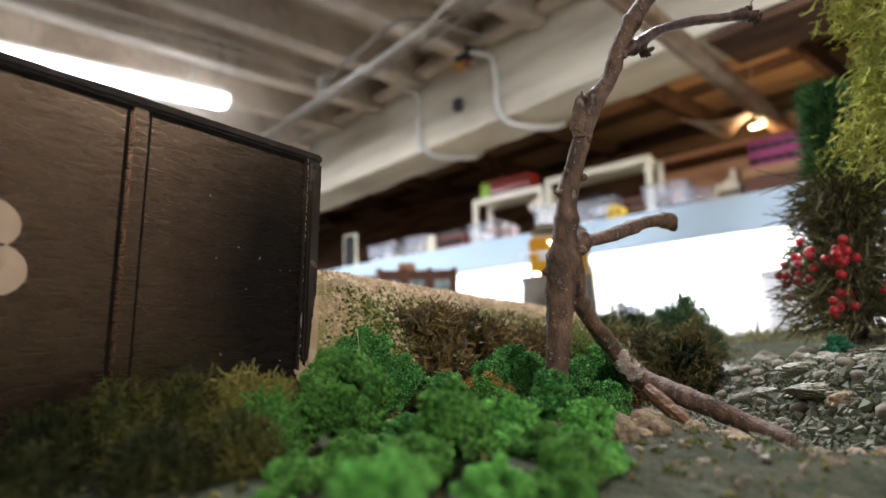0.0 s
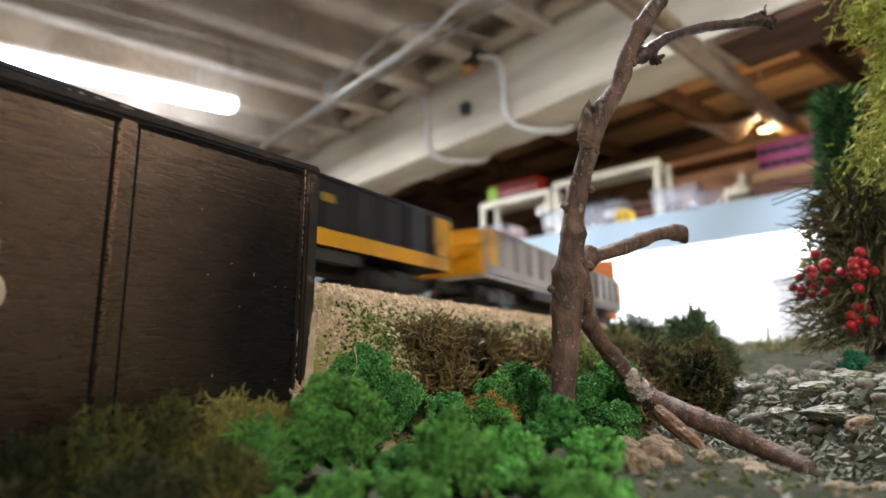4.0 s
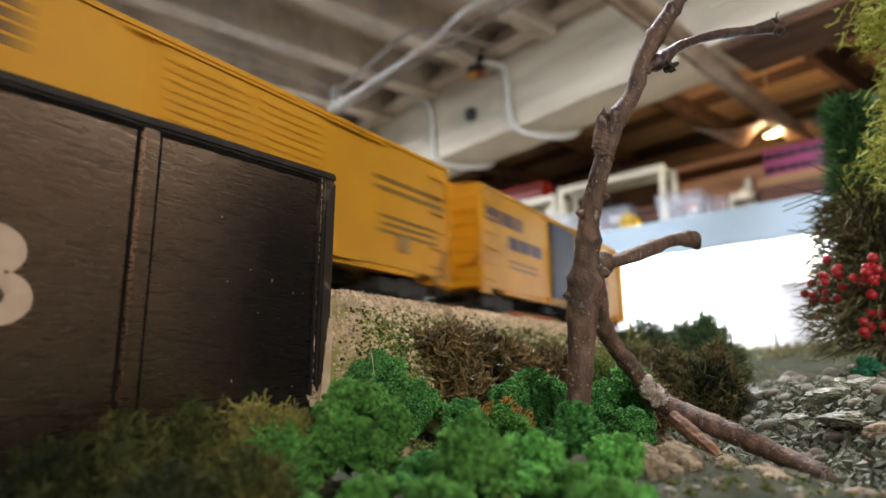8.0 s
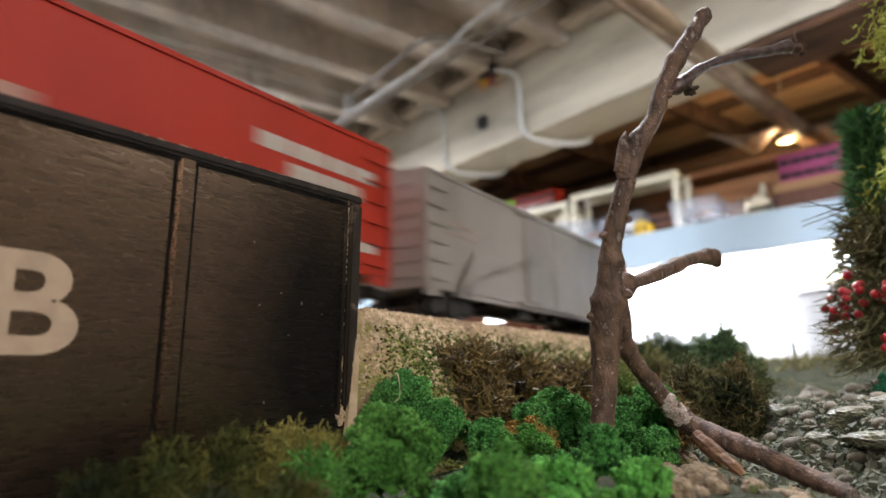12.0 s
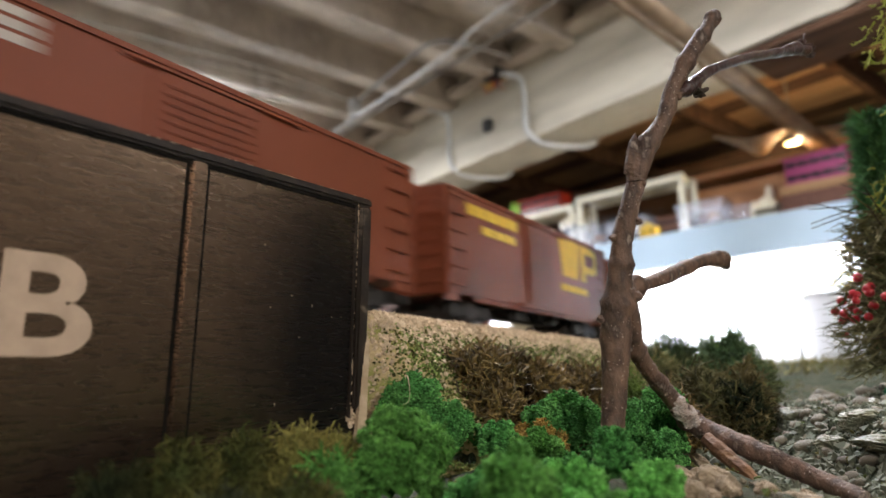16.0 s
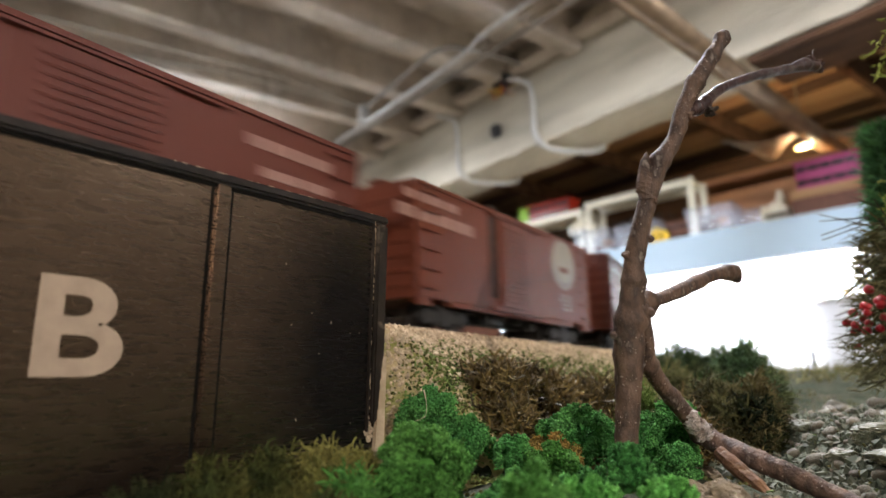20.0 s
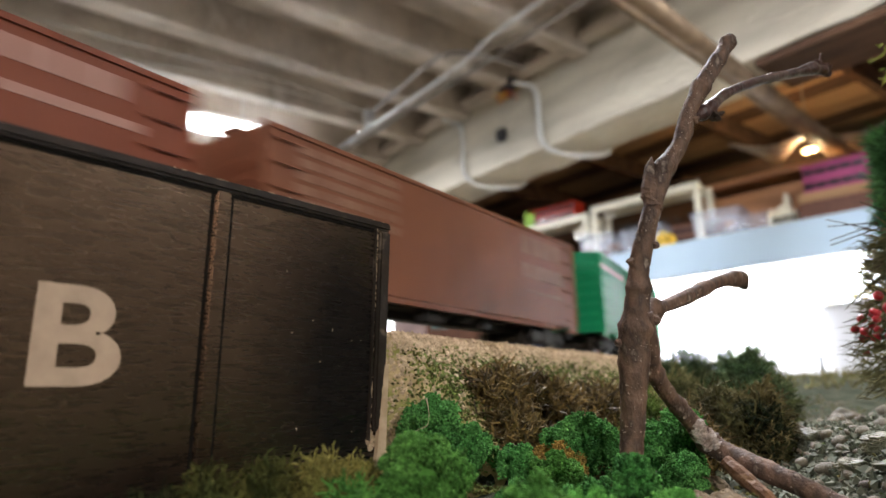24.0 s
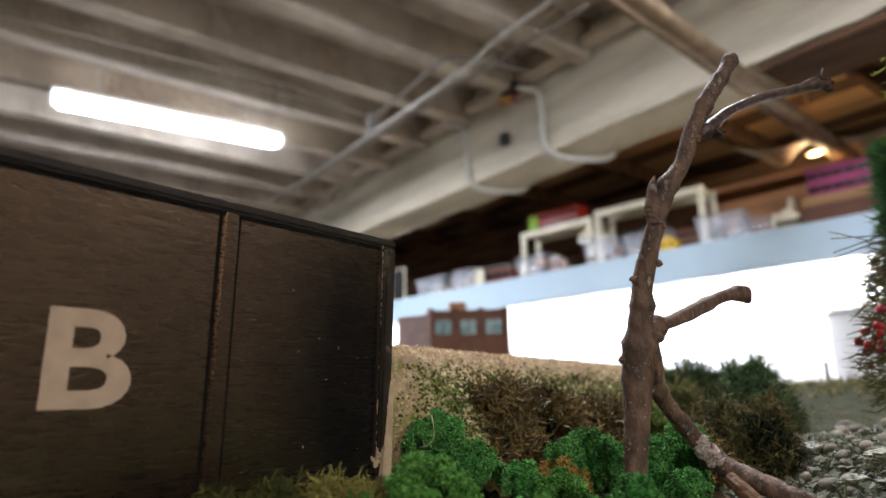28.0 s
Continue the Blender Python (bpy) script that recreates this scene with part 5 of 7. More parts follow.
def stones():
    rng = random.Random(8)
    meshes = []
    for k in range(7):
        bm = lump(bmesh.new(), 0, 0, 0, 1, rng.uniform(0.7, 0.95), rng.uniform(0.5, 0.75), k, 2, 0.3)
        me = bpy.data.meshes.new("pebble")
        bm.to_mesh(me)
        bm.free()
        me.materials.append(STONE)
        me.polygons.foreach_set("use_smooth", [True] * len(me.polygons))
        meshes.append(me)
    spots = []
    for _ in range(2600):
        x, y = rng.uniform(0.060, 0.135), rng.uniform(0.095, 0.235)
        if off_track(x, y)[1] < 0.090:
            continue
        r = rng.uniform(0.0011, 0.0022) * (1.0 if rng.random() < 0.9 else 1.6)
        if any((x - a) ** 2 + (y - b) ** 2 < (0.75 * (r + c)) ** 2 for a, b, c in spots):
            continue
        spots.append((x, y, r))
        if len(spots) >= 290:
            break
    bed = thing("pebble_bed", pose(0, 0, 0), "loose grey and tan pebbles in a dry gully", "pebbles")
    for x, y, r in spots:
        ob = new("pebble", rng.choice(meshes))
        ob.parent = bed
        ob.matrix_basis = pose(x, y, ground(x, y) + r * 0.25, rng.uniform(-20, 20), rng.uniform(-20, 20), rng.uniform(0, 360)) @ Matrix.Scale(r, 4)
    rk = random.Random(9)
    rocks = [(0.0905, 0.1330, 0.0060, 0.0018, ROCK_GREY), (0.1050, 0.1450, 0.0075, 0.0020, ROCK_GREY), (0.0830, 0.1180, 0.0055, 0.0018, ROCK_GREY), (0.1230, 0.1580, 0.0070, 0.0022, ROCK_GREY),
             (0.0990, 0.1240, 0.0065, 0.0020, ROCK_GREY), (0.1160, 0.1370, 0.0080, 0.0022, ROCK_GREY), (0.0395, 0.1060, 0.0032, 0.0026, ROCK_TAN), (0.0450, 0.1110, 0.0030, 0.0024, ROCK_TAN),
             (0.0400, 0.0930, 0.0034, 0.0028, ROCK_TAN), (0.0345, 0.0870, 0.0028, 0.0025, ROCK_TAN),
             (0.0500, 0.1330, 0.0040, 0.0030, ROCK_TAN), (0.1150, 0.1975, 0.0046, 0.0048, STONE), (0.1020, 0.1800, 0.0030, 0.0030, STONE), (0.1080, 0.1890, 0.0034, 0.0030, STONE)]
    rocks += [(rk.uniform(0.031, 0.048), rk.uniform(0.086, 0.116), rk.uniform(0.0012, 0.0024), rk.uniform(0.0010, 0.0018), ROCK_TAN) for _ in range(16)]
    rocks += [(rk.uniform(0.050, 0.075), rk.uniform(0.078, 0.094), rk.uniform(0.0012, 0.0024), rk.uniform(0.0008, 0.0014), ROCK_TAN) for _ in range(14)]
    rocks += [(rk.uniform(0.078, 0.125), rk.uniform(0.105, 0.165), rk.uniform(0.002, 0.004), rk.uniform(0.0015, 0.003), rk.choice([ROCK_GREY, STONE, ROCK_TAN])) for _ in range(9)]
    for k, (x, y, r, h, mt) in enumerate(rocks):
        bm = bmesh.new()
        v = bmesh.ops.create_icosphere(bm, subdivisions=5 if mt is ROCK_GREY else 4, radius=1)["verts"]
        for p in v:
            c = Vector(p.co)
            f = 1 + 0.30 * noise.noise(c * 1.2 + Vector((k, 0, 0)))
            if mt is not STONE:
                cell = noise.voronoi(c * (4.2 if mt is ROCK_GREY else 2.0) + Vector((0, k, 0)))[0]
                f += 0.16 - 0.42 * min(0.8, cell[0]) * (0.6 + 0.5 * noise.noise(c * 2 + Vector((k, k, 0)))) + 0.07 * noise.noise(c * 9 + Vector((0, 0, k)))
            p.co = (c.x * r * f, c.y * r * 0.85 * f, c.z * h * f)
        ob = part("rock", bm, mt, smooth=mt is not ROCK_TAN)
        ob.matrix_world = pose(x, y, ground(x, y), 0, 0, k * 47)
        tagged(ob, "rounded brown stone on the bank" if mt is STONE else ("rough pebbly grey rock on the bank" if mt is ROCK_GREY else "rough tan cast rock among the bushes"), "rock", "bank rocks")


def needles_tree(name, x, y, z0, z1, r0, r1, material, label, seed, tiers, n, length, width, droop=0.1, group="model trees"):
    """An upright tree of many needle twigs round a trunk."""
    rng = np.random.default_rng(seed)
    t = thing(name, pose(x, y, z0), label, "tree", group)
    H = z1 - z0
    part("trunk", rods(((0, 0, -0.003), (0, 0, H * 0.97), 0.0022, 0.0006)), TRUNK, t)
    root, way = [], []
    for k in range(tiers):
        f = (k + 0.5) / tiers
        r = r0 + (r1 - r0) * f
        for j in range(n):
            a = rng.uniform(0, 6.283)
            q = rng.uniform(0.15, 1.0) * r
            root.append((math.cos(a) * q, math.sin(a) * q, H * (0.12 + 0.86 * f) + rng.normal() * H / tiers * 0.5 - droop * q))
            way.append((math.cos(a), math.sin(a), rng.normal() * 0.5 - droop))
    tagged(part("crown", strands(np.array(root), np.array(way), length, width, rng), material, t), kind="stuff")
    return t


def trees():
    x, y, top = near(0.155, 0.208, 1.214)
    z = ground(x, y)
    t = needles_tree("berry_pine_tree", x, y, z, top, 0.0205, 0.0135, PINE, "dull green pine with red berries and bare twigs", 61, 26, 150, 0.0065, 0.00028, 0.15)
    rng = random.Random(6)
    bm = None
    spots = [(rng.uniform(math.pi * 0.8, math.pi * 1.7), rng.uniform(0.004, 0.031)) for _ in range(9)]
    for k in range(44):
        a, zz = rng.choice(spots)
        a, zz = a + rng.gauss(0, 0.14), zz + rng.gauss(0, 0.0022)
        r = rng.uniform(0.0155, 0.0205)
        m = pose(r * math.cos(a), r * math.sin(a), zz)
        if bm is None:
            bm = part("berry", lump(bmesh.new(), 0, 0, 0, 0.0014, 0.0014, 0.0014, 1, 2, 0.05), BERRY, t, "glossy red berry", smooth=True)
            bm.matrix_basis = m
        else:
            again(bm, t, m @ Matrix.Scale(rng.uniform(0.75, 1.1), 4))
    for k in range(40):
        a, zz = rng.uniform(2.0, 5.6), rng.uniform(0.013, 0.055)
        p = Vector((0.010 * math.cos(a), 0.010 * math.sin(a), zz))
        part("twig", rods((p, p + Vector((0.0135 * math.cos(a + 0.2), 0.0135 * math.sin(a + 0.2), rng.uniform(-0.004, 0.007))), 0.00022, 0.00013), n=4), TRUNK, t)
    x, y, top = near(0.178, 0.248, 1.2655)
    z = ground(x, y)
    needles_tree("cypress_tree", x, y, z, top, 0.0088, 0.0058, CYPRESS, "tall columnar dark green cypress", 62, 60, 170, 0.0045, 0.0004, -0.2)
    # pale foliage that hangs close to the camera
    x, y, _ = near(0.176, 0.178)
    z = ground(x, y)
    w = thing("yellow_green_tree", pose(x, y, z), "tall soft yellow-green foam tree", "tree", "model trees")
    part("trunk", rods(((0, 0, -0.003), (0.0, 0, 0.12), 0.0022, 0.001)), TRUNK, w)
    r2 = np.random.default_rng(63)
    root, way = [], []
    for k in range(260):
        f = r2.uniform(0, 1)
        zz = 0.046 + 0.100 * f
        rr = (0.026 - 0.008 * f + 0.004 * math.sin(f * 16)) * r2.uniform(0.25, 1.0) ** 0.6
        a = r2.uniform(0, 6.283)
        c = np.array((rr * math.cos(a), rr * math.sin(a), zz))
        for _ in range(46):
            root.append(c + r2.normal(size=3) * (0.0030, 0.0030, 0.0050))
            way.append((math.cos(a) * 0.6 + r2.normal() * 0.7, math.sin(a) * 0.6 + r2.normal() * 0.7, r2.normal() * 0.5 - 0.7))
    tagged(part("crown", curls(np.array(root), np.array(way), 0.0042, 0.00034, r2), WILLOW, w), kind="stuff")
    for x, y, r, mt, lab, sd in ((0.138, 0.196, 0.005, FOAM_TEAL, "small green foam tuft under the pine", 71), (0.158, 0.192, 0.005, FOAM_TEAL, "small green foam tuft under the pine", 72), (0.172, 0.198, 0.007, FOAM_YELLOW, "small yellow foam tuft under the pine", 73)):
        x, y, _ = near(x, y)
        bush(x, y, r * NEAR, ground(x, y) + 0.006, mt, lab, sd, 700, 0.0005)


layout_base()
railway()
black_panel()
twig()
stones()
plants()
trees()


# ---------------------------------------------------------------- far side: valance, backdrop and shelf
def at_shelf(name, q, y, z, label, category, group="", turn=0.0):
    return thing(name, SHELF @ pose(q, y, z, 0, 0, turn), label, category, group)


TOP = 1.925    # top of the shelf behind the valance


def valance():
    v = thing("valance_shelf", SHELF, "pale blue painted valance under a long storage shelf", "shelf")
    part("valance_board", boxes((-3.2, 3.2, 0, 0.018, 1.745, 1.925), bevel=0.002), VALANCE_BLUE, v, "pale blue painted board")
    part("shelf_board", boxes((-3.2, 3.2, 0.0185, 0.048, 1.900, 1.9245), (-3.2, 3.2, 0.060, 0.85, 1.900, 1.9245)), PLANK_WOOD, v, "plain wooden shelf board")
    part("bottom_lip", boxes((-3.2, 3.2, 0.019, 0.05, 1.745, 1.757)), PLANK_WOOD, v, "bare wooden lower lip")
    for k in range(4):
        q = -1.6 + 1.3 * k
        f = at_shelf("valance_lamp", q, 0.055, 1.865, "hidden fluorescent tube behind the valance", "lamp", "valance lamps")
        part("tube", rods(((-0.58, 0, 0), (0.58, 0, 0), 0.013), n=12), TUBE_GLOW, f)
        part("batten", boxes((-0.6, 0.6, 0.030, 0.055, -0.02, 0.034)), FIXTURE_WHITE, f)
    b = part("backdrop", boxes((-3.4, 3.4, 0.365, 0.385, 1.10, 1.90)), BACKDROP_WHITE)
    b.matrix_world = SHELF
    tagged(b, "bright white painted backdrop behind the layout", "backdrop", kind="structure")
    w = part("back_wall_boards", boxes((-3.4, 3.4, 0.95, 0.98, 1.93, 2.60)), JOIST_WOOD)
    w.matrix_world = SHELF
    tagged(w, "dark wooden boarding behind the storage shelf", "wall", kind="structure")


def tub(q, y, w, d, h, filled, seed):
    t = at_shelf("storage_tub", q, y, TOP, "clear plastic storage tub of model parts on the shelf", "tub", "storage tubs", random.Random(seed).uniform(-6, 6))
    bm = bmesh.new()
    a, b = 0.88, 1.0
    v = []
    for s, z in ((a, 0.002), (b, h), (b * 0.985, h), (a * 0.97, 0.006)):
        v.append([bm.verts.new((sx * w / 2 * s, sy * d / 2 * s, z)) for sx, sy in ((-1, -1), (1, -1), (1, 1), (-1, 1))])
    for p, r in zip(v, v[1:]):
        for j in range(4):
            bm.faces.new((p[j], p[(j + 1) % 4], r[(j + 1) % 4], r[j]))
    bm.faces.new(v[0][::-1])
    bm.faces.new(v[-1])
    body = part("tub", bm, TUB_CLEAR, t)
    body.visible_shadow = False
    part("rim", boxes((-w / 2 - 0.006, w / 2 + 0.006, -d / 2 - 0.006, -d / 2 + 0.004, h - 0.008, h), (-w / 2 - 0.006, w / 2 + 0.006, d / 2 - 0.004, d / 2 + 0.006, h - 0.008, h),
                      (-w / 2 - 0.006, -w / 2 + 0.004, -d / 2, d / 2, h - 0.008, h), (w / 2 - 0.004, w / 2 + 0.006, -d / 2, d / 2, h - 0.008, h)), TUB_CLEAR, t)
    rng = random.Random(seed)
    for k in range(filled):
        x, yy, s = rng.uniform(-0.3, 0.3) * w, rng.uniform(-0.25, 0.25) * d, rng.uniform(0.02, 0.045)
        z = rng.uniform(0.01, h * 0.55)
        o = part("contents", boxes((x - s, x + s, yy - s * 0.6, yy + s * 0.6, z, z + s), bevel=0.002), rng.choice([PLASTIC_BLACK, PIPE_GREY, CABINET_WOOD, CREAM, BRICK, FIXTURE_WHITE]), t)
        o.matrix_basis = pose(0, 0, 0, 0, 0, rng.uniform(-8, 8))
    return t


def model_house(q, y, z, w, d, h, wall, roof, label, seed=0, gable=True, turn=0.0, wins=(3, 2)):
    t = at_shelf("model_house", q, y, z, label, "model building", "stored model buildings", turn)
    part("wall", boxes((-w / 2, w / 2, -d / 2, d / 2, 0, h)), wall, t)
    bm = bmesh.new()
    e = 0.006
    if gable:
        k = h + w * 0.35
        a = [bm.verts.new(p) for p in ((-w / 2 - e, -d / 2 - e, h), (w / 2 + e, -d / 2 - e, h), (0, -d / 2 - e, k), (-w / 2 - e, d / 2 + e, h), (w / 2 + e, d / 2 + e, h), (0, d / 2 + e, k))]
        for f in ((0, 1, 2), (3, 5, 4), (0, 2, 5, 3), (1, 4, 5, 2), (0, 3, 4, 1)):
            bm.faces.new([a[i] for i in f])
    else:
        box(bm, -w / 2 - e, w / 2 + e, -d / 2 - e, d / 2 + e, h, h + 0.008)
    part("roof", bm, roof, t)
    for i in range(wins[0]):
        for j in range(wins[1]):
            x, zz = (-0.5 + (i + 0.5) / wins[0]) * w, h * (j + 0.35) / wins[1]
            part("window", boxes((x - w * 0.09, x + w * 0.09, -d / 2 - 0.002, -d / 2 + 0.001, zz, zz + h * 0.3 / wins[1] * 1.3)), WINDOW_DARK, t)
    return t


def steel_frame(q0, q1, y, z1, label):
    t = at_shelf("cream_rack", (q0 + q1) / 2, y, TOP, label, "rack", "cream racks")
    w, h, d = (q1 - q0) / 2, z1 - TOP, 0.16
    for yy in (0, d):
        for s in (-1, 1):
            part("leg", boxes((s * w - 0.018, s * w + 0.018, yy - 0.012, yy + 0.012, 0, h - 0.0405), bevel=0.003), CREAM, t)
        part("top_bar", boxes((-w - 0.018, w + 0.018, yy - 0.014, yy + 0.014, h - 0.04, h), bevel=0.003), CREAM, t)
    part("top_panel", boxes((-w, w, 0.015, d - 0.015, h - 0.012, h - 0.004)), CREAM, t)


def shelf_goods():
    steel_frame(-0.41, 0.10, 0.10, 2.235, "cream enamelled open rack standing on the shelf")
    steel_frame(0.17, 0.80, 0.08, 2.255, "cream enamelled open rack standing on the shelf")
    for q, w, h, f, s in ((-1.27, 0.32, 0.135, 8, 1), (-0.92, 0.22, 0.14, 7, 2), (-0.33, 0.24, 0.14, 8, 3), (0.18, 0.22, 0.15, 9, 4), (0.47, 0.25, 0.14, 8, 5), (0.88, 0.24, 0.15, 7, 6)):
        tub(q, 0.14, w, 0.17, h, f, s)
    jar = at_shelf("clear_jar", 1.07, 0.11, TOP + 0.052, "clear plastic jar lying on its side", "jar")
    for a, b, r in ((-0.08, 0.07, 0.05),):
        j = part("jar", rods(((a, 0, 0), (b, 0, 0), r), n=24), TUB_CLEAR, jar, smooth=False)
        j.visible_shadow = False
    part("rim", rods(((0.07, 0, 0), (0.078, 0, 0), 0.052), n=24), CREAM, jar)
    model_house(1.20, 0.12, TOP, 0.11, 0.08, 0.07, CREAM, CREAM, "beige model church with a square tower", 1, True, 0, (4, 1))
    tower = at_shelf("church_tower", 1.215, 0.125, TOP + 0.118, "beige model church tower", "model building")
    part("tower", boxes((-0.016, 0.016, -0.016, 0.016, -0.045, 0.03), bevel=0.002), CREAM, tower)
    part("belfry", boxes((-0.010, 0.010, -0.010, 0.010, 0.03, 0.052), bevel=0.002), CREAM, tower)
    model_house(0.615, 0.05, TOP, 0.085, 0.06, 0.055, INK_YELLOW, RAILING_YELLOW, "small yellow model house with a gable", 2, True, 0, (2, 1))
    model_house(0.70, 0.16, TOP, 0.14, 0.10, 0.11, BRICK, BRICK, "brown brick model factory", 3, False, 4, (4, 2))
    model_house(-0.12, 0.07, TOP, 0.09, 0.07, 0.075, BRICK_PINK, PIPE_GREY, "small grey model house with a gable", 4, True, 0, (2, 1))
    model_house(0.10, 0.08, TOP + 0.148, 0.12, 0.07, 0.03, FIXTURE_WHITE, CREAM, "small white model house on a tub", 9, True, 25, (2, 1))
    model_house(-0.60, 0.10, TOP, 0.22, 0.10, 0.09, PAINT["plum_brown"], BRICK, "dark red model building with many windows", 5, False, 0, (6, 1))
    model_house(-0.16, 0.18, 2.236, 0.34, 0.12, 0.10, PAINT["signal_red"], PAINT["signal_red"], "red model building on the cream rack", 6, False, 0, (5, 2))
    magenta = shade("magenta_card", (0.36, 0.055, 0.17), (0.30, 0.045, 0.14), 0.7, 0, 20, 0.1, 0.0005)
    model_house(1.44, 0.12, 2.055, 0.26, 0.10, 0.13, magenta, magenta, "magenta model building on a wooden box", 7, False, 0, (5, 2))
    for k, (q, w, z, h, mt, lab) in enumerate(((1.44, 0.32, TOP + 0.085, 0.045, PLANK_WOOD, "shallow wooden box on the shelf"), (1.43, 0.30, TOP, 0.085, BRICK, "dark brown bundle under a wooden box"),
                                               (-0.62, 0.26, TOP + 0.10, 0.018, PLASTIC_BLACK, "flat black tray on the shelf"))):
        t = part("stored_box", boxes((-w / 2, w / 2, -0.08, 0.08, 0, h), bevel=0.006), mt)
        t.matrix_world = SHELF @ pose(q, 0.12, z, 0, 0, 2)
        tagged(t, lab, "box")
    sign = at_shelf("green_sign", -0.34, 0.12, 2.236, "small bright green card sign on the rack", "sign")
    part("card", boxes((-0.04, 0.04, -0.003, 0.003, 0, 0.11), bevel=0.002), shade("lime_card", (0.32, 0.55, 0.04), (0.28, 0.5, 0.04), 0.6, 0, 30, 0.05), sign)
    plate = at_shelf("pale_yellow_dish", -0.74, 0.02, TOP, "pale yellow dish standing on edge", "dish")
    part("dish", boxes((-0.04, 0.04, -0.006, 0.006, 0, 0.11), bevel=0.012), CREAM, plate)
    cb = at_shelf("chalkboard", -1.62, 0.05, TOP, "small framed black chalkboard leaning on the shelf", "chalkboard")
    part("panel", boxes((-0.065, 0.065, 0, 0.008, 0.012, 0.245)), PLASTIC_BLACK, cb)
    part("frame", boxes((-0.072, -0.0655, -0.004, 0.012, 0, 0.257), (0.0655, 0.072, -0.004, 0.012, 0, 0.257), (-0.065, 0.065, -0.004, 0.012, 0, 0.0115), (-0.065, 0.065, -0.004, 0.012, 0.2455, 0.257)), CREAM, cb)
    cab = at_shelf("wooden_cabinet", 1.09, 0.30, TOP, "brown wooden cabinet with an open front", "cabinet")
    part("back", boxes((-0.34, 0.34, 0.20, 0.215, 0, 0.33)), CABINET_WOOD, cab)
    for s in (-1, 1):
        part("side", boxes((s * 0.35 - 0.012, s * 0.35 + 0.012, 0, 0.215, 0, 0.33), bevel=0.002), CABINET_WOOD, cab)
    part("top", boxes((-0.375, 0.375, -0.01, 0.22, 0.331, 0.362), bevel=0.003), CABINET_WOOD, cab)
    part("front_panel", boxes((-0.335, 0.335, 0.06, 0.075, 0.0, 0.29)), CABINET_WOOD, cab)
    plank = part("plank_rail", boxes((-1.5, -0.35, 0.40, 0.43, 0, 0.16), bevel=0.003), PLANK_WOOD)
    plank.matrix_world = SHELF @ pose(0, 0, TOP)
    tagged(plank, "long bare wooden plank behind the tubs", "plank")
    # a jumble of black trestle parts in a heap
    rng = random.Random(12)
    t = at_shelf("trestle_parts", 0.50, 0.14, TOP + 0.137, "heap of dark lattice bridge parts on a tub", "model bridge")
    for k in range(22):
        p = Vector((rng.uniform(-0.16, 0.16), rng.uniform(-0.05, 0.05), rng.uniform(0.002, 0.05)))
        q = p + Vector((rng.uniform(-0.10, 0.10), rng.uniform(-0.04, 0.04), rng.uniform(0.0, 0.05)))
        part("strut", rods((p, q, 0.004), n=5), PLASTIC_BLACK, t)
    # unseen bulb; its stretched glow stands in for the gleam on the loose wires
    lampo = at_shelf("bare_bulb", 1.27, 0.46, 2.40, "unseen bulb drawn as a warm gleam under the boards", "light bulb")
    part("glass", lump(bmesh.new(), 0, 0, 0, 0.045, 0.016, 0.012, 1, 2, 0.02), BULB_GLEAM, lampo)
    part("socket", rods(((0, 0, 0.025), (0, 0, 0.08), 0.016)), PLASTIC_BLACK, lampo)
    part("flex", rods(((0, 0, 0.08), (0, 0, 0.455), 0.004)), CABLE_GREY, lampo)
    for k in range(4):
        conduit("loose_wire", [tuple((SHELF @ Vector(p))) for p in ((0.95 + 0.02 * k, 0.2 + 0.08 * k, 2.45), (1.12, 0.25 + 0.06 * k, 2.40 - 0.01 * k), (1.30, 0.3, 2.42), (1.55, 0.28 + 0.05 * k, 2.36), (1.9, 0.3, 2.45))], 0.0075, GALV, "loose shiny wire hanging under the boards", "wire")


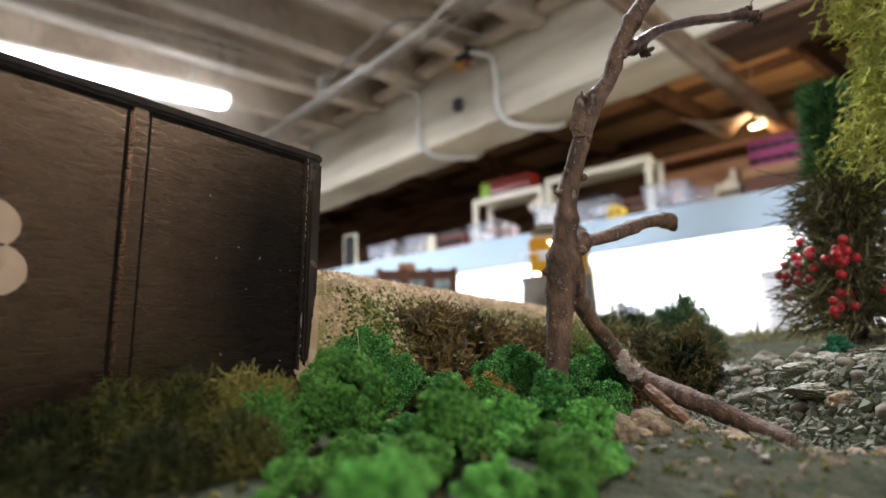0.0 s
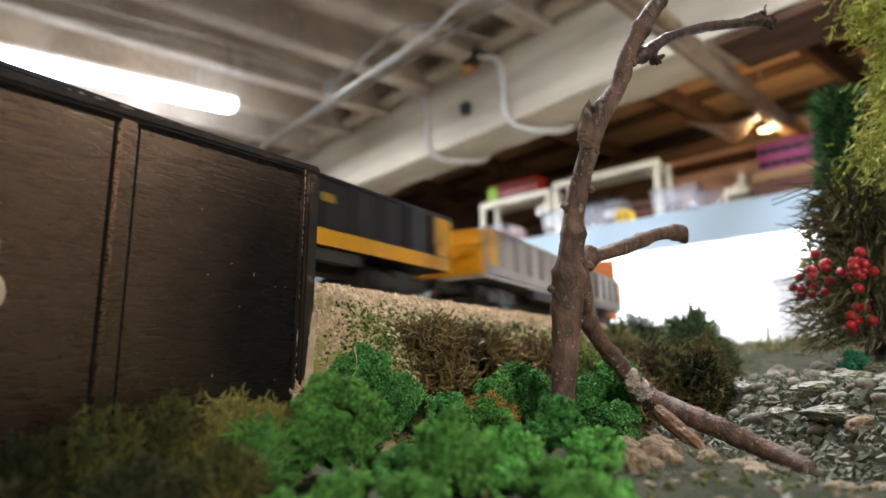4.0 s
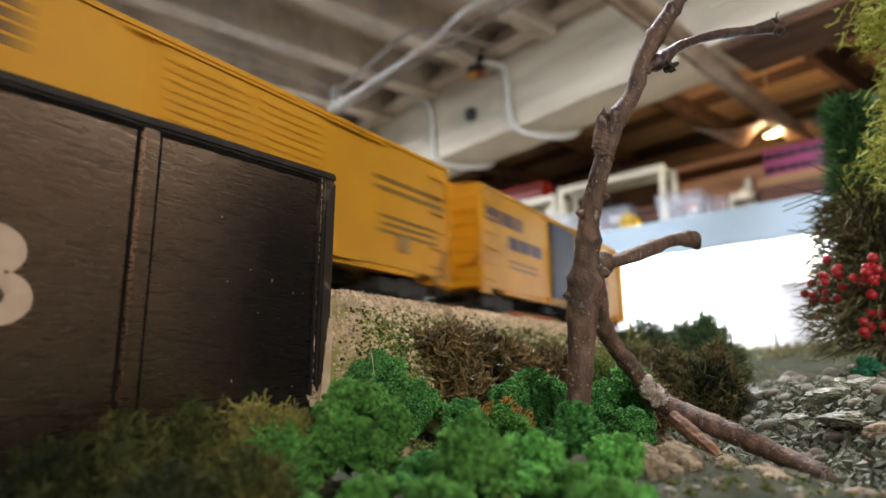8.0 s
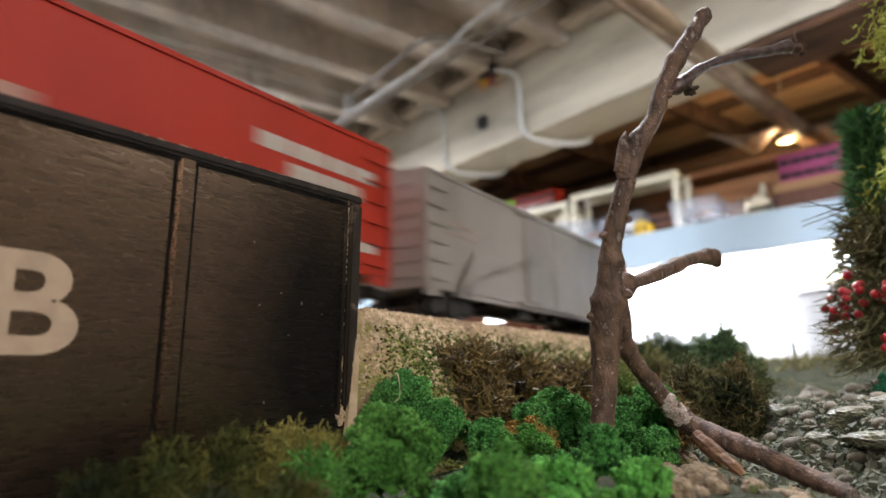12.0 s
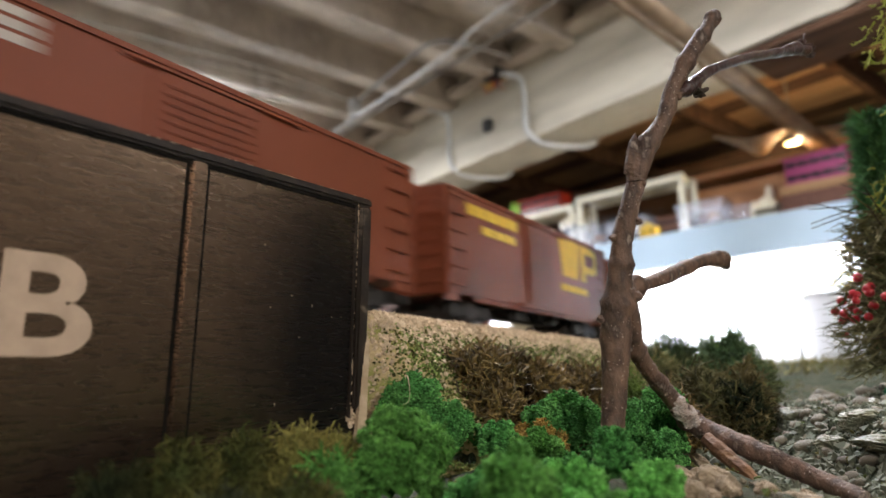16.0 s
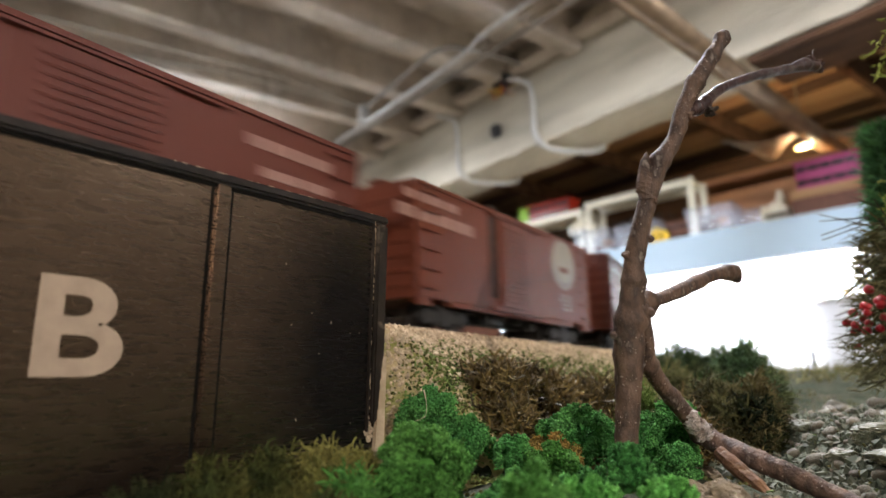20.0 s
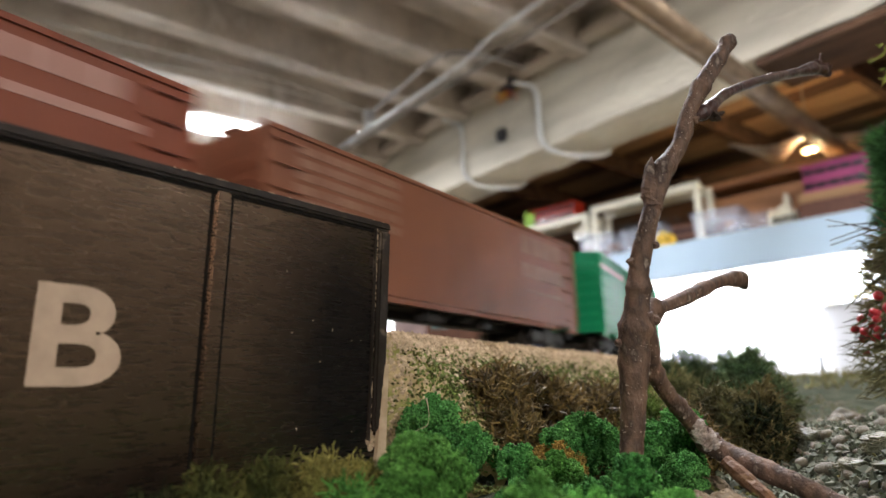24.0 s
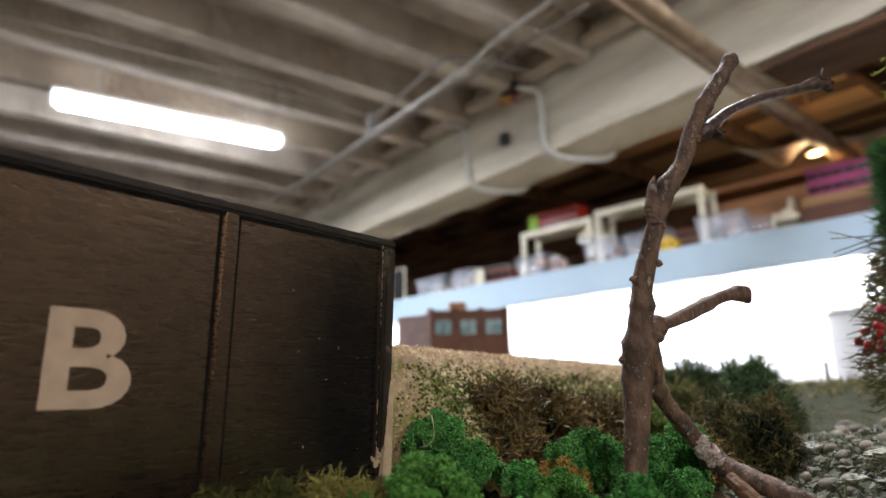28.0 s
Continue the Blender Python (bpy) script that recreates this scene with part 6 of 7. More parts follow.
def far_models():
    """Card buildings and a tank on the far part of the layout."""
    b = thing("brick_building", pose(-0.018, 0.89, 1.162, 0, 0, 3), "brown brick model building with teal windows", "model building")
    W, H = 0.108, 0.118
    part("wall", boxes((-0.054, 0.054, 0, 0.05, 0, H)), BRICK, b)
    for x in (-0.053, -0.018, 0.018, 0.053):
        part("pilaster", boxes((x - 0.004, x + 0.004, -0.004, -0.0002, 0, H + 0.007), bevel=0.0006), BRICK, b)
    for x in (-0.0355, 0, 0.0355):
        for z in (0.088,):
            w = part("window", boxes((x - 0.011, x + 0.011, -0.0018, -0.0002, z, z + 0.020), bevel=0.0004), TEAL_GLASS, b, "teal printed window")
            part("glazing_bar", boxes((x - 0.0005, x + 0.0005, -0.0026, -0.002, z, z + 0.020)), BRICK, w)
    part("parapet", boxes((-0.055, 0.055, -0.002, 0.05, H, H + 0.004)), BRICK, b)
    c = thing("pink_building", pose(-0.075, 0.885, 1.162, 0, 0, 62), "pinkish model building with tall window bays", "model building")
    part("wall", boxes((-0.002, 0.16, 0, 0.05, 0, H - 0.002)), BRICK_PINK, c)
    for k in range(6):
        x = 0.0 + k * 0.03
        part("pilaster", boxes((x - 0.004, x + 0.004, -0.004, -0.0002, 0, H + 0.004), bevel=0.0006), BRICK_PINK, c)
        part("window", boxes((x + 0.007, x + 0.023, -0.0018, -0.0002, 0.012, 0.108)), PALE_GLASS, c, "pale blue printed window")
    blk = part("wooden_block", boxes((-0.013, 0.013, -0.013, 0.013, 0, 0.142), bevel=0.001), PLANK_WOOD)
    blk.matrix_world = pose(-0.035, 0.96, 1.162)
    tagged(blk, "upright bare wooden block behind the brick building", "wood block")
    t = thing("storage_tank", pose(0.497, 0.80, 1.166), "white model oil tank with a yellow railing", "model tank")
    part("shell", rods(((0, 0, 0), (0, 0, 0.090), 0.064), n=48), TANK_WHITE, t, smooth=False)
    part("top_rim", rods(((0, 0, 0.0901), (0, 0, 0.092), 0.0655), n=48), TANK_WHITE, t)
    for k in range(20):
        a = k / 20 * 6.283
        part("railing_post", rods(((0.062 * math.cos(a), 0.062 * math.sin(a), 0.092), (0.062 * math.cos(a), 0.062 * math.sin(a), 0.110), 0.0012), n=5), RAILING_YELLOW, t)
    for z in (0.101, 0.110):
        part("railing", hose([(0.062 * math.cos(k / 12 * 6.283), 0.062 * math.sin(k / 12 * 6.283), z, 0.0013) for k in range(13)], 5, 3), RAILING_YELLOW, t)
    p = part("fence_post", boxes((-0.0016, 0.0016, -0.0016, 0.0016, 0, 0.030)), PLASTIC_BLACK)
    p.matrix_world = pose(0.385, 0.74, ground(0.385, 0.74))
    tagged(p, "small dark post beside the tank", "post")


valance()
shelf_goods()
far_models()


# ---------------------------------------------------------------- the train
MM = 0.001


def mm(*rows, bevel=0.0):
    return boxes(*[[v * MM for v in r] for r in rows], bevel=bevel * MM)


WHEEL_MESH = {}


def truck(parent, x, axles=2, base=21.0, material=None, dia=10.5):
    """A truck under a car at x millimetres: two side frames, a bolster and wheels."""
    mt = material or UNDER
    key = (axles, base, mt.name, dia)
    r = dia / 2
    holder = None
    if key not in WHEEL_MESH:
        a = mm((-base / 2 - 4, base / 2 + 4, 11.3, 13.2, 4.2, 7.4), (-5, 5, 11.2, 13.6, 2.6, 9.4), (-base / 2 - 3, -base / 2 + 3, 11.2, 13.5, 3.2, 8.2), (base / 2 - 3, base / 2 + 3, 11.2, 13.5, 3.2, 8.2), bevel=0.3)
        b = mm((-3.5, 3.5, -11, 11, 5, 10.4))
        w = bmesh.new()
        rod(w, (0, -0.0093, 0), (0, -0.0072, 0), r * MM, n=18)
        rod(w, (0, 0.0072, 0), (0, 0.0093, 0), r * MM, n=18)
        rod(w, (0, -0.0115, 0), (0, 0.0115, 0), 0.0011, n=6)
        f = part("side_frame", a, mt, parent)
        holder = (f, part("bolster", b, UNDER, parent), part("wheelset", w, WHEEL, parent))
        WHEEL_MESH[key] = [o.data for o in holder]
        first = list(holder)
    else:
        first = []
        for nme, me in zip(("side_frame", "bolster", "wheelset"), WHEEL_MESH[key]):
            o = new(nme, me)
            o.parent = parent
            first.append(o)
    f, b, w = first
    f.matrix_basis = pose(x * MM, 0, 0)
    again(f, parent, pose(x * MM, 0, 0, 0, 0, 180))
    b.matrix_basis = pose(x * MM, 0, 0)
    xs = [-base / 2, base / 2] if axles == 2 else [-base / 2, 0, base / 2]
    w.matrix_basis = pose((x + xs[0]) * MM, 0, r * MM)
    for k in xs[1:]:
        again(w, parent, pose((x + k) * MM, 0, r * MM))


def coupler(parent, x, s):
    part("coupler", mm((min(x, x + s * 9), max(x, x + s * 9), -1.5, 1.5, 7.5, 10.5), (min(x + s * 7, x + s * 11.5), max(x + s * 7, x + s * 11.5), -2.6, 2.6, 7, 11), bevel=0.4), UNDER, parent)


def decals(parent, rows, w, both=False):
    """Flat lettering and marks on the side, a mesh for each: x0, x1, z0, z1, material, name."""
    for r in rows:
        x0, x1, z0, z1, mt = r[:5]
        part(r[5] if len(r) > 5 else "lettering", mm((x0, x1, w + 0.01, w + 0.14, z0, z1)), mt, parent)


def disc(parent, x, z, r, w, mt, name="emblem", ring=0.0):
    bm = bmesh.new()
    n = 28
    a = [bm.verts.new((MM * (x + r * math.cos(k / n * 6.2832)), MM * (w + 0.16), MM * (z + r * math.sin(k / n * 6.2832)))) for k in range(n)]
    if ring:
        b = [bm.verts.new((MM * (x + (r - ring) * math.cos(k / n * 6.2832)), MM * (w + 0.16), MM * (z + (r - ring) * math.sin(k / n * 6.2832)))) for k in range(n)]
        for k in range(n):
            bm.faces.new((a[k], b[k], b[(k + 1) % n], a[(k + 1) % n]))
    else:
        bm.faces.new(a[::-1])
    r = bmesh.ops.extrude_face_region(bm, geom=bm.faces[:])
    for v in [g for g in r["geom"] if isinstance(g, bmesh.types.BMVert)]:
        v.co.y -= 0.00014
    part(name, bm, mt, parent)


def words(parent, x, z, widths, h, w, mt, gap=0.9, seed=1):
    """A line of lettering as a row of plain bars."""
    bm = bmesh.new()
    for wd in widths:
        box(bm, x * MM, (x + wd) * MM, (w + 0.01) * MM, (w + 0.14) * MM, z * MM, (z + h) * MM)
        x += wd + gap
    part("lettering", bm, mt, parent)


def panel_lines(parent, xs, z0, z1, w, mt, name="side_rib", wide=0.9, proud=0.3):
    me = None
    for x in xs:
        if me is None:
            me = part(name, mm((-wide / 2, wide / 2, w - 0.05, w + proud, z0, z1)), mt, parent)
            me.matrix_basis = pose(x * MM, 0, 0)
        else:
            again(me, parent, pose(x * MM, 0, 0))


def box_car(label, length, paint, door=(-14, 14), doors=1, door_mat=None, roof=None, top=53.0, ribs=(), lines=(), corr=None, sheathed=False, group="train cars"):
    """A closed car, x forward, y to its left, z up from the rails, in millimetres."""
    c = thing("box_car", pose(0, 0, 0), label, "model railway car", group)
    L, W, S = length / 2 - 5.0, 17.5, 10.6
    top -= 2.6
    part("body", mm((-L, L, -W, W, S, top), bevel=0.35), paint, c)
    rf = roof or paint
    bm = bmesh.new()
    v = [[bm.verts.new((x * MM, y * MM, z * MM)) for y, z in ((-W - 0.6, top - 0.6), (-W - 0.6, top + 0.7), (0, top + 2.4), (W + 0.6, top + 0.7), (W + 0.6, top - 0.6))] for x in (-L - 0.4, L + 0.4)]
    for j in range(5):
        bm.faces.new((v[0][j], v[0][(j + 1) % 5], v[1][(j + 1) % 5], v[1][j]))
    bm.faces.new(v[0][::-1])
    bm.faces.new(v[1])
    part("roof", bm, rf, c)
    k = int(length / 12)
    seam = part("roof_seam", mm((-0.4, 0.4, -W * 0.45, W * 0.45, top + 1.2, top + 2.75), bevel=0.2), rf, c)
    seam.matrix_basis = pose(-L * 0.9 * MM, 0, 0)
    for j in range(1, k):
        again(seam, c, pose((-L * 0.9 + j * 1.8 * L / (k - 1 if k > 1 else 1)) * MM, 0, 0))
    part("running_board", mm((-L - 1, L + 1, -2.6, 2.6, top + 3.0, top + 3.6)), rf, c)
    for k in (-1, 1):
        part("side_sill", mm((-L + 18, L - 18, k * (W - 1.4) - 1.0, k * (W - 1.4) + 1.0, S - (1.6 if k > 0 else 0.8), S - 0.05)), paint, c)
    part("underframe", mm((-L + 34, L - 34, -2.6, 2.6, 7.0, S - 0.05), (-L * 0.45, L * 0.45, -10, 10, 9.4, S - 0.1), bevel=0.3), UNDER, c)
    part("brake_gear", mm((8, 18, 9, 13, 5.6, S - 0.1), (-22, -17, 8, 12, 6, S - 0.1), (-10, -3, 9, 12, 7.2, S - 0.1), bevel=0.4), UNDER, c)
    for s in (-1, 1):
        for k in (-1, 1):
            part("corner_step", mm((s * L - 0.8 - (s + 1) * 3.6, s * L + 8.0 - (s + 1) * 3.6, k * (W - 0.5) - 0.4, k * (W - 0.5) + 0.4, S - 2.6, S - 0.05), bevel=0.2), paint, c)
    for s in (-1, 1):
        for j in range(7):
            z = S + 4 + j * (top - S - 6) / 6.5
            again_end = part("end_corrugation", mm((s * L - 0.9, s * L + 0.9, -W + 2, W - 2, z - 1.2, z + 1.2), bevel=0.8), paint, c) if (s, j) == (-1, 0) else None
            if again_end is not None:
                end0, z0 = again_end, z
            else:
                again(end0, c, pose((s + 1) * L * MM, 0, (z - z0) * MM))
        coupler(c, s * L, s)
        truck(c, s * (L - 20))
        for k in (-1, 1):
            part("corner_post", mm((s * L - 0.9, s * L + 0.55, k * (W - 0.4) - 0.8, k * (W - 0.4) + 0.8, S - 1, top), bevel=0.2), paint, c)
    rung = None
    for s in (-1, 1):
        for j in range(6):
            z = S + 3 + j * 6.4
            if rung is None:
                rung = part("ladder_rung", mm((-4, 4, W + 0.75, W + 1.25, -0.28, 0.28), (-4, -3.5, W - 0.05, W + 0.8, -0.28, 0.28), (3.5, 4, W - 0.05, W + 0.8, -0.28, 0.28)), paint, c)
                rung.matrix_basis = pose((s * L - s * 6.0) * MM, 0, z * MM)
            else:
                again(rung, c, pose((s * L - s * 6.0) * MM, 0, z * MM))
    if door:
        dm = door_mat or paint
        w = (door[1] - door[0]) / doors
        for d in range(doors):
            a = door[0] + d * w
            dr = part("door", mm((a + 0.4, a + w - 0.4, W + 0.05, W + 1.0, S + 1.5, top - 2.2), bevel=0.25), dm, c)
            for j in range(15):
                z = S + 4 + j * (top - S - 8) / 14.5
                o = part("door_rib", mm((a + 2.7, a + w - 2.7, W + 1.0, W + 1.5, z - 0.6, z + 0.6), bevel=0.35), dm, dr)
        part("door_track", mm((door[0] - (door[1] - door[0]) * 0.5, door[1] + 6, W + 0.05, W + 1.4, top - 2.1, top - 1.4)), paint, c)
        part("door_track", mm((door[0] - 12, door[1] + 6, W + 0.05, W + 1.5, S - 0.4, S + 1.0)), paint, c)
    panel_lines(c, ribs, S + 0.5, top - 1, W, paint)
    if corr:
        a, b, n = corr
        me = None
        for j in range(n):
            z = S + 5 + j * (top - S - 9) / n
            if me is None:
                me = part("side_corrugation", mm((a, b, W + 0.02, W + 0.7, -0.65, 0.65), bevel=0.35), paint, c)
                me.matrix_basis = pose(0, 0, z * MM)
            else:
                again(me, c, pose(0, 0, z * MM))
    return c, W


def gondola(label, length, load=None, sides=None, stripe=True):
    c = thing("gondola_car", pose(0, 0, 0), label, "model railway car", "train cars")
    L, W, S, T = length / 2, 17.5, 11.8, 30.8
    p = sides or PAINT["coal_black"]
    y = PAINT["bright_yellow"]
    part("floor", mm((-L, L, -W + 0.1, W - 0.1, S, S + 1.5)), p, c)
    for s in (-1, 1):
        part("side", mm((-L, L, s * W - 0.8, s * W + 0.8, S + 1.6, T), bevel=0.2), p, c)
        part("top_chord", mm((-L - 0.3, L + 0.3, s * W - 1.2, s * W + 1.2, T + 0.02, T + 1.4), bevel=0.3), p, c)
        part("end", mm((s * L - 0.9, s * L + 0.9, -W + 0.9, W - 0.9, S + 1.6, T), bevel=0.2), y, c, "yellow end")
        for j in range(4):
            z = S + 4 + j * 4.8
            part("end_corrugation", mm((s * L - 1.7, s * L + 1.7, -W + 2, W - 2, z - 1, z + 1), bevel=0.6), y, c)
        coupler(c, s * L, s)
        truck(c, s * (L - 22))
        x0, x1 = sorted((s * L, s * L - s * 9))
        part("yellow_panel", mm((x0, x1, W + 0.82, W + 1.1, S + 5.1, T - 0.1)), y, c, "yellow end panel")
    panel_lines(c, [(-L + 12 + j * (2 * L - 24) / 12) for j in range(13)], S + 5.2, T - 0.2, W + 0.8, p, "side_rib", 1.6, 1.2)
    if stripe:
        part("sill_stripe", mm((-L, L, W + 0.82, W + 1.15, S - 0.2, S + 4.6)), y, c, "yellow stripe along the sill")
    part("underframe", mm((-L + 4, L - 4, -4, 4, 7, S - 0.05), (-L * 0.5, L * 0.5, W - 4, W - 1, S - 4, S - 0.05), (-L * 0.5, L * 0.5, -W + 1, -W + 4, S - 4, S - 0.05)), UNDER, c)
    if load:
        part("load", mm((-L + 3, L - 3, -W + 2, W - 2, S + 1.6, T + 1.0), bevel=1.2), load, c, "flat load")
    return c, W + 0.8


def lined(c, w, x0, x1, z0, n, step, mt, h=1.3, seed=0):
    """Lines of small lettering as bars."""
    rng = random.Random(seed)
    for k in range(n):
        x, ws = x0, []
        while x < x1 - 2:
            d = min(rng.uniform(2.0, 7.0), x1 - x)
            ws.append(d)
            x += d + 0.9
        words(c, x0, z0 - k * step, ws, h, w, mt)


def road_switcher():
    """The lead diesel: yellow hood, grey roof and frame, flag panel."""
    Y, G = PAINT["armour_yellow"], PAINT["harbour_grey"]
    c = thing("diesel_locomotive", pose(0, 0, 0), "yellow and grey model diesel locomotive with lit headlights", "model locomotive")
    L, W = 128.0, 17.5
    part("frame", mm((-L, L, -W, W, 14.2, 17.6), bevel=0.4), G, c, "grey deck frame")
    part("walkway_edge", mm((-L, L, W + 0.02, W + 0.5, 15.0, 17.9), (-L, L, -W - 0.5, -W - 0.02, 15.0, 17.9)), UNDER, c)
    part("fuel_tank", mm((-38, 40, -15, 15, 3.6, 14.1), bevel=2.6), TRUCK_GREY, c, "long grey fuel tank")
    part("hood", mm((-L + 14, 62, -11.2, 11.2, 17.7, 46.0), bevel=0.6), Y, c, "yellow long hood")
    part("hood_roof", mm((-L + 14, 62, -10.6, 10.6, 46.0, 52.0), bevel=1.8), G, c, "grey roof")
    part("red_stripe", mm((-L + 14, 62, 11.21, 11.45, 45.2, 46.4), (-L + 14, 62, -11.45, -11.21, 45.2, 46.4)), INK_RED, c)
    part("radiator", mm((-L + 10, -L + 80, -16.2, 16.2, 41.2, 45.6), bevel=1.2), Y, c, "overhanging yellow radiator")
    part("radiator_roof", mm((-L + 9, -L + 81, -16.6, 16.6, 45.65, 51.2), bevel=2.0), G, c, "overhanging grey radiator roof")
    part("radiator_stripe", mm((-L + 9, -L + 81, 16.62, 16.85, 45.4, 46.6)), INK_RED, c)
    part("cab", mm((62.2, 92, -16.6, 16.6, 17.7, 45.8), bevel=1.0), Y, c, "yellow cab")
    part("cab_roof", mm((61, 95, -16.0, 16.0, 45.85, 53.4), bevel=3.2), G, c, "grey cab roof")
    part("nose", mm((92.2, 116, -14.5, 14.5, 17.7, 41.0), bevel=2.6), Y, c, "yellow nose")
    for y in (-9, 3):
        part("windscreen", mm((92.0, 93.0, y, y + 7, 41.2, 45.0), bevel=0.4), WINDOW_DARK, c)
    part("visor", mm((92.3, 94.4, -13, 13, 45.1, 46.4)), FIXTURE_WHITE, c)
    for x in (70, 81):
        part("cab_window", mm((x, x + 5, 16.55, 16.9, 39.5, 43.5), bevel=0.3), WINDOW_DARK, c)
    part("headlight", mm((116.0, 116.8, -3.2, -0.4, 36.0, 38.6), (116.0, 116.8, 0.4, 3.2, 36.0, 38.6), bevel=0.3), HEADLIGHT, c, "lit headlight pair")
    for y in (-10.5, 8.0):
        part("ditch_light", mm((L - 0.4, L + 0.5, y, y + 2.5, 18.2, 20.2), bevel=0.3), HEADLIGHT, c, "lit ditch light")
    part("nose_emblem", mm((116.02, 116.3, -9, 9, 27.5, 33.5)), FIXTURE_WHITE, c, "white and blue winged emblem")
    part("nose_badge", mm((116.31, 116.5, -2.6, 2.6, 26.5, 34)), INK_BLUE, c)
    part("pilot", mm((L - 2, L + 1.2, -W, W, 3.0, 17.5), bevel=1.2), G, c, "grey snow plough pilot")
    part("rear_pilot", mm((-L - 1.2, -L + 2, -W, W, 4.0, 17.5), bevel=1.0), G, c)
    for s in (-1, 1):
        part("step_well", mm((s * L - s * 11 - 4, s * L - s * 11 + 4, W - 2, W + 0.3, 4.5, 14), bevel=0.4), G, c)
        coupler(c, s * L, s)
        truck(c, s * (L - 41), 3, 42.0, TRUCK_GREY, 12.0)
        part("truck_sides", mm((s * (L - 41) - 30, s * (L - 41) + 30, 13.3, 14.8, 5.5, 9.5), (s * (L - 41) - 27, s * (L - 41) - 16, 13.0, 15.6, 3.0, 11.5), (s * (L - 41) - 5, s * (L - 41) + 5, 13.0, 15.6, 3.0, 11.5), (s * (L - 41) + 16, s * (L - 41) + 27, 13.0, 15.6, 3.0, 11.5), bevel=0.8), TRUCK_GREY, c)
        part("hand_rail", rods(((s * L * MM, 0.0170, 0.0176), (s * L * MM, 0.0170, 0.0300), 0.0004), ((s * L * MM, -0.0170, 0.0176), (s * L * MM, -0.0170, 0.0300), 0.0004), ((s * L * MM, -0.0170, 0.0300), (s * L * MM, 0.0170, 0.0300), 0.0004), n=5), FIXTURE_WHITE, c)
    bm = bmesh.new()
    for k in range(15):
        x = (-L + 4 + k * 12.5) * MM
        rod(bm, (x, 0.0172, 0.0178), (x, 0.0172, 0.0295), 0.00035, n=5)
    rod(bm, ((-L + 4) * MM, 0.0172, 0.0295), ((-L + 4 + 14 * 12.5) * MM, 0.0172, 0.0295), 0.0004, n=5)
    rod(bm, ((-L + 4) * MM, 0.0172, 0.0240), ((-L + 4 + 14 * 12.5) * MM, 0.0172, 0.0240), 0.00025, n=5)
    part("side_rail", bm, Y, c)
    for k in range(3):
        x = 6 + k * 16
        for j in range(6):
            part("grille", mm((x, x + 12, 10.4, 11.5, 46.7 + j * 0.85, 47.2 + j * 0.85)), FLEX_GREY, c)
    # flag panel on the hood
    fx0, fz0 = -38.0, 22.5
    part("flag_canton", mm((fx0 + 22, fx0 + 38, 11.22, 11.42, fz0 + 9.6, fz0 + 21.0)), INK_BLUE, c, "dark blue flag canton")
    for k in range(9):
        z = fz0 + k * 2.35
        part("flag_stripe", mm((fx0, fx0 + (38 if z < fz0 + 9 else 21.8), 11.22, 11.40, z, z + 2.3)), INK_RED if k % 2 == 0 else INK_TAN, c)
    words(c, 44, 33.5, [3.0, 3.0, 3.0, 3.0], 5.0, 11.2, INK_RED, 0.8)
    part("shield", mm((30, 34, 11.22, 11.4, 29, 35)), INK_BLUE, c)
    part("shield_top", mm((30, 34, 11.42, 11.5, 32.5, 35)), INK_RED, c)
    for x in [-100 + 11 * k for k in range(14)]:
        part("hood_door_seam", mm((x, x + 0.22, 11.205, 11.26, 19, 43)), SEAM, c)
    part("hood_seam", mm((-L + 15, 61, 11.21, 11.30, 30.5, 30.75)), SEAM, c)
    part("hood_seam", mm((-L + 15, 61, 11.21, 11.30, 24.0, 24.25)), SEAM, c)
    part("rear_plate", mm((-L + 2.2, -L + 4, -15, 15, 17.7, 27)), G, c, "grey rear platform plate")
    part("exhaust_fans", mm((-50, -36, -7, 7, 52.0, 54.0), (-30, -16, -7, 7, 52.0, 54.0), (-108, -92, -9, 9, 51.2, 53.5), (-86, -70, -9, 9, 51.2, 53.5), bevel=0.8), G, c)
    part("horn", mm((70, 78, -2, 2, 53.4, 55.4), bevel=0.4), UNDER, c)
    return c


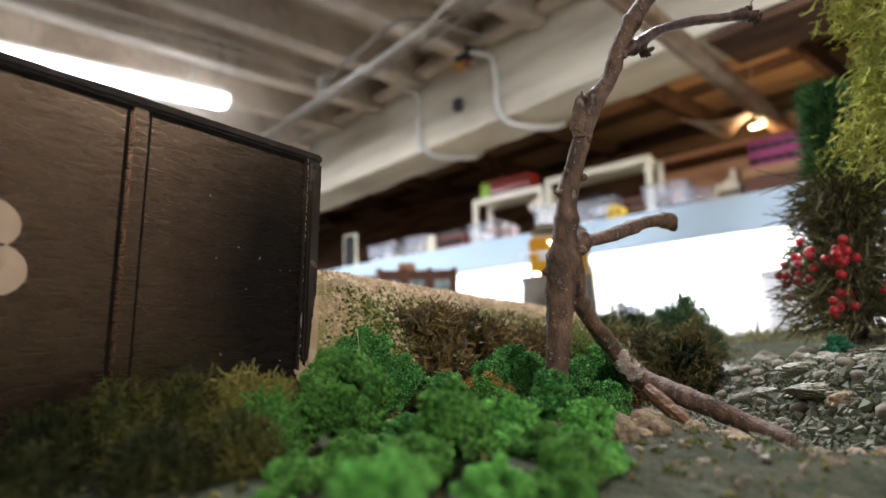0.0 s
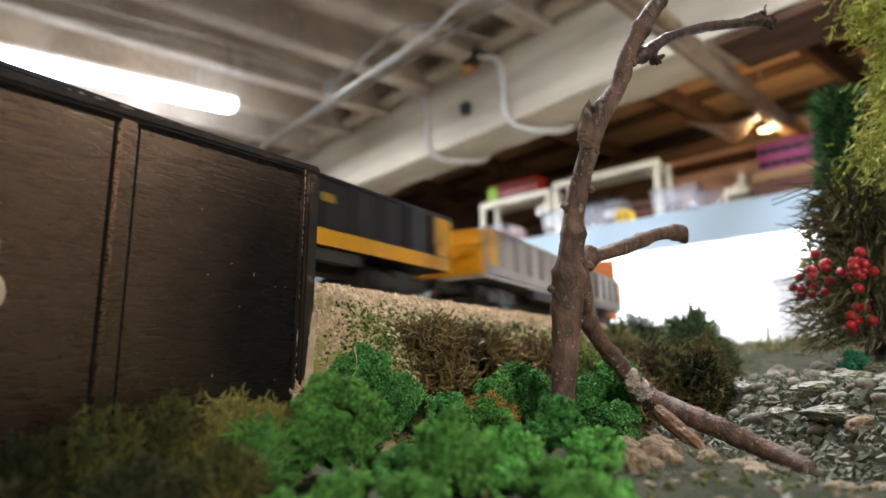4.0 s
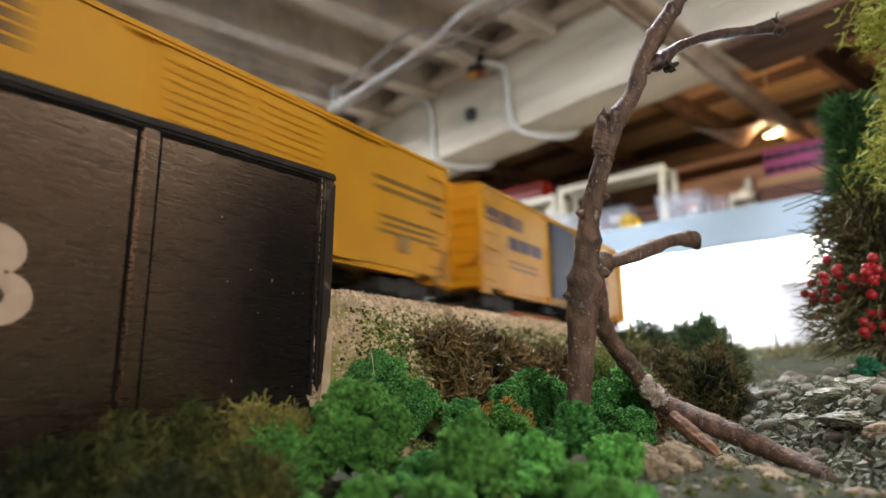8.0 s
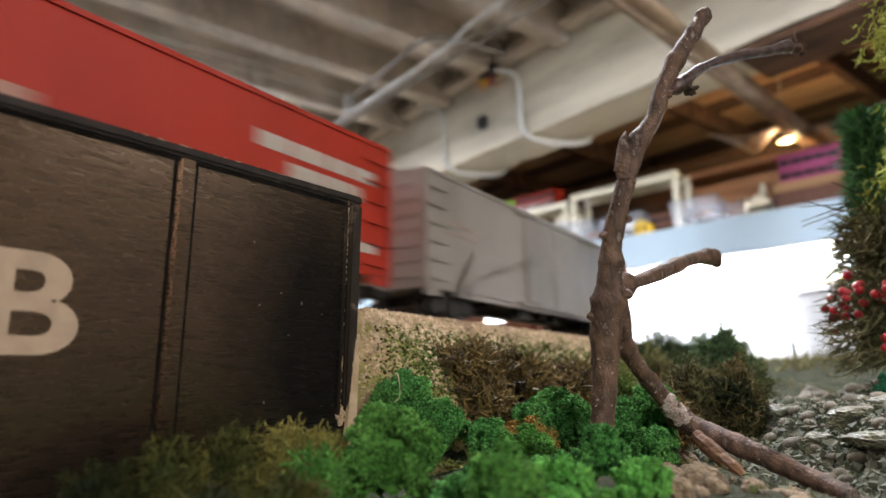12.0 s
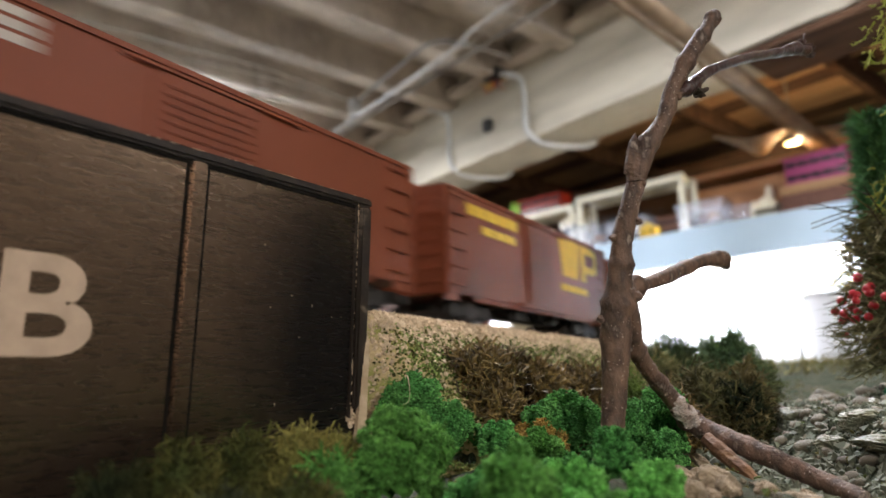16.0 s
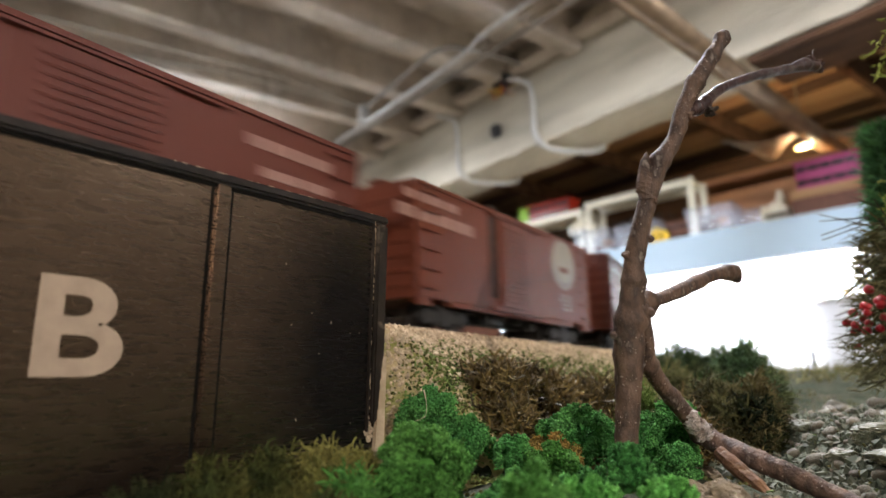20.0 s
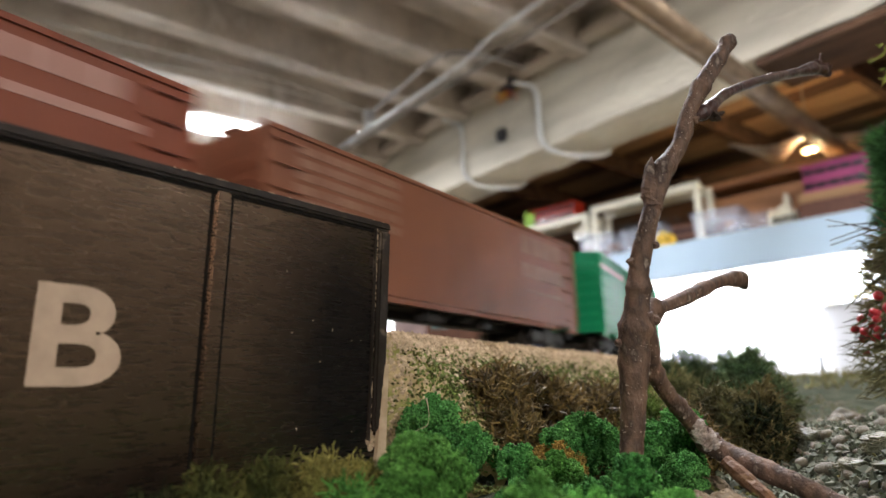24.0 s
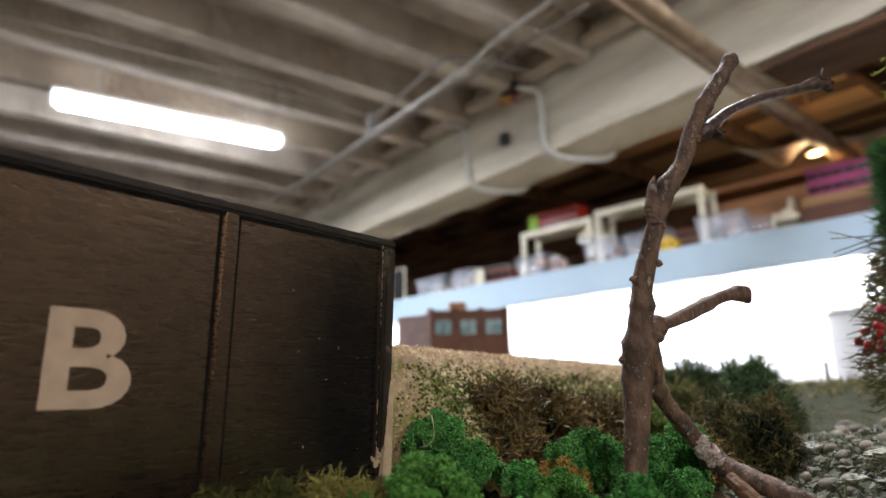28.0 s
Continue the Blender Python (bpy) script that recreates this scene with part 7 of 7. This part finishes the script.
def yard_switcher():
    """The trailing switcher: dark blue with a cream and yellow band, cab at its rear."""
    B, C = PAINT["deep_blue"], PAINT["cream_band"]
    c = thing("switcher_locomotive", pose(0, 0, 0), "dark blue and cream model switcher locomotive", "model locomotive")
    L, W = 74.0, 17.0
    part("frame", mm((-L, L, -W, W, 12.5, 16.0), bevel=0.4), B, c)
    part("hood", mm((-30, L - 12, -10.5, 10.5, 16.1, 41), bevel=1.2), B, c, "dark blue hood")
    part("cab", mm((-L + 12, -30.3, -15.5, 15.5, 16.1, 43.5), bevel=0.8), B, c, "dark blue cab")
    part("cab_roof", mm((-L + 9, -27, -16.3, 16.3, 43.55, 48.0), bevel=2.2), B, c)
    part("hood_band", mm((-29, L - 20, 10.52, 10.75, 19.0, 33.6)), C, c, "cream band")
    part("nose_band", mm((L - 19.8, L - 13.5, 10.52, 10.75, 19.0, 28.0)), C, c, "stepped cream band end")
    part("hood_stripe", mm((-29.5, L - 12.2, 10.52, 10.95, 33.8, 35.4)), INK_YELLOW, c, "yellow stripe")
    part("nose_stripe", mm((L - 12.0, L - 11.8, -10.0, 10.0, 33.8, 35.4)), INK_YELLOW, c)
    part("cab_band", mm((-L + 13, -31, 15.52, 15.75, 18.0, 32.0)), C, c, "cream cab side")
    part("cab_stripe", mm((-L + 13, -31, 15.52, 15.85, 32.2, 33.7)), INK_YELLOW, c)
    part("walkway_edge", mm((-L + 8, L - 8, W + 0.02, W + 0.5, 13.4, 15.8)), C, c, "cream walkway edge")
    for x in (-56, -38, -25, -3, 22, 36, 58):
        part("tool_box", mm((x - 2.6, x + 2.6, W - 2.4, W + 0.2, 7.5, 12.4), bevel=0.4), C if x in (-56, -3, 22, 58) else UNDER, c)
    for x in (-L + 16, -L + 28):
        part("cab_window", mm((x, x + 8, 15.5, 15.9, 35, 42), bevel=0.3), WINDOW_DARK, c)
    for x in [-26 + 9 * k for k in range(9)]:
        part("door_seam", mm((x, x + 0.4, 10.76, 10.9, 17, 32)), SEAM, c)
    words(c, -14, 36.2, [3, 2.4, 3, 2.4, 3, 2.4, 3], 1.5, 10.5, INK_YELLOW, 0.7)
    part("fuel_tank", mm((-14, 14, -13, 13, 4, 12.4), bevel=1.5), UNDER, c)
    part("side_tank", mm((-20, -6, 13.1, 15.5, 5, 12.4), bevel=0.6), PAINT["tan_weathered"], c)
    for s in (-1, 1):
        part("step", mm((s * L - 3, s * L + 3, W - 2, W + 0.3, 3.5, 12.4), bevel=0.4), C, c)
        part("pilot", mm((s * L - 1.2, s * L + 1.2, -W, W, 4, 16), bevel=0.5), B, c)
        coupler(c, s * L, s)
        truck(c, s * 43, 2, 27.0, None, 11.5)
    bm = bmesh.new()
    for k in range(8):
        x = (-26 + k * 13.5) * MM
        rod(bm, (x, 0.0168, 0.0161), (x, 0.0168, 0.0270), 0.0004, n=5)
    rod(bm, (-0.026, 0.0168, 0.0270), (0.0685, 0.0168, 0.0270), 0.0004, n=5)
    part("side_rail", bm, B, c)
    part("stack", mm((18, 26, -3, 3, 41, 45.5), bevel=0.6), B, c)
    part("headlight", mm((L - 12.2, L - 11.0, -3, 3, 36, 39), bevel=0.4), FIXTURE_WHITE, c)
    return c


def draw_out(ob, done):
    """Lengthen a vehicle's parts along x; trucks keep their size and only move apart."""
    for o in ob.children:
        o.matrix_basis.translation.x *= LONG
        if o.name.split(".")[0] in ("side_frame", "bolster", "wheelset"):
            continue
        if o.data.name not in done:
            done.add(o.data.name)
            o.data.transform(Matrix.Diagonal((LONG, 1, 1, 1)))
        draw_out(o, done)


def consist():
    """Every vehicle with the distance of its centre behind the lead end's reference, front to rear."""
    out = []

    def place(made, rear, length):
        ob = made[0] if isinstance(made, tuple) else made
        out.append((ob, LONG * (rear - 100 - length / 2) * MM + 0.100))
        return made

    P = PAINT
    place(road_switcher(), 478, 256)
    # black gondolas with yellow ends
    c, w = place(gondola("black model gondola with yellow ends and stripe", 172), 660, 172)
    part("sign_panel", mm((-58, -46, w + 0.75, w + 1.1, 20, 29)), FIXTURE_WHITE, c, "grey-white sign panel")
    words(c, -60, 28.2, [20, 14, 24, 30, 26], 1.5, w + 0.7, INK_YELLOW)
    c, w = place(gondola("black model gondola with large yellow lettering", 184), 860, 184)
    words(c, 5, 21, [5, 5, 5], 8, w + 0.9, INK_YELLOW, 1.6)
    words(c, 30, 21, [4, 6], 8, w + 0.9, INK_YELLOW, 1.6)
    words(c, -30, 24, [4, 4, 4, 4], 2.5, w + 0.9, INK_YELLOW, 5)
    place(gondola("dark grey model gondola with an orange load", 198, P["reefer_orange"], P["box_grey"], False), 1075, 198)
    # orange reefers with a cross-in-circle emblem
    for k, rear in enumerate((1274, 1466)):
        c, w = place(box_car("orange model refrigerator car with a black plug door", 185, P["reefer_orange"], None, roof=P["reefer_orange"] if k == 0 else PLASTIC_BLACK, top=54), rear, 185)
        a, b, e = ((-2, 35, 61), (-9.5, 9, 30))[k]
        d = part("door", mm((a, b, w + 0.05, w + 1.0, 15, 51), bevel=0.3), P["deep_blue"], c, "dark plug door")
        for z in (24, 33, 42):
            part("door_bar", mm((a + 1, b - 1, w + 1.0, w + 1.5, z, z + 0.8)), INK, d)
        part("door_placard", mm((a + 4, b - 3, w + 1.02, w + 1.25, 41.5, 48.5)), INK_TAN, d)
        disc(c, e, 33, 13.0, w, INK_BROWN, "emblem_ring", 1.2)
        decals(c, ((e - 12.4, e + 12.4, 29.8, 32.4, INK_BROWN, "emblem_bar"), (e - 12.4, e + 12.4, 33.8, 36.4, INK_BROWN, "emblem_bar"), (e - 2.6, e + 2.6, 20.6, 29.7, INK_BROWN, "emblem_bar"), (e - 2.6, e + 2.6, 36.5, 45.6, INK_BROWN, "emblem_bar")), w + 0.02)
        lined(c, w, 76, 88, 46, 3, 3.4, INK, 1.6, 3)
        words(c, 64, 17.5, [20], 0.8, w, INK)
        if k == 0:
            words(c, -69, 33, [5.0], 7.0, w, INK, 0.7)
            words(c, -63, 33, [7.0], 10.5, w, INK, 0.7)
            words(c, -51, 33, [5.4, 3.4, 5.4, 5.4], 7.0, w, INK, 1.0)
            words(c, -27, 33, [5.4], 7.0, w, INK, 1.0)
            words(c, -19, 33, [8.5], 10.5, w, INK, 1.0)
        else:
            part("end_plate", mm((87.9, 89.0, -w + 0.6, w - 0.6, 13.2, 53.6), bevel=0.2), PLASTIC_BLACK, c, "black end of the car")
            words(c, -79, 37, [7, 4, 9, 5, 8, 5], 2.2, w, INK_BROWN, 1.2)
            words(c, -68, 32, [6, 5, 9], 2.0, w, INK_BROWN, 1.2)
        decals(c, ((-66, -62, 19, 23, INK_WHITE, "data_panel"),), w)
    # yellow cars
    yel = P["bright_yellow"]
    c, w = place(box_car("yellow model box car with ribbed double doors", 184, yel, (-26, 24), 2, yel, yel, 54), 1658, 184)
    for j in range(4):
        decals(c, ((49, 56, 36 + j * 2.6, 37.8 + j * 2.6, INK_OCHRE, "emblem_bar"),), w)
    lined(c, w, -84, -48, 38, 2, 3.2, INK_OCHRE, 1.6, 4)
    lined(c, w, -80, -50, 26, 3, 2.4, INK_OCHRE, 1.2, 5)
    decals(c, ((-64, -59, 16, 22, INK_OCHRE, "data_panel"), (-63.6, -61.8, 16.5, 21.5, INK_WHITE, "data_panel")), w + 0.05)
    c, w = place(box_car("yellow model box car with a black ribbed door", 178, yel, (-14, 19), 1, P["coal_black"], yel, 54), 1847, 178)
    words(c, 47, 38, [3, 3, 11, 12], 6.0, w, INK_BROWN, 1.2)
    words(c, 28, 29, [11, 10, 9], 5.5, w, INK_BROWN, 1.2)
    lined(c, w, 34, 60, 23, 2, 2.6, INK_OCHRE, 1.2, 7)
    part("star_emblem", mm((-63, -43, w + 0.02, w + 0.2, 27, 30)), FEATHER_RED, c, "muted red star-shaped emblem")
    o = part("star_emblem", mm((-1.5, 1.5, w + 0.22, w + 0.34, -8, 8)), FEATHER_RED, c)
    o.matrix_basis = pose(-53 * MM, 0, 28.5 * MM, 0, 35, 0)
    o = part("star_emblem", mm((-1.5, 1.5, w + 0.36, w + 0.48, -8, 8)), FEATHER_RED, c)
    o.matrix_basis = pose(-53 * MM, 0, 28.5 * MM, 0, -35, 0)
    lined(c, w, -84, -40, 44, 1, 3, INK_OCHRE, 1.8, 8)
    c, w = place(box_car("yellow model box car with dark block lettering", 182, yel, (-28, 20), 2, yel, yel, 54), 2040, 182)
    words(c, -84, 41, [6, 3, 4, 6, 6, 6, 6, 6], 6.0, w, INK_OCHRE, 0.9)
    words(c, -74, 33, [5, 5, 5, 5], 3.6, w, INK_OCHRE, 1.8)
    decals(c, ((-64, -54, 23, 30, INK_OCHRE, "emblem_bar"),), w)
    lined(c, w, 44, 78, 41, 4, 4.0, INK_OCHRE, 1.8, 9)
    # red cars
    red = P["signal_red"]
    c, w = place(box_car("bright red model box car with a white maple emblem", 184, red, None, roof=red, top=54, ribs=[-82 + 8.2 * j for j in range(8)], corr=(-22, 22, 15)), 2233, 184)
    for dx, dz, r in ((0, 0, 5.5), (6, 4.5, 4.2), (-6, 4.5, 4.2), (4.5, -5.5, 4.2), (-4.5, -5.5, 4.2)):
        disc(c, 66 + dx, 37 + dz, r, w + 0.02 + 0.01 * r, INK_WHITE, "emblem")
    words(c, 30, 38.5, [26], 2.4, w, INK_WHITE)
    words(c, 28, 33.5, [28], 2.4, w, INK_WHITE)
    lined(c, w, -60, -32, 24, 2, 4, INK_WHITE, 1.6, 10)
    lined(c, w, 34, 74, 24, 3, 3, INK_FADED, 1.2, 10)
    decals(c, ((-80, -74, 17, 23, INK_WHITE, "data_panel"),), w)
    c, w = place(box_car("faded red model box car with white lettering", 174, P["faded_red"], None, roof=P["faded_red"], top=54, ribs=[-14, 14]), 2419, 174)
    words(c, 24, 40, [5, 7, 5, 9, 6, 10], 3.2, w, INK_WHITE)
    words(c, -76, 38, [10, 8, 12, 10], 4.2, w, INK_WHITE)
    words(c, -70, 32, [3, 10, 12], 4.2, w, INK_WHITE)
    for x, z in ((14, 30), (16, 25), (-14, 28), (-14, 22)):
        decals(c, ((x, x + 9, z, z + 2.6, INK_FADED, "data_panel"),), w)
    decals(c, ((-76, -66, 17, 20, INK_WHITE, "data_panel"),), w)
    c, w = place(box_car("plain grey model box car with ribbed doors", 187, P["box_grey"], (-34, 20), 2, P["box_grey"], P["box_grey"], 54), 2615, 187)
    lined(c, w, 56, 78, 34, 2, 3.4, INK_TAN, 1.2, 11)
    # forty-foot cars
    brown = [("boxcar_brown", "brown model box car with a small white sign"), ("boxcar_brown", "dark brown model box car with ribbed door"), ("oxide_brown", "brown model box car with a small white emblem"),
             ("oxide_brown", "brown model box car with an oval emblem")]

    def forty(rear, length, paint, label, door=(-10, 16), roof=None):
        return place(box_car(label, length, P[paint], door, 1, None, P[roof] if roof else None, 51.0 if rear < 5200 else 53), rear, length)

    c, w = forty(2769, 144, *brown[0])
    decals(c, ((30, 40, 36, 42, INK_WHITE, "sign_panel"),), w)
    c, w = forty(2924, 144, *brown[1])
    lined(c, w, -64, -20, 38, 3, 4, INK_FADED, 1.6, 12)
    c, w = forty(3077, 143, *brown[2])
    decals(c, ((36, 46, 42, 47, INK_WHITE, "emblem_bar"),), w)
    lined(c, w, 28, 60, 32, 3, 3.6, INK_WHITE, 1.3, 13)
    c, w = forty(3230, 147, *brown[3])
    for j in range(3):
        decals(c, ((38, 52, 40 + j * 2.6, 41.8 + j * 2.6, INK_WHITE, "emblem_bar"),), w)
    c, w = forty(3393, 154, "oxide_brown", "reddish brown model box car with big yellow letters")
    words(c, 22, 41, [8, 5, 9, 7, 4], 4.2, w, INK_YELLOW)
    words(c, 24, 35, [6, 9, 8], 3.2, w, INK_YELLOW)
    # two big plain yellow marks
    bm = bmesh.new()
    v = [bm.verts.new((x * MM, (w + yy) * MM, z * MM)) for yy in (0.02, 0.18) for x, z in ((-17, 47), (-40, 47), (-36.5, 29), (-20.5, 29))]
    for f in ((0, 1, 2, 3), (7, 6, 5, 4), (0, 4, 5, 1), (1, 5, 6, 2), (2, 6, 7, 3), (3, 7, 4, 0)):
        bm.faces.new([v[k] for k in f])
    part("yellow_mark", bm, INK_YELLOW, c, "large tapered yellow mark")
    decals(c, ((-46, -41.5, 29, 47, INK_YELLOW, "yellow_mark"), (-57, -46.1, 43, 47, INK_YELLOW, "yellow_mark"), (-57, -46.1, 33.5, 37.2, INK_YELLOW, "yellow_mark"), (-60.4, -57.1, 34.6, 45.8, INK_YELLOW, "yellow_mark")), w)
    words(c, -47, 22, [7, 5, 8, 6], 3.0, w, INK_YELLOW)

    def ship_like(rear, length):
        c, w = forty(rear, length, "oxide_brown", "reddish brown model box car with oval emblem and white lettering")
        disc(c, 48, 42.6, 4.7, w, INK_WHITE, "oval_emblem")
        for j in range(2):
            decals(c, ((43.7, 52.3, 41.0 + j * 2.0, 42.2 + j * 2.0, P["oxide_brown"], "emblem_bar"),), w + 0.12)
        lined(c, w, 30, 62, 32, 4, 3.8, INK_WHITE, 1.5, 14)
        words(c, -46, 41, [8, 6, 10, 7], 5.0, w, INK_WHITE, 0.8)
        words(c, -52, 37, [26], 1.6, w, INK_WHITE)
        o = part("arrow_stroke", mm((-16, 16, w + 0.02, w + 0.18, -1.0, 1.0)), INK_WHITE, c)
        o.matrix_basis = pose(-38 * MM, 0, 33 * MM, 0, 12, 0)
        words(c, -52, 29, [22], 2.4, w, INK_WHITE)
        lined(c, w, -60, -36, 23, 2, 3, INK_WHITE, 1.0, 15)
    ship_like(3548, 142)
    ship_like(3708, 148)
    c, w = forty(3856, 144, "cream", "cream model box car with a long red feather", (-14, 14), "tan_weathered")
    pts = [(68, 45, 0.4), (60, 42.5, 3.2), (48, 38, 4.4), (37, 32, 4.6), (28, 27, 3.6), (20, 23, 0.4)]
    bm = bmesh.new()
    v = []
    for x, z, h in pts:
        v.append((bm.verts.new((x * MM, (w + 0.16) * MM, (z + h) * MM)), bm.verts.new((x * MM, (w + 0.16) * MM, (z - h) * MM))))
    for a, b in zip(v, v[1:]):
        bm.faces.new((a[0], b[0], b[1], a[1]))
    r = bmesh.ops.extrude_face_region(bm, geom=bm.faces[:])
    for g in r["geom"]:
        if isinstance(g, bmesh.types.BMVert):
            g.co.y -= 0.00014
    part("feather", bm, FEATHER_RED, c, "long red feather mark")
    lined(c, w, 18, 46, 46, 1, 3, INK, 1.5, 16)
    decals(c, ((-52, -42, 36, 42, FEATHER_RED, "sign_panel"), (-54, -40, 33, 34, INK, "emblem_bar"), (-54, -40, 44, 45, INK, "emblem_bar")), w)
    lined(c, w, -60, -24, 22, 2, 3, INK, 1.1, 17)
    c, w = forty(4003, 141, "plum_brown", "plum brown model box car with a leaf emblem")
    disc(c, 42, 38, 6, w, INK_FADED, "leaf_emblem")
    words(c, 26, 28, [22], 2.6, w, INK_FADED)
    words(c, -56, 40, [6, 5, 7, 5], 3.0, w, INK_FADED)
    words(c, -56, 33, [9, 12], 2.6, w, INK_FADED)
    c, w = forty(4160, 140, "boxcar_brown", "brown model box car with a round pale emblem", (-6, 17))
    words(c, 42, 42, [7, 9, 11], 3.0, w, INK_FADED)
    words(c, 33, 35.5, [12, 9, 8, 10], 4.0, w, INK_FADED)
    disc(c, -39.5, 37, 11.8, w, INK_TAN, "round_emblem")
    disc(c, -39.5, 38, 9.6, w + 0.12, P["tan_weathered"], "emblem_centre")
    decals(c, ((-43.5, -35.5, 33, 35.5, P["boxcar_brown"], "emblem_bar"),), w + 0.26)
    lined(c, w, -46, -34, 22, 4, 2.0, INK_TAN, 0.8, 31)
    # dark strip laid on the closed side, painted as the shaded gap by the door
    part("door_gap", mm((17.4, 22, w + 0.02, w + 0.2, 15, 51)), SEAM, c)
    c, w = forty(4305, 142, "plum_brown", "plum brown model box car with arched lettering")
    for k in range(9):
        a = radians(150 - k * 15)
        o = part("arched_lettering", mm((-1.9, 1.9, w + 0.02, w + 0.16, -1.5, 1.5)), INK_TAN, c)
        o.matrix_basis = pose((47 + 21 * math.cos(a)) * MM, 0, (26 + 17 * math.sin(a)) * MM, 0, 90 - math.degrees(a), 0)
    words(c, 39, 33, [16], 1.8, w, INK_FADED)
    for j in range(5):
        decals(c, ((-54 - j * 0.8, -46 + j * 0.8, 24 - j * 1.7, 24.9 - j * 1.7, INK_WHITE, "data_panel"),), w)
    c, w = forty(4458, 143, "forest", "dark green model box car with faded ochre lettering")
    words(c, 22, 39, [9, 6, 10, 7], 3.4, w, INK_OCHRE)
    words(c, 34, 31, [14], 3.2, w, INK_OCHRE)
    lined(c, w, 32, 50, 26, 4, 3.2, INK_OCHRE, 1.3, 18)
    disc(c, -42, 36, 5, w, INK_RED, "round_emblem")
    c, w = forty(4608, 141, "tan_weathered", "weathered tan model box car")
    lined(c, w, 24, 56, 40, 3, 4, INK, 1.6, 19)
    c, w = forty(4757, 140, "oxide_brown", "reddish brown model box car with white lettering")
    disc(c, 48, 42.6, 4.7, w, INK_FADED, "oval_emblem")
    words(c, -50, 41, [10, 8, 12], 4.6, w, INK_FADED)
    words(c, -54, 35, [26], 2.0, w, INK_FADED)
    lined(c, w, -60, -30, 28, 3, 3, INK_FADED, 1.1, 20)
    c, w = place(box_car("weathered brown model box car with ghosted lettering", 178, P["weather_brown"], None, roof=P["weather_brown"], top=51.2), 4944, 178)
    lined(c, w, 36, 76, 44, 5, 3.6, INK_GHOST, 2.4, 21)
    words(c, -70, 38, [7, 7, 7, 7], 7.5, w, INK_GHOST, 1.4)
    words(c, -74, 28, [28, 8], 6.0, w, INK_GHOST, 1.2)
    lined(c, w, -70, -40, 22, 1, 3, INK_GHOST, 1.2, 22)
    c, w = forty(5096, 146, "jade", "bright green model box car with a white panel")
    words(c, 21, 41.5, [48], 2.6, w, INK_WHITE)
    decals(c, ((-57, -20, 24, 46, INK_WHITE, "white_panel"), (-50, -28, 42, 42.8, P["jade"], "emblem_bar"), (-52, -28, 37, 37.8, P["jade"], "emblem_bar"), (-50, -30, 32, 32.8, P["jade"], "emblem_bar")), w)
    c, w = forty(5258, 150, "oxide_brown", "reddish brown model box car with large white lettering")
    disc(c, 56, 41.6, 4.9, w, INK_TAN, "oval_emblem")
    for j in range(2):
        decals(c, ((51.4, 60.6, 40.4 + j * 2.0, 41.6 + j * 2.0, P["oxide_brown"], "emblem_bar"),), w + 0.12)
    lined(c, w, 34, 62, 31, 4, 3.4, INK_FADED, 1.0, 23)
    words(c, -42, 36, [9, 6, 6, 6], 8.5, w, INK_WHITE, 0.7)
    words(c, -62, 36, [8, 5], 8.5, w, INK_WHITE, 0.7)
    words(c, -40, 46, [14], 1.4, w, INK_WHITE)
    place(yard_switcher(), 5414, 148)
    done = set()
    for ob, _ in out:
        draw_out(ob, done)
    return out


TRAIN = consist()


def motions():
    """The train runs along the oval; rows close where a vehicle is in the far curve or in view."""
    for ob, behind in TRAIN:
        rows = []
        for k in range(57):
            t = k * 0.5
            x, y, a = track(behind - travelled(t))
            rows.append((t, pose(x, y, RAIL_Z, 0, 0, math.degrees(a) + 180)))
        walk(ob, rows)


motions()
